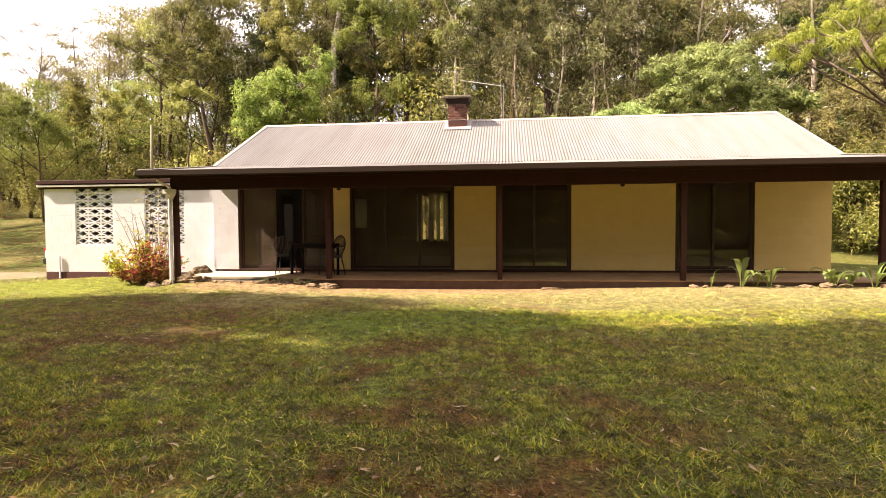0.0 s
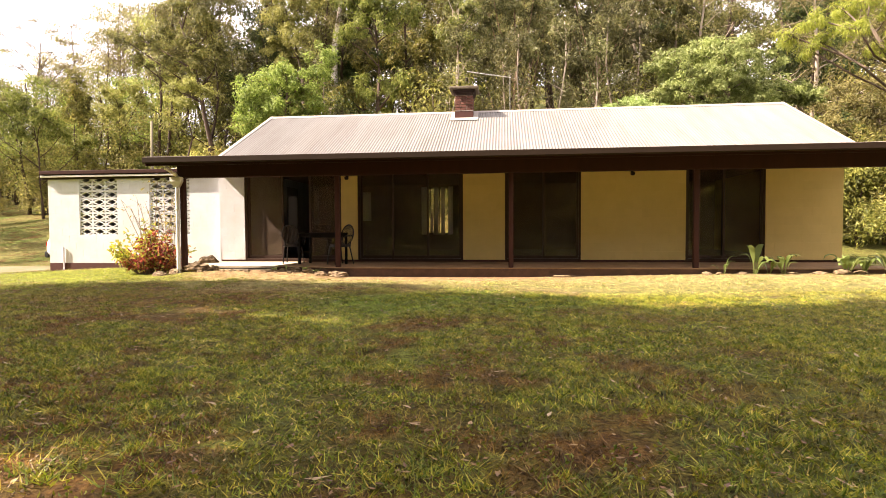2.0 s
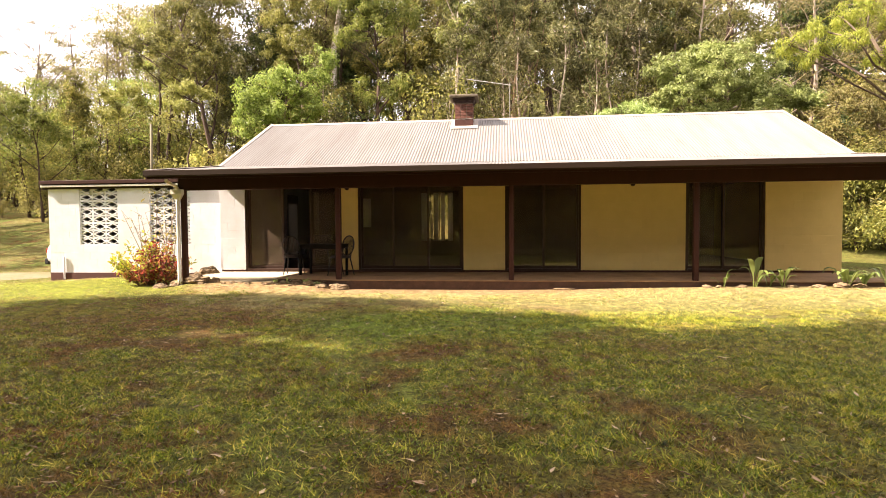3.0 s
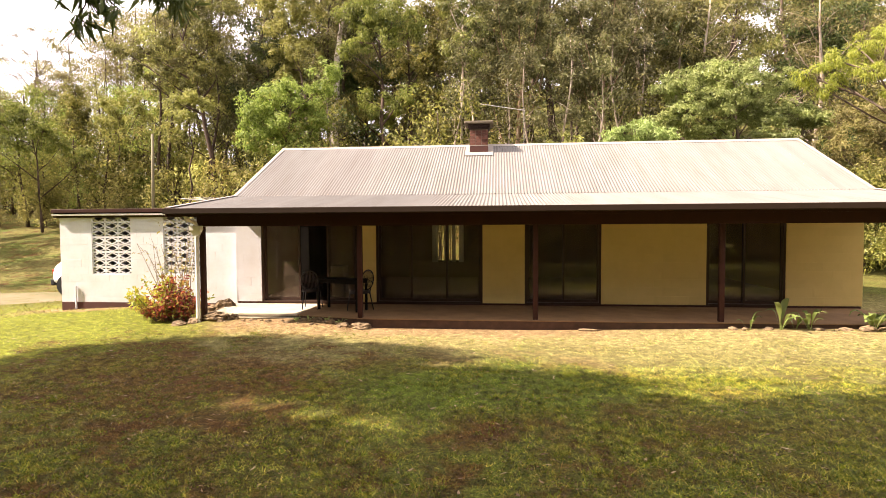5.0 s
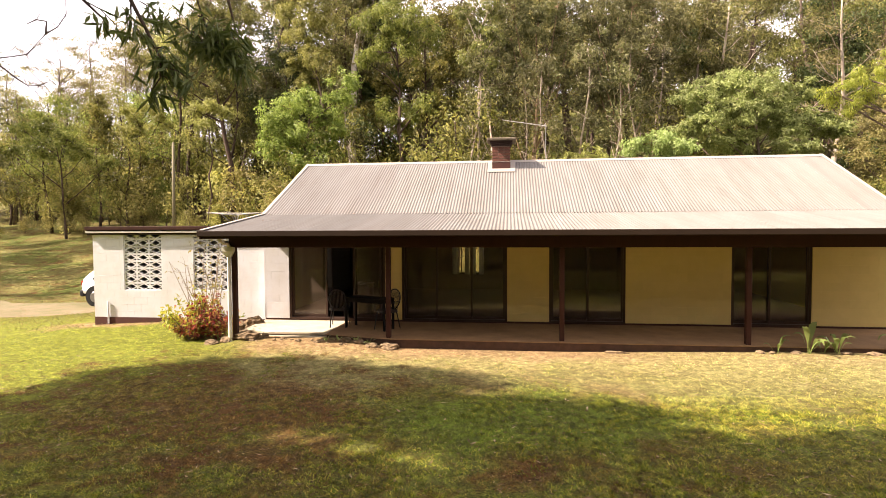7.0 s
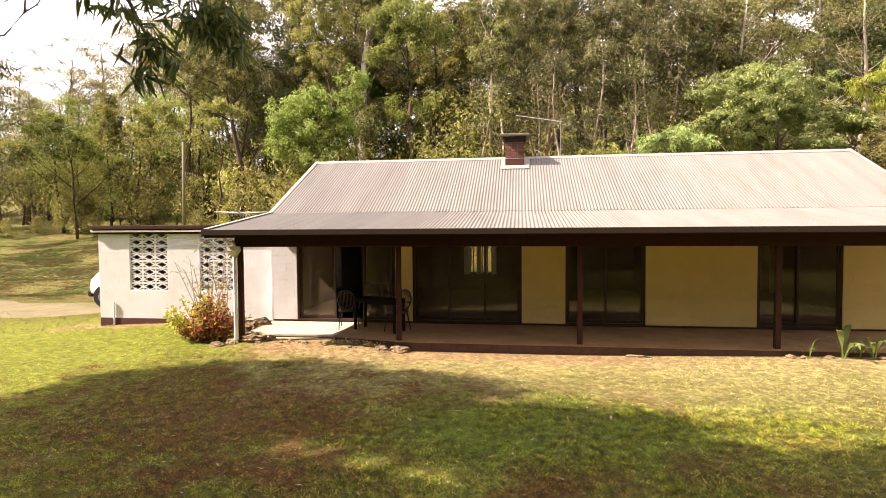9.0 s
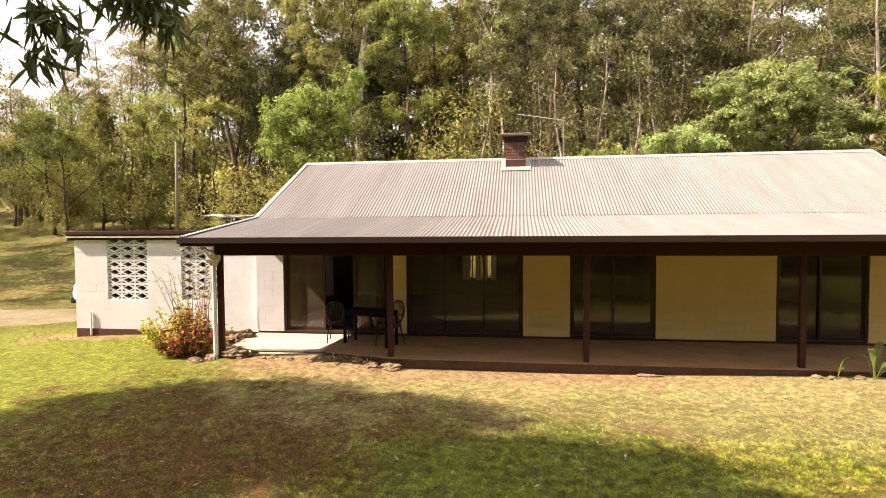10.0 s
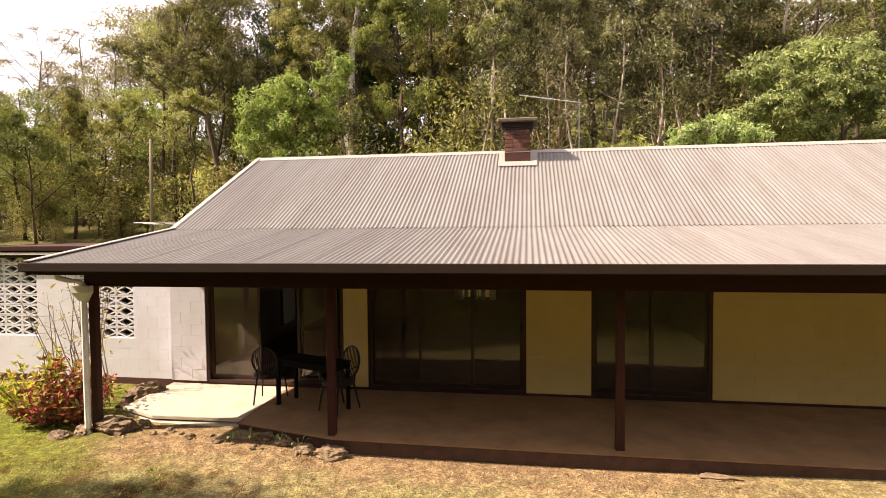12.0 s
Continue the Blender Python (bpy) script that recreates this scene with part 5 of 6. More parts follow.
lobed_tree(10.0, 24, 0.20, [(-0.7, -0.1, 9.6, 1.45), (0.5, -0.2, 10.5, 1.3), (1.3, -0.7, 9.4, 1.2), (-0.7, 0.7, 12.6, 1.45), (0.6, -0.9, 12.2, 1.25), (2.8, 0.0, 9.0, 1.0), (-1.0, 0.7, 7.5, 1.3)], GUM, PALEBARK, "gum with a straight pale trunk", dense=14, droop=1.0, fork=0.4, seed=13)
lobed_tree(15.6, 13.4, 0.13, [(-2.3, 0.5, 5.4, 0.8), (-1.4, 0.6, 6.3, 0.75), (-0.9, 0.0, 6.0, 0.9), (-0.5, -0.4, 4.9, 0.9), (-1.8, 0.2, 4.5, 0.85), (0.1, 0.3, 6.9, 0.8), (0.6, -0.1, 5.9, 1.0), (-2.1, 0.5, 3.6, 0.8), (-0.6, -0.2, 3.6, 0.9), (1.2, 0.5, 4.6, 0.95), (-1.2, 0.0, 2.4, 0.8), (0.4, 0.1, 2.4, 0.9)], DRYBROWN, BARK, "brownish olive bushy tree past the end of the house", leaf=(0.17, 0.05), per=60, dense=22, clump=0.30, fork=0.1, seed=14)
lobed_tree(-21.3, 27, 0.24, [(-6.8, -0.3, 12.5, 1.0), (-4.8, -0.6, 12.1, 1.0), (-3.6, 0.3, 12.9, 1.2), (-1.2, -0.8, 11.8, 1.15), (-5.8, 0.1, 10.9, 0.85), (-3.3, -0.2, 10.9, 1.0), (-0.8, -0.8, 10.0, 1.15), (0.5, 0.0, 11.2, 1.3), (0.2, -0.8, 13.4, 1.3), (-2.4, -0.1, 14.5, 1.2), (1.5, -0.8, 14.9, 1.4), (-0.7, -0.7, 15.4, 1.3)], GUM, DARKBARK, "leaning gum with long dark limbs", dense=12, fork=0.42, top=13.5, seed=15)
lobed_tree(-31.5, 26, 0.10, [(0.4, -0.3, 9.6, 0.6), (0.4, -0.6, 8.5, 0.8), (0.3, 0.3, 7.9, 0.9), (0.2, -0.8, 7.1, 0.8), (0.6, 0.1, 6.6, 0.8)], OLIVE, DARKBARK, "narrow dark pointed tree by the drive", dense=20, flat=1.1, fork=0.5, seed=16, group="young trees by the drive")
lobed_tree(-29.5, 28, 0.10, [(-0.4, -0.3, 8.8, 0.9), (1.5, -0.6, 8.8, 0.95), (-0.2, 0.3, 7.8, 0.95), (2.2, -0.8, 7.9, 0.8), (-1.2, 0.1, 7.6, 0.75)], YELLOWGUM, DARKBARK, "yellow-green young gum by the drive", dense=16, fork=0.5, seed=17, group="young trees by the drive")
lobed_tree(-22.2, 25, 0.10, [(-0.6, -0.3, 8.5, 0.65), (0.8, -0.6, 8.6, 0.8), (1.2, 0.3, 8.4, 0.7), (0.3, -0.8, 7.4, 0.75)], YELLOWGUM, DARKBARK, "yellow-green young gum by the drive", dense=18, flat=0.6, fork=0.55, seed=18, group="young trees by the drive")
lobed_tree(-32.5, 24, 0.09, [(-2.6, -0.5, 7.7, 0.9), (-2.1, 0.8, 8.3, 1.0), (1.0, -0.7, 6.9, 1.0), (1.4, 0.4, 6.1, 0.9), (-1.1, -0.7, 6.2, 1.0), (-3.6, -0.5, 6.3, 1.0), (2.8, 0.9, 5.5, 0.75)], LIME, DARKBARK, "light green young tree with a thin dark trunk", dense=15, fork=0.3, seed=19, group="young trees by the drive")
lobed_tree(-41.7, 33, 0.13, [(-2.0, -0.5, 14.9, 0.7), (-1.6, 0.8, 15.8, 0.7), (1.5, -0.7, 15.6, 0.7), (2.2, 0.4, 15.2, 0.8), (5.1, -0.7, 15.2, 0.8), (-1.6, -0.5, 13.4, 0.8), (-0.6, 0.9, 14.3, 0.8), (2.7, -0.5, 13.0, 0.8), (3.9, 0.3, 13.9, 0.8), (-0.9, -0.1, 12.0, 0.8), (1.3, 0.0, 11.5, 0.9), (4.0, -0.6, 11.7, 0.9), (5.6, 0.6, 13.4, 0.8)], DRYBROWN, BARK, "open gum with small flat tufts of leaves against the sky", leaf=(0.22, 0.06), per=12, dense=12, clump=0.42, flat=0.3, fork=0.3, seed=20, group="young trees by the drive")
put_tree(KINDS[0], -12.6, 29.0, 1.1, 10)
put_tree(THIN, -33.0, 30.0, 1.0)
put_tree(KINDS[3], -28.2, 34.0, 1.15, 60)
put_tree(KINDS[0], -25.5, 36.0, 1.15, 60)
put_tree(KINDS[1], -22.3, 32.0, 1.05, 170)
put_tree(KINDS[3], -30.0, 41.0, 1.2, 240)
put_tree(KINDS[0], -19.8, 34.5, 1.15, 300)
put_tree(KINDS[5], -17.5, 28.5, 1.1, 15)
put_tree(KINDS[0], -14.5, 31.5, 1.15, 95)
put_tree(KINDS[5], -10.5, 29.5, 1.15, 145)

SAPLING = make_tree(51, 9.5, 2.0, 0.35, 26, 44, (0.22, 0.07), GREYGUM, PALEBARK, 0.32, 0.06, rise=1.1, lean=0.06, limbs=9)
tagged(SAPLING, "thin pale-stemmed sapling with sparse leaves", "tree", "forest trees behind the house")
for x, y, k_, turn in ((-3.3, 20.4, 1.15, 0), (-2.5, 21.6, 1.2, 130), (-0.6, 19.6, 0.9, 60), (1.2, 18.8, 0.95, 200), (3.1, 19.8, 1.0, 300), (4.3, 19.2, 0.9, 20), (6.2, 20.4, 1.05, 170), (7.9, 21.5, 1.0, 250), (-10.6, 21.8, 0.9, 220)):
    put_tree(SAPLING, x, y, k_, turn)

# rows of forest
for y0, xa, xb, step in ((25.5, 13.5, 24, 4.0), (30, -26, 27, 3.8)):
    x = xa
    while x < xb:
        put_tree(rng.choice(KINDS if x > -7 else KINDS[:4]), x + rng.uniform(-1.3, 1.3), y0 + rng.uniform(-2, 2), rng.uniform(0.85, 1.1) * (1.0 if x > -19 else 0.8))
        x += step
for y0, xa, xb, step, kinds in ((35, -24, 31, 3.6, MIDS), (41, -25, 36, 3.8, MIDS), (48, -26, 42, 4.2, FARS), (56, -27, 48, 4.8, FARS), (66, -28, 56, 6.0, FARS)):
    x = xa
    while x < xb:
        if abs(x - 10.5 - 0.45 * (y0 - 15)) > 1.9:
            put_tree(rng.choice(kinds), x + rng.uniform(-1.5, 1.5), y0 + rng.uniform(-2.5, 2.5), rng.uniform(0.9, 1.2) * (1.0 if x > -22 else 0.7))
        x += step
for i in range(40):
    x = rng.uniform(-52, -20)
    put_tree(rng.choice([THIN, THIN, THINL, WISPY]), x, rng.uniform(26, 46), rng.uniform(0.95, 1.35) * (1.0 - 0.2 * min(1.0, max(0.0, (-28 - x) / 16))))
for x, y, s in ((-40, 44, 1.4), (-43.5, 46, 1.3), (-36.5, 42, 1.35), (-46, 42, 1.2), (-33, 40, 1.3), (-38, 46, 1.4)):
    put_tree(WISPY, x, y, s)
for i in range(16):
    put_tree(SHRUBD, rng.uniform(-56, -22), rng.uniform(35, 46), rng.uniform(1.1, 1.7))
for i in range(22):
    put_tree(rng.choice([SHRUB, SHRUBD, SHRUBD]), rng.uniform(-50, -14), rng.uniform(25.5, 34), rng.uniform(0.7, 1.25))
for i in range(18):
    put_tree(rng.choice([SHRUB, SHRUBD, SHRUBD]), rng.uniform(-14, 22), rng.uniform(20, 30), rng.uniform(0.9, 1.4))
for x, y, s in ((-5.2, 12.4, 0.62), (-3.4, 12.8, 0.66), (-7.2, 12.6, 0.6), (-9.0, 13.5, 0.66), (1.5, 12.2, 0.82), (3.2, 12.6, 0.8), (2.3, 12.0, 0.75), (-0.4, 12.8, 0.62), (5.0, 12.5, 0.9), (12.6, 12.4, 1.0), (13.8, 12.1, 1.15), (15.0, 12.3, 1.2), (16.2, 12.0, 1.2), (17.5, 12.3, 1.3), (18.8, 12.6, 1.3)):
    put_tree(SHRUBD if x < 0 else SHRUB if x < 6 else SHRUBF, x, y, s)

for x, y, k_ in ((-27.5, 25.5, 0.9), (-25.0, 26.5, 1.0), (-22.6, 27.5, 1.1), (-20.2, 26.0, 1.1), (-18.0, 25.0, 1.0), (-16.2, 24.0, 0.9), (-30.5, 27.0, 0.9), (-34.0, 26.0, 0.9), (-19.0, 29.0, 1.3), (-24.0, 30.0, 1.3)):
    put_tree(UNDER, x, y, k_)
for i in range(16):
    put_tree(UNDER, -44 + i * 1.75 + rng.uniform(-0.6, 0.6), rng.uniform(24.0, 26.5), rng.uniform(0.35, 0.6))
for i in range(38):
    put_tree(UNDER, -54 + i * 1.45 + rng.uniform(-0.8, 0.8), rng.uniform(31, 38), rng.uniform(0.7, 1.2))
# unseen trees added west of the slope to band its grass with shade
for x, y, s in ((-33.5, 8.5, 0.8), (-31.5, 12.2, 0.85), (-35.5, 15.0, 0.85), (-34.0, 18.2, 0.8), (-38.0, 21.5, 0.85)):
    put_tree(MIDS[1], x, y, s)

# feathery golden tree beyond the right end of the house
lobed_tree(10.9, 4.0, 0.14, [(-3.6, 0.1, 6.0, 0.3), (-2.9, 0.2, 6.4, 0.4), (-2.2, 0.3, 6.7, 0.45), (-1.5, 0.4, 6.9, 0.5), (-1.1, 0.2, 6.6, 0.5), (-2.7, 0.4, 5.9, 0.3), (-2.3, -0.5, 5.9, 0.4), (-1.4, 0.0, 5.8, 0.45), (-0.3, 0.4, 6.4, 0.6), (-3.1, 0.1, 5.6, 0.2), (0.3, 0.4, 6.0, 0.55), (-1.1, -0.4, 5.4, 0.35), (0.8, -0.2, 7.0, 0.6)], GOLD, BARK, "feathery yellow-green tree with drooping fronds", leaf=(0.15, 0.016), per=120, dense=34, clump=0.17, droop=2.2, flat=0.8, fork=0.6, top=6.2, seed=21, group="")
put_tree(KINDS[3], 16.5, 14.0, 0.75, 20)
BARET = make_tree(14, 13, 3.6, 0.35, 22, 60, (0.24, 0.06), RUSTY, PALEBARK, 0.4, 0.16, rise=0.5)
tagged(BARET, "half-bare tree with pale spreading branches", "tree", "forest trees behind the house")
put_tree(BARET, 15.2, 19.0, 1.0, 70)
put_tree(BARET, 12.0, 22.5, 1.05, 200)

# unseen shade trees west of the lawn, and the unseen wood across it
CROWN_Z = 13.0


def shade_tree(spots, seed, full=1.0):
    """A tall trunk whose limbs carry dense leaf masses; each spot is where a mass shades the lawn, and its radius."""
    rg = np.random.default_rng(seed)
    k_ = -1.0 / SUN.z
    ends = []
    for sx, sy, rad in spots:
        h = CROWN_Z + rg.uniform(-0.8, 0.8)
        ends.append((np.array([sx + SUN.x * -k_ * h, sy + SUN.y * -k_ * h, h]), rad))
    foot = np.mean([e for e, q in ends], 0)
    foot[2] = float(ground_z(foot[0], foot[1]))
    t = empty("tree", pose(*foot))
    bm = bmesh.new()
    tip = np.array([0.3, 0.1, CROWN_Z - 2.6])
    tube(bm, [np.array([0, 0, -0.3]), np.array([0.1, 0, 4.0]), np.array([0.0, 0.1, 7.5]), tip], [0.36, 0.27, 0.22, 0.17], 9)
    cen = []
    for e, rad in ends:
        e = e - foot
        tube(bm, [tip, (tip + e) / 2 + np.array([0, 0, -0.4]), e], [0.13, 0.08, 0.03], 5)
        n_ = int(620 * full * rad * rad)
        d = rg.normal(size=(n_, 3))
        d /= np.linalg.norm(d, axis=1, keepdims=True)
        wavy = 1 + 0.16 * np.sin(5 * d[:, 0] + 3 * d[:, 2] + e[0]) * np.cos(4 * d[:, 1] + e[1])
        cen.append(e + d * (rad * wavy * rg.uniform(0, 1, n_) ** 0.4)[:, None])
    part("trunk", bm, DARKBARK, t, smooth=True)
    v, f = leaf_arrays(rg, np.concatenate(cen), 0.42, 0.19, 0.2)
    mesh_object("crown", leaf_mesh("crown", v, f), GUM, t)
    tagged(t, "large dense gum shading the lawn", "tree", "shade trees by the lawn")


shade_tree([(-6.4, -2.75, 1.35), (-5.3, -2.25, 1.0), (-7.5, -3.05, 0.75), (-4.2, -3.2, 1.1), (-3.4, -2.65, 0.95), (-2.5, -2.95, 0.85), (-5.6, -4.3, 1.05), (-7.6, -4.3, 0.9), (-8.8, -5.0, 0.75), (-6.6, -4.1, 0.6), (-7.1, -5.1, 0.75), (-4.75, -4.95, 0.5), (-3.9, -4.4, 0.6)], 61)
shade_tree([(-2.7, -4.3, 0.8), (-1.8, -4.1, 0.65), (-0.6, -4.6, 1.2), (0.5, -5.3, 0.85), (-2.65, -5.0, 0.4), (-1.5, -5.1, 0.4), (-2.85, -6.2, 0.55), (-0.4, -5.9, 0.8), (1.7, -5.5, 0.75), (-3.6, -6.5, 0.5), (-1.4, -7.4, 1.45), (1.0, -7.2, 1.5), (-0.6, -8.9, 0.8), (-4.9, -5.5, 0.5), (-6.2, -5.4, 0.5), (-5.4, -6.0, 0.45), (-2.75, -8.5, 0.5), (-1.9, -8.7, 0.4), (-2.35, -8.75, 0.4)], 62)
shade_tree([(2.7, -5.3, 0.95), (4.4, -5.0, 1.1), (6.1, -4.9, 1.2), (8.4, -4.8, 1.4), (3.4, -6.4, 0.9)], 63, 0.9)
shade_tree([(6.6, -6.2, 1.1), (5.4, -7.2, 1.45), (8.2, -7.2, 1.5), (3.4, -8.0, 1.1)], 67, 0.8)
shade_tree([(-11.4, -5.7, 1.4), (-8.0, -6.0, 1.0), (-9.8, -7.2, 1.45), (-6.9, -7.6, 1.4), (-4.4, -6.6, 1.05), (-4.2, -8.4, 1.3), (-12.4, -7.4, 1.5), (-6.0, -9.0, 1.0), (-8.9, -8.7, 1.0), (-5.7, -6.4, 0.7), (-10.2, -5.6, 1.0)], 64)
shade_tree([(-11.5, -9.9, 1.6), (-8.6, -10.0, 1.55), (-5.6, -10.6, 1.5), (-3.1, -11.0, 1.2), (-10.5, -12.6, 1.6), (-7.0, -13.0, 1.6), (-3.6, -12.8, 1.6)], 65)
shade_tree([(0.2, -9.7, 1.5), (3.0, -9.4, 1.5), (5.8, -9.8, 1.55), (8.6, -9.9, 1.6), (-0.5, -12.5, 1.6), (2.6, -12.2, 1.6), (5.9, -12.6, 1.6)], 66)
# added rows out of view: they cut low skylight and fill door reflections
for i in range(20):
    put_tree(REARS[i % 2], -36 + i * 3.9, -20.5 - 3 * (i % 2) + rng.uniform(-0.8, 0.8), rng.uniform(0.85, 1.0))
for i in range(12):
    put_tree(REARS[i % 2], -34 + i * 6 + rng.uniform(-1, 1), -34 + rng.uniform(-5, 3), rng.uniform(0.8, 1.0))

REARSHRUB = make_tree(43, 3.4, 2.4, 0.04, 30, 14, (0.75, 0.38), OLIVE, DARKBARK, 0.55, 0.05, name="shrub", limbs=7, twigs=False)
tagged(REARSHRUB, "unseen leafy shrub closing the sky gap below the trees across the lawn", "shrub", "trees across the lawn")
# shrubs added to close the bright gap under those rows in the reflections
for i in range(30):
    put_tree(REARSHRUB, -38 + i * 2.6 + rng.uniform(-0.7, 0.7), -19.5 + rng.uniform(-1.5, 1.5), rng.uniform(0.9, 1.3))


# drooping branch over the lawn
def branch():
    r = np.random.default_rng(5)
    b = empty("overhanging_branch")
    bm = bmesh.new()
    cen = []
    root = (-8.6, -8.6, 6.2)
    stems = [
        [root, (-6.2, -8.2, 6.3), (-4.7, -7.8, 5.4), (-4.0, -7.6, 4.3), (-3.79, -7.55, 3.86), (-3.68, -7.55, 3.64), (-3.69, -7.55, 3.5), (-3.75, -7.55, 3.42)],
        [root, (-6.0, -7.8, 6.5), (-4.4, -7.2, 5.6), (-3.8, -7.0, 4.6), (-3.64, -7.0, 4.1), (-3.52, -7.0, 3.93), (-3.38, -7.0, 3.82)],
        [(-4.4, -7.2, 5.6), (-3.7, -7.0, 4.9), (-3.45, -6.95, 4.3), (-3.38, -6.95, 4.02)],
        [(-4.7, -7.8, 5.4), (-4.4, -7.6, 4.6), (-4.28, -7.58, 4.1), (-4.1, -7.55, 3.92)],
    ]
    for pts in stems:
        n = len(pts)
        tube(bm, [np.array(p) for p in pts], [0.05 * (1 - i / n) ** 2.4 + 0.003 for i in range(n)], 6)
    # side twigs with their fans of leaves: where a twig leaves its stem, and where it ends
    twigs = [
        ((-4.28, -7.58, 4.1), (-4.03, -7.55, 3.9)), ((-3.9, -7.57, 4.05), (-3.95, -7.5, 3.9)), ((-3.9, -7.55, 3.88), (-3.79, -7.6, 3.78)),
        ((-3.72, -7.55, 3.72), (-3.62, -7.55, 3.68)), ((-3.68, -7.55, 3.66), (-3.76, -7.5, 3.6)), ((-3.68, -7.55, 3.62), (-3.57, -7.55, 3.58)),
        ((-3.69, -7.55, 3.52), (-3.62, -7.52, 3.44)), ((-3.75, -7.55, 3.42), (-3.77, -7.55, 3.38)), ((-3.66, -7.55, 3.58), (-3.46, -7.5, 3.47)),
        ((-3.9, -7.0, 4.12), (-3.74, -7.0, 4.0)), ((-3.75, -7.0, 4.04), (-3.64, -7.0, 3.9)), ((-3.55, -7.0, 3.93), (-3.52, -7.0, 3.84)),
        ((-3.45, -7.0, 3.86), (-3.4, -7.0, 3.8)), ((-3.4, -7.0, 3.83), (-3.3, -7.0, 3.77)), ((-3.5, -6.95, 4.06), (-3.37, -7.0, 3.95)),
        ((-3.7, -7.0, 4.17), (-3.55, -7.0, 4.06)), ((-4.2, -7.05, 4.3), (-4.02, -7.0, 4.14)), ((-3.55, -7.0, 3.93), (-3.46, -7.05, 3.9)),
    ]
    for p, q in twigs:
        p, q = np.array(p), np.array(q)
        tube(bm, [p, (p + q) / 2 + np.array([0, 0, 0.03]), q], [0.007, 0.005, 0.003], 4)
        n = 21 if q[1] < -7.2 else 46
        cen.append(p + (q - p) * r.uniform(0.35, 1.05, (n, 1)) + r.normal(size=(n, 3)) * (0.028 if q[1] < -7.2 else 0.06))
    # bare dead twigs further up the limb
    for pts in (
        [(-6.2, -8.2, 6.3), (-5.95, -7.5, 4.6), (-5.29, -7.3, 3.79), (-5.04, -7.3, 3.81), (-4.86, -7.3, 3.97), (-4.75, -7.3, 4.02), (-4.67, -7.3, 4.12), (-4.67, -7.3, 4.24)],
        [(-5.95, -7.5, 4.6), (-5.5, -7.3, 3.95), (-5.29, -7.3, 3.73), (-5.16, -7.3, 3.63), (-5.05, -7.3, 3.56), (-4.94, -7.3, 3.55), (-4.85, -7.3, 3.58)],
        [(-4.86, -7.3, 3.97), (-4.85, -7.3, 4.07), (-4.94, -7.3, 4.09), (-5.03, -7.3, 4.06)],
    ):
        n = len(pts)
        tube(bm, [np.array(p) for p in pts], [0.007 * (1 - i / n) + 0.002 for i in range(n)], 5)
        for p in pts[2:-1]:
            p = np.array(p)
            for _ in range(3):
                q = p + r.normal(size=3) * 0.08
                tube(bm, [p, (p + q) / 2 + r.normal(size=3) * 0.015, q], [0.003, 0.002, 0.001], 4)
    part("stem", bm, DARKBARK, b)
    v, f = leaf_arrays(r, np.concatenate(cen), 0.175, 0.031, 1.1, 0.05)
    tagged(mesh_object("leaf_spray", leaf_mesh("leaf_spray", v, f), HANGING, b), kind="stuff")
    tagged(b, "drooping dark branch of narrow leaves overhead", "branch")


branch()


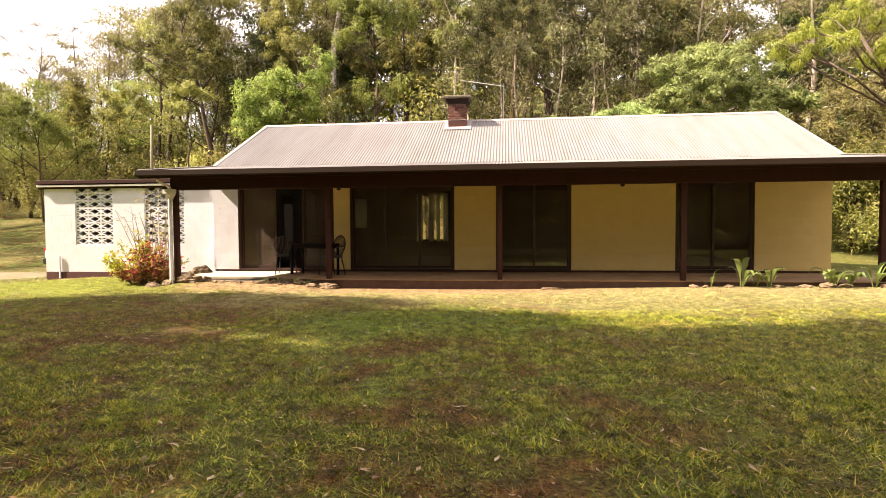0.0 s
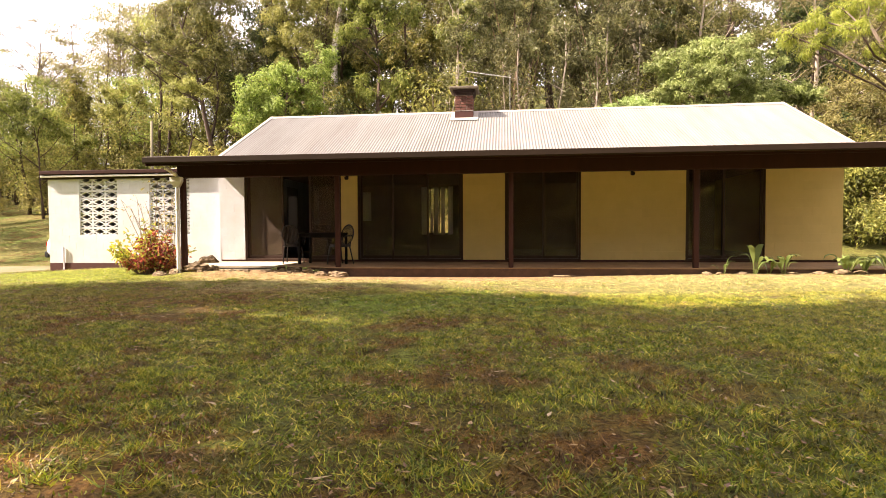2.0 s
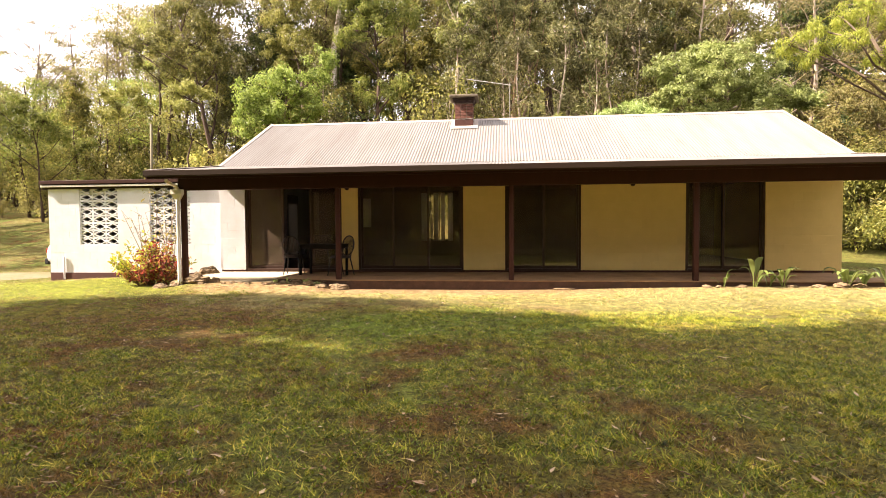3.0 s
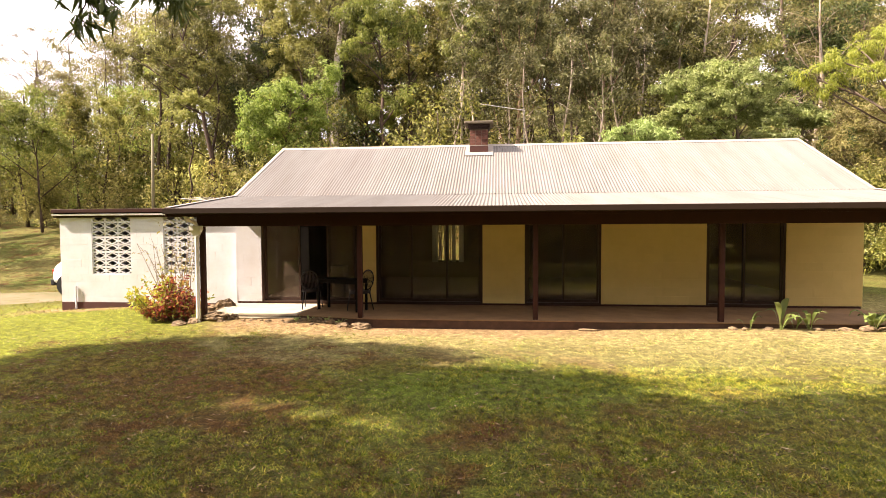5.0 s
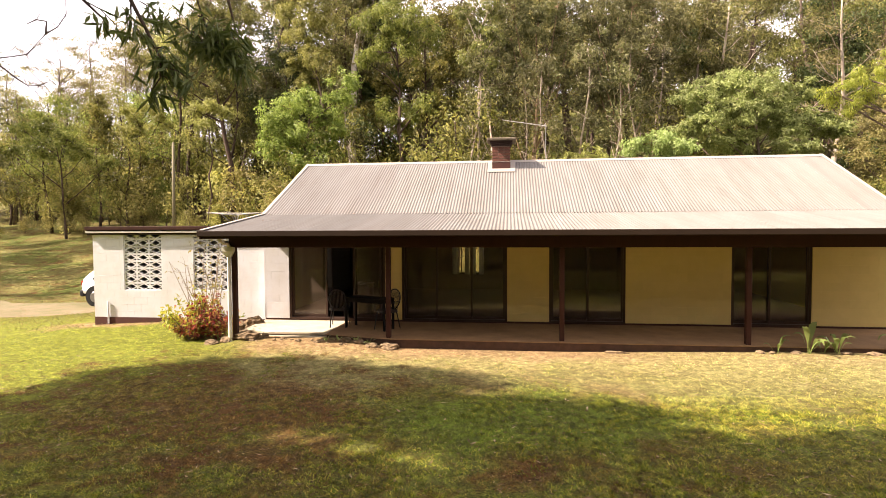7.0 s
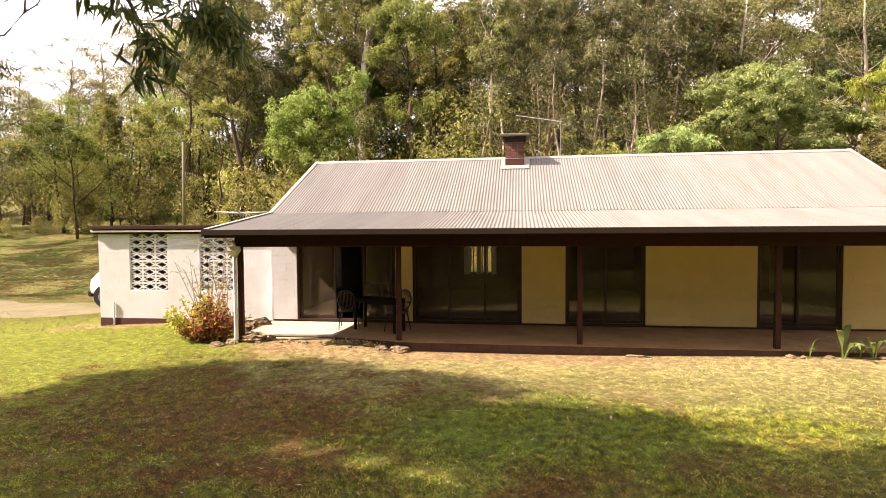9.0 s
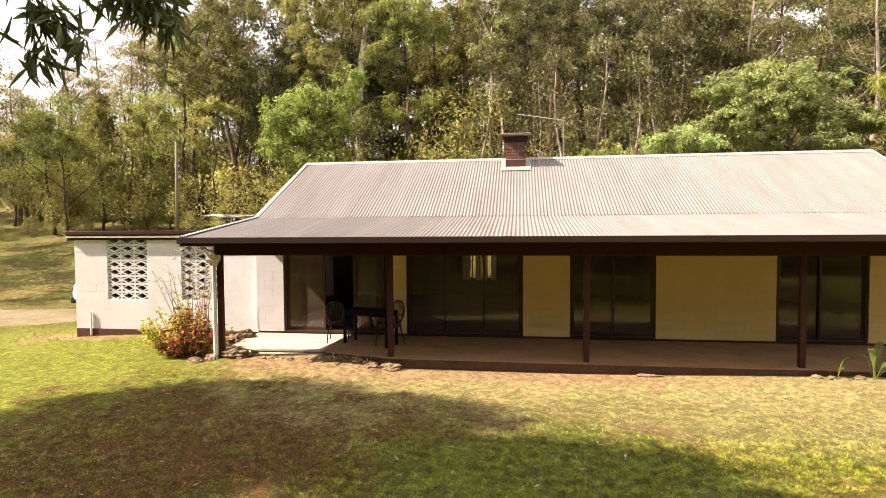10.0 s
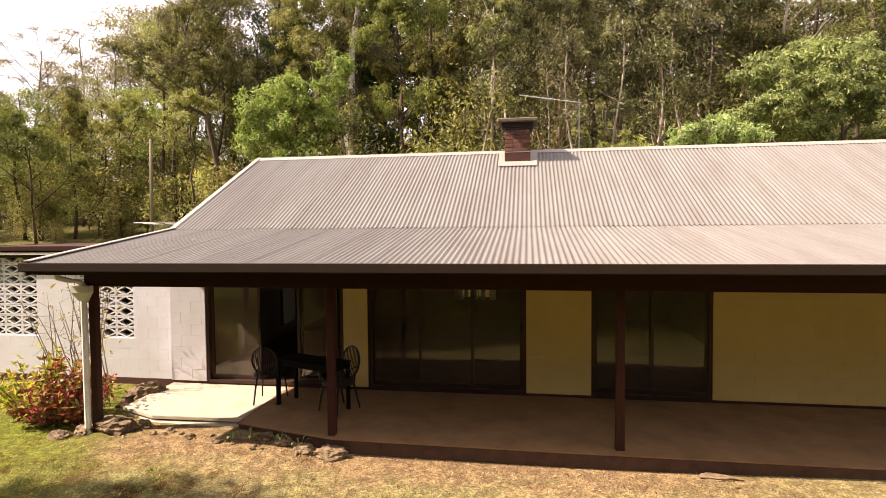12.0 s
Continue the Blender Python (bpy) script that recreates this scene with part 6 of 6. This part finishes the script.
# ---- garden plants ----
def croton():
    r = np.random.default_rng(8)
    b = empty("croton_bush")
    bm = bmesh.new()
    low, top = [], []
    z0 = float(ground_z(-8.1, 0.5))
    for i in range(64):
        a, rad = r.uniform(0, 6.28), 0.8 * math.sqrt(r.uniform(0, 1))
        x, y = -8.2 + rad * 1.2 * math.cos(a), 0.42 + rad * 0.7 * math.sin(a)
        h = (1.05 - 0.5 * (rad / 0.8) ** 2) * r.uniform(0.6, 1.15)
        p = np.array([-8.2 + 0.35 * rad * math.cos(a), 0.42 + 0.35 * rad * math.sin(a), z0])
        e = np.array([x, y, z0 + h])
        tube(bm, [p, (p + e) / 2 + r.normal(size=3) * 0.04, e], [0.012, 0.009, 0.005], 4)
        for u in np.linspace(0.3, 1, 11):
            q = p + (e - p) * u
            for _ in range(4):
                (top if (u > 0.6 and x < -8.3 + r.normal() * 0.4 and h > 0.4) else low).append(q + r.normal(size=3) * 0.05)
    part("stem", bm, BARK, b)
    v, f = leaf_arrays(r, np.array(low), 0.115, 0.05, 0.1)
    mesh_object("leaf_mass", leaf_mesh("leaf_mass", v, f), CROTON, b, "red and green blotched leaves")
    v, f = leaf_arrays(r, np.array(top), 0.12, 0.05, -0.2)
    mesh_object("new_leaves", leaf_mesh("new_leaves", v, f), CROTONTOP, b, "yellow-green young leaves")
    tagged(b, "bushy red and green croton beside the shed wall", "bush")
    # taller bare-stemmed shrub behind it
    s = empty("leggy_shrub")
    bm = bmesh.new()
    tips = []
    for i in range(18):
        p = np.array([-8.4 + r.normal() * 0.2, 1.1 + r.normal() * 0.12, z0])
        e = p + np.array([r.uniform(-0.8, 0.45), r.uniform(-0.2, 0.3), r.uniform(1.3, 2.25)])
        if i > 13:
            p[1] += 0.5
            e = p + np.array([r.uniform(-0.1, 0.55), r.uniform(-0.1, 0.15), r.uniform(1.7, 2.4)])
        m_ = (p + e) / 2 + r.normal(size=3) * 0.08
        tube(bm, [p, m_, e], [0.014, 0.010, 0.004], 5)
        for u in (0.55, 0.7, 0.85, 1.0):
            q = p + (e - p) * u
            q2 = q + r.normal(size=3) * np.array([0.16, 0.12, 0.1])
            tube(bm, [q, q2], [0.004, 0.002], 4)
            for _ in range(2 if i > 13 else 5 if e[0] > -8.75 else 1):
                tips.append(q2 + r.normal(size=3) * 0.05)
    part("stem", bm, PALEBARK, s)
    v, f = leaf_arrays(r, np.array(tips), 0.085, 0.034, 0.2)
    tagged(mesh_object("leaf_mass", leaf_mesh("leaf_mass", v, f), YELLOWLEAF, s), kind="stuff")
    tagged(s, "leggy thin-stemmed shrub with sparse yellow leaves", "shrub")


croton()


def lily(x, y, n, size, seed):
    """Clump of broad strap leaves, each a bent blade with a fold down the middle."""
    r = np.random.default_rng(seed)
    z0 = float(ground_z(x, y))
    c = empty("lily_clump", pose(x, y, z0))
    for i in range(n):
        a = i * 2.4 + r.uniform(-0.8, 0.8)
        L, w = 0.85 * size * r.uniform(0.55, 1.3), size * r.uniform(0.06, 0.13)
        bm = bmesh.new()
        prev = None
        out, up = 0.0, 0.0
        el = r.uniform(1.05, 1.5)
        for s in range(9):
            t = s / 8
            half = w * (0.13 if t < 0.35 else math.sin(math.pi * min(1, (t - 0.3) / 0.72)) ** 0.8 * 0.85 + 0.01)
            d = Vector((math.cos(a), math.sin(a), 0))
            n_ = Vector((-math.sin(a), math.cos(a), 0))
            p = d * (0.03 + out) + Vector((0, 0, up))
            row = [bm.verts.new(p + n_ * half + Vector((0, 0, half * 0.35))), bm.verts.new(p), bm.verts.new(p - n_ * half + Vector((0, 0, half * 0.35)))]
            if prev:
                bm.faces.new((prev[0], prev[1], row[1], row[0])), bm.faces.new((prev[1], prev[2], row[2], row[1]))
            prev = row
            out += L / 8 * math.cos(el)
            up += L / 8 * math.sin(el)
            el -= r.uniform(0.01, 0.12) if s < 4 else r.uniform(0.28, 0.75)
        part("leaf", bm, LILY, c, smooth=True)
    return tagged(c, "clump of broad glossy green strap leaves by the slab", "plant", "lily clumps by the verandah")


for x, y, n, s, sd in ((4.05, -0.26, 4, 0.45, 1), (4.62, -0.28, 6, 0.72, 2), (4.9, -0.24, 4, 0.35, 7), (5.15, -0.26, 8, 0.55, 3), (6.28, -0.28, 11, 0.58, 9), (6.55, -0.3, 10, 0.5, 4), (6.98, -0.3, 6, 0.58, 8), (7.65, -0.25, 10, 0.75, 5), (8.3, -0.1, 8, 0.9, 6)):
    lily(x, y, n, s, sd)
for i, x in enumerate((-5.0, -4.75, -4.35, -4.05)):
    lily(x, -0.14, 6, 0.22, 20 + i)

# ---- pole, clothes hoist, car ----
pz = float(ground_z(-24.3, 24.2))
tagged(part("timber_pole", tube(bmesh.new(), [(-24.35, 24.2, pz - 0.4), (-24.3, 24.2, 5.2), (-24.25, 24.2, 8.35)], [0.115, 0.10, 0.085], 10), TIMBERPOLE, smooth=True), "weathered grey timber power pole by the trees", "pole")
h = empty("clothes_hoist", pose(-10.5, 6.5, float(ground_z(-10.5, 6.5))))
part("post", tube(bmesh.new(), [(0, 0, -0.1), (0, 0, 2.75)], 0.03, 8), GALV, h)
part("winder_box", boxed(-0.06, 0.06, -0.05, 0.05, 1.2, 1.36, 0.01), GALV, h)
for i in range(4):
    a = 0.25 + i * math.pi / 2
    tip = (0.95 * math.cos(a), 0.95 * math.sin(a), 3.1)
    part("arm", tube(bmesh.new(), [(0, 0, 3.02), tip], 0.018, 6), GALV, h)
    part("strut", tube(bmesh.new(), [(0, 0, 2.6), (0.45 * math.cos(a), 0.45 * math.sin(a), 3.04)], 0.012, 6), GALV, h)
    b = a + math.pi / 2
    for s_ in (0.5, 0.75, 1.0):
        z = 3.02 + 0.08 * s_
        part("line", tube(bmesh.new(), [(0.95 * s_ * math.cos(a), 0.95 * s_ * math.sin(a), z), (0.95 * s_ * math.cos(b), 0.95 * s_ * math.sin(b), z)], 0.005, 4), PIPE, h)
part("head", tube(bmesh.new(), [(0, 0, 2.74), (0, 0, 3.06)], 0.022, 8), GALV, h)
tagged(h, "galvanised rotary clothes hoist wound up behind the shed", "clothes hoist")


def car(m):
    """Small white hatchback, its tail towards -x; origin on the ground under its middle."""
    c = empty("car", m)
    side = [(-2.1, 0.45), (-2.15, 0.75), (-2.1, 0.98), (-1.9, 1.18), (-1.6, 1.38), (-1.3, 1.44), (0.1, 1.43), (0.8, 1.05), (1.9, 0.9), (2.12, 0.8), (2.12, 0.45)]
    body = prism(bmesh.new(), side, "y", -0.86, 0.86)
    bmesh.ops.bevel(body, geom=list(body.edges), offset=0.05, segments=2, affect="EDGES")
    part("body", body, CARPAINT, c, smooth=True)
    part("rear_bumper", boxed(-2.24, -2.05, -0.84, 0.84, 0.36, 0.60, 0.04), RUBBER, c, "dark plastic bumper")
    part("rear_window", prism(bmesh.new(), [(-2.07, 1.03), (-1.92, 1.18), (-1.66, 1.355), (-1.64, 1.33), (-1.86, 1.12)], "y", -0.68, 0.68), CARGLASS, c)
    for s in (-1, 1):
        y0, y1 = (0.855, 0.872) if s > 0 else (-0.872, -0.855)
        for pts in ([(-1.7, 1.02), (-1.45, 1.30), (-0.95, 1.33), (-0.95, 1.02)], [(-0.88, 1.02), (-0.88, 1.33), (-0.05, 1.32), (0.4, 1.02)]):
            part("side_window", prism(bmesh.new(), pts, "y", y0, y1), CARGLASS, c)
        part("tail_lamp", boxed(-2.14, -2.04, s * 0.80 - 0.05, s * 0.80 + 0.05, 0.80, 0.96, 0.01), REDLAMP, c)
        for x in (-1.55, 1.25):
            arch = bmesh.new()
            bmesh.ops.create_cone(arch, cap_ends=True, segments=24, radius1=0.42, radius2=0.42, depth=0.04, matrix=pose(x, s * 0.85, 0.37, 90))
            part("wheel_arch", arch, RUBBER, c)
            w = bmesh.new()
            bmesh.ops.create_cone(w, cap_ends=True, segments=24, radius1=0.35, radius2=0.35, depth=0.22, matrix=pose(x, s * 0.80, 0.35, 90))
            bmesh.ops.bevel(w, geom=[e for e in w.edges if abs(e.verts[0].co.y - e.verts[1].co.y) < 1e-4], offset=0.03, segments=2, affect="EDGES")
            wh = part("wheel", w, RUBBER, c)
            rim = bmesh.new()
            bmesh.ops.create_cone(rim, cap_ends=True, segments=20, radius1=0.22, radius2=0.19, depth=0.03, matrix=pose(x, s * 0.915, 0.35, 90 * -s if s > 0 else 90))
            part("rim", rim, GALV, wh)
    tagged(c, "white compact hatchback car parked behind the shed", "car")


car(pose(-15.1, 8.35, float(ground_z(-16.0, 8.0)), 0, 0, 3))


# ---- lawn cover ----
def scatter(r, n, box_, keep=None):
    x, y = r.uniform(box_[0], box_[1], n), r.uniform(box_[2], box_[3], n)
    if keep is not None:
        k_ = keep(x, y)
        x, y = x[k_], y[k_]
    return x, y


def off_house(x, y):
    return ~(((x > -7.3) & (y > -0.25)) | ((x > -12.9) & (y > 2.2)))


def blades(name, r, x, y, hgt, wid, mat, label, cat):
    n = len(x)
    z = ground_z(x, y)
    a = r.uniform(0, 6.28, n)
    h = hgt * r.uniform(0.5, 1.3, n)
    w = wid * r.uniform(0.7, 1.3, n)
    la, lb = r.normal(size=n) * 1.25 * h, r.normal(size=n) * 1.25 * h
    p0 = np.stack([x + np.cos(a) * w, y + np.sin(a) * w, z - 0.004], 1)
    p1 = np.stack([x - np.cos(a) * w, y - np.sin(a) * w, z - 0.004], 1)
    p2 = np.stack([x + la, y + lb, z + h], 1)
    me = bpy.data.meshes.new(name)
    me.from_pydata(np.stack([p0, p1, p2], 1).reshape(-1, 3).tolist(), [], np.arange(3 * n).reshape(-1, 3).tolist())
    return tagged(mesh_object(name, me, mat), label, cat, kind="stuff")


r = np.random.default_rng(77)
patchy = np.vectorize(lambda a, b: noise.noise(Vector((a * 0.9, b * 0.9, 3.1))) + 0.5 * noise.noise(Vector((a * 2.7, b * 2.7, 9.0))))
x1, y1 = scatter(r, 280000, (-7.5, 6.5, -9.6, -3.0))
x2, y2 = scatter(r, 135000, (-14, 10, -5, 2.6), off_house)
x, y = np.concatenate([x1, x2]), np.concatenate([y1, y2])
keep = patchy(x, y) + 0.8 * patchy(x * 2.9 + 5, y * 2.9) > -0.30 + 0.15 * r.normal(size=len(x))
keep &= ~((x > -6.7) & (y > -1.0 + 0.5 * patchy(x * 0.7, y)) & (r.uniform(0, 1, len(x)) < 0.84 - 0.5 * (x > 1.5)))
x, y = x[keep], y[keep]
blades("grass", r, x, y, 0.027, 0.0038, BLADE, "short patchy lawn grass", "grass")
x, y = scatter(r, 9000, (-7, 6, -9.6, -3.4))
keep = patchy(x + 7, y) > 0.0 + 0.5 * ((x > 1.6) & (y > -5.8)) + 0.45 * ((((x + 5.8) / 3.3) ** 2 + ((y + 4.6) / 2.4) ** 2) < 1)
x, y = np.repeat(x[keep], 20), np.repeat(y[keep], 20)
wide = np.repeat(r.uniform(0.015, 0.05, len(x) // 20), 20)
x, y = x + r.normal(size=len(x)) * wide, y + r.normal(size=len(y)) * wide
blades("grass_tufts", r, x, y, 0.036, 0.0045, TUFT, "small tufts of greener lawn grass", "grass")
x, y = scatter(r, 8000, (-8, 7.5, -9.6, -0.8))
keep = (patchy(x + 40, y) > -0.12) & ((y < -3.6) | (x < -5) | (r.uniform(0, 1, len(x)) < 0.12)) & ((x < 1.5) | (y < -6) | (r.uniform(0, 1, len(x)) < 0.3))
x, y = x[keep], y[keep]
x, y = np.repeat(x, 9) + r.normal(size=9 * len(x)) * 0.035, np.repeat(y, 9) + r.normal(size=9 * len(y)) * 0.035
v, f = leaf_arrays(r, np.stack([x, y, ground_z(x, y) + 0.014], 1), 0.027, 0.014, -0.25)
tagged(mesh_object("lawn_weeds", leaf_mesh("lawn_weeds", v, f), WEED), "small broad-leaved weeds in the lawn", "weeds", kind="stuff")
x, y = scatter(r, 1500, (-10, 9, -9.8, 0.2), off_house)
v, f = leaf_arrays(r, np.stack([x, y, ground_z(x, y) + 0.02], 1), 0.10, 0.028, 0.0, 0.08)
v[:, 2] = ground_z(v[:, 0], v[:, 1]) + 0.008 + 0.25 * np.abs(v[:, 2] - ground_z(v[:, 0], v[:, 1]))
tagged(mesh_object("fallen_leaves", leaf_mesh("fallen_leaves", v, f), DRYLEAF), "dry brown gum leaves lying on the lawn", "leaves", kind="stuff")
x, y = scatter(r, 15000, (-8, 6.5, -9.6, -2.6))
keep = patchy(x - 13, y + 5) > -0.15 + 0.3 * ((y > -4) & (x > -2))
x, y = x[keep], y[keep]
v, f = leaf_arrays(r, np.stack([x, y, ground_z(x, y) + 0.02], 1), 0.042, 0.015, 0.0, 0.1)
v[:, 2] = ground_z(v[:, 0], v[:, 1]) + 0.016 + 0.3 * np.abs(v[:, 2] - ground_z(v[:, 0], v[:, 1]))
tagged(mesh_object("lawn_litter", leaf_mesh("lawn_litter", v, f), LITTER), "small reddish-brown leaf litter in the grass", "leaves", kind="stuff")
x, y = scatter(r, 420, (-6.8, 7.2, -0.75, -0.16))
v, f = leaf_arrays(r, np.stack([x, y, ground_z(x, y) + 0.012], 1), 0.075, 0.024, 0.0, 0.08)
v[:, 2] = ground_z(v[:, 0], v[:, 1]) + 0.006 + 0.2 * np.abs(v[:, 2] - ground_z(v[:, 0], v[:, 1]))
tagged(mesh_object("edge_litter", leaf_mesh("edge_litter", v, f), DRYLEAF), "dry leaf litter along the slab edge", "leaves", kind="stuff")
x = np.concatenate([r.uniform(-7.2, 7.6, 46), r.uniform(4.6, 7.6, 34), r.uniform(-6.9, -6.1, 14)])
y = np.concatenate([BREAK_Y - np.abs(r.normal(size=80)) * 0.22 - 0.03, r.normal(size=14) * 0.12 + 0.9])
z = EAVE_Z + (y - EAVE_Y) * (BREAK_Z - EAVE_Z) / (BREAK_Y - EAVE_Y) + 0.035
v, f = leaf_arrays(r, np.stack([x, y, z], 1), 0.085, 0.026, 0.0, 0.06)
deck = EAVE_Z + (v[:, 1] - EAVE_Y) * (BREAK_Z - EAVE_Z) / (BREAK_Y - EAVE_Y) + 0.025
v[:, 2] = deck + 0.2 * np.abs(v[:, 2] - deck)
tagged(mesh_object("roof_litter", leaf_mesh("roof_litter", v, f), DRYLEAF), "dry leaves and twigs lying on the iron roof", "leaves", kind="stuff")
x, y = scatter(r, 46000, (-40, -9, 2.0, 27), lambda a, b: ~((a > -12.9) & (b > 2.7)) & (np.abs(b - 6.9 + 0.0125 * (a + 17)) > 0.7 + 0.9 * np.sin(3.1 * a) * np.sin(2.3 * b + a)))
blades("slope_grass", r, x, y, 0.05, 0.012, SLOPEBLADE, "longer grass on the slope by the drive", "grass")

# ---- block courses ----
BLOCKS = {}


def block_mesh(length, mat):
    key = (round(length, 3), mat.name)
    if key not in BLOCKS:
        me = bpy.data.meshes.new("block")
        c, L, h = 0.0016, length - 0.0012, 0.198
        v = [(0, 0.012, 0), (L, 0.012, 0), (L, 0.012, h), (0, 0.012, h), (0, c, 0), (L, c, 0), (L, c, h), (0, c, h), (c, 0, c), (L - c, 0, c), (L - c, 0, h - c), (c, 0, h - c)]
        fs = [(8, 9, 10, 11)] + [(a, (a + 1) % 4, (a + 1) % 4 + 4, a + 4) for a in range(4)] + [(a + 4, (a + 1) % 4 + 4, (a + 1) % 4 + 8, a + 8) for a in range(4)]
        me.from_pydata(v, [], fs)
        me.materials.append(mat)
        BLOCKS[key] = me
    return BLOCKS[key]


def lay_blocks(parent, x0, x1, z0, z1, y, mat, holes=(), seed=1):
    rr = random.Random(seed)
    z, row = z0, 0
    while z < z1 - 0.05:
        spans = [(x0, x1)]
        for a, b, c, d in holes:
            if c < z + 0.1 < d:
                spans = [q for s0, s1 in spans for q in ((s0, min(s1, a)), (max(s0, b), s1)) if q[1] - q[0] > 0.03]
        for s0, s1 in spans:
            x = s0
            nxt = x0 + (0.4 if row % 2 == 0 else 0.2)
            while nxt <= x + 0.02:
                nxt += 0.4
            while x < s1 - 0.02:
                e = min(nxt, s1)
                if s1 - e < 0.06:
                    e = s1
                o = new("block", block_mesh(e - x, mat))
                o.parent = parent
                o.location = (x + 0.001, y + rr.uniform(-0.0006, 0.0006), z + 0.001)
                x = e
                nxt += 0.4
        z += 0.2
        row += 1


for i, (x0, x1, mat) in enumerate(PIERS):
    lay_blocks(wall_front, x0, x1, 0.05, 2.4, YF, mat, seed=i)
lay_blocks(shed, SX0, SX1, -0.12, 2.2, SY, WHITE, [(a, b, SBOT - 0.05, 2.4) for a, b in SCREENS], seed=9)


def breeze_mesh(w, h, d):
    """Open screen block in one piece: a border and a diamond that touches it, with five holes."""
    bm = bmesh.new()
    t, g = 0.022, 0.030
    cx, cz = w / 2, h / 2
    loops = [[(0, 0), (w, 0), (w, h), (0, h)]]
    rx, rz = cx - t - g * 0.9, cz - t - 0.004
    loops.append([(cx - rx, cz), (cx, cz + rz), (cx + rx, cz), (cx, cz - rz)])
    for sx in (-1, 1):
        for sz in (-1, 1):
            o = (cx + sx * (cx - t), cz + sz * (cz - t))
            loops.append([o, (o[0], cz + sz * 0.022), (cx + sx * 0.04, o[1])])
    edges = []
    for lp in loops:
        vs = [bm.verts.new((x, 0, z)) for x, z in lp]
        edges += [bm.edges.new((vs[i], vs[(i + 1) % len(vs)])) for i in range(len(vs))]
    bmesh.ops.triangle_fill(bm, edges=edges, use_beauty=True)
    g2 = bmesh.ops.extrude_face_region(bm, geom=list(bm.faces))
    bmesh.ops.translate(bm, vec=(0, d, 0), verts=[v for v in g2["geom"] if isinstance(v, bmesh.types.BMVert)])
    me = bpy.data.meshes.new("breeze_block")
    bmesh.ops.recalc_face_normals(bm, faces=bm.faces)
    bm.to_mesh(me), bm.free()
    me.materials.append(WHITE)
    return me


for a, b in SCREENS:
    w, hh = (b - a) / 3, 0.2
    me = breeze_mesh(w - 0.004, hh - 0.004, 0.09)
    for i in range(3):
        for j in range(8):
            o = new("breeze_block", me)
            o.parent = shed
            o.location = (a + i * w + 0.002, SY + 0.02, SBOT + j * hh + 0.002)
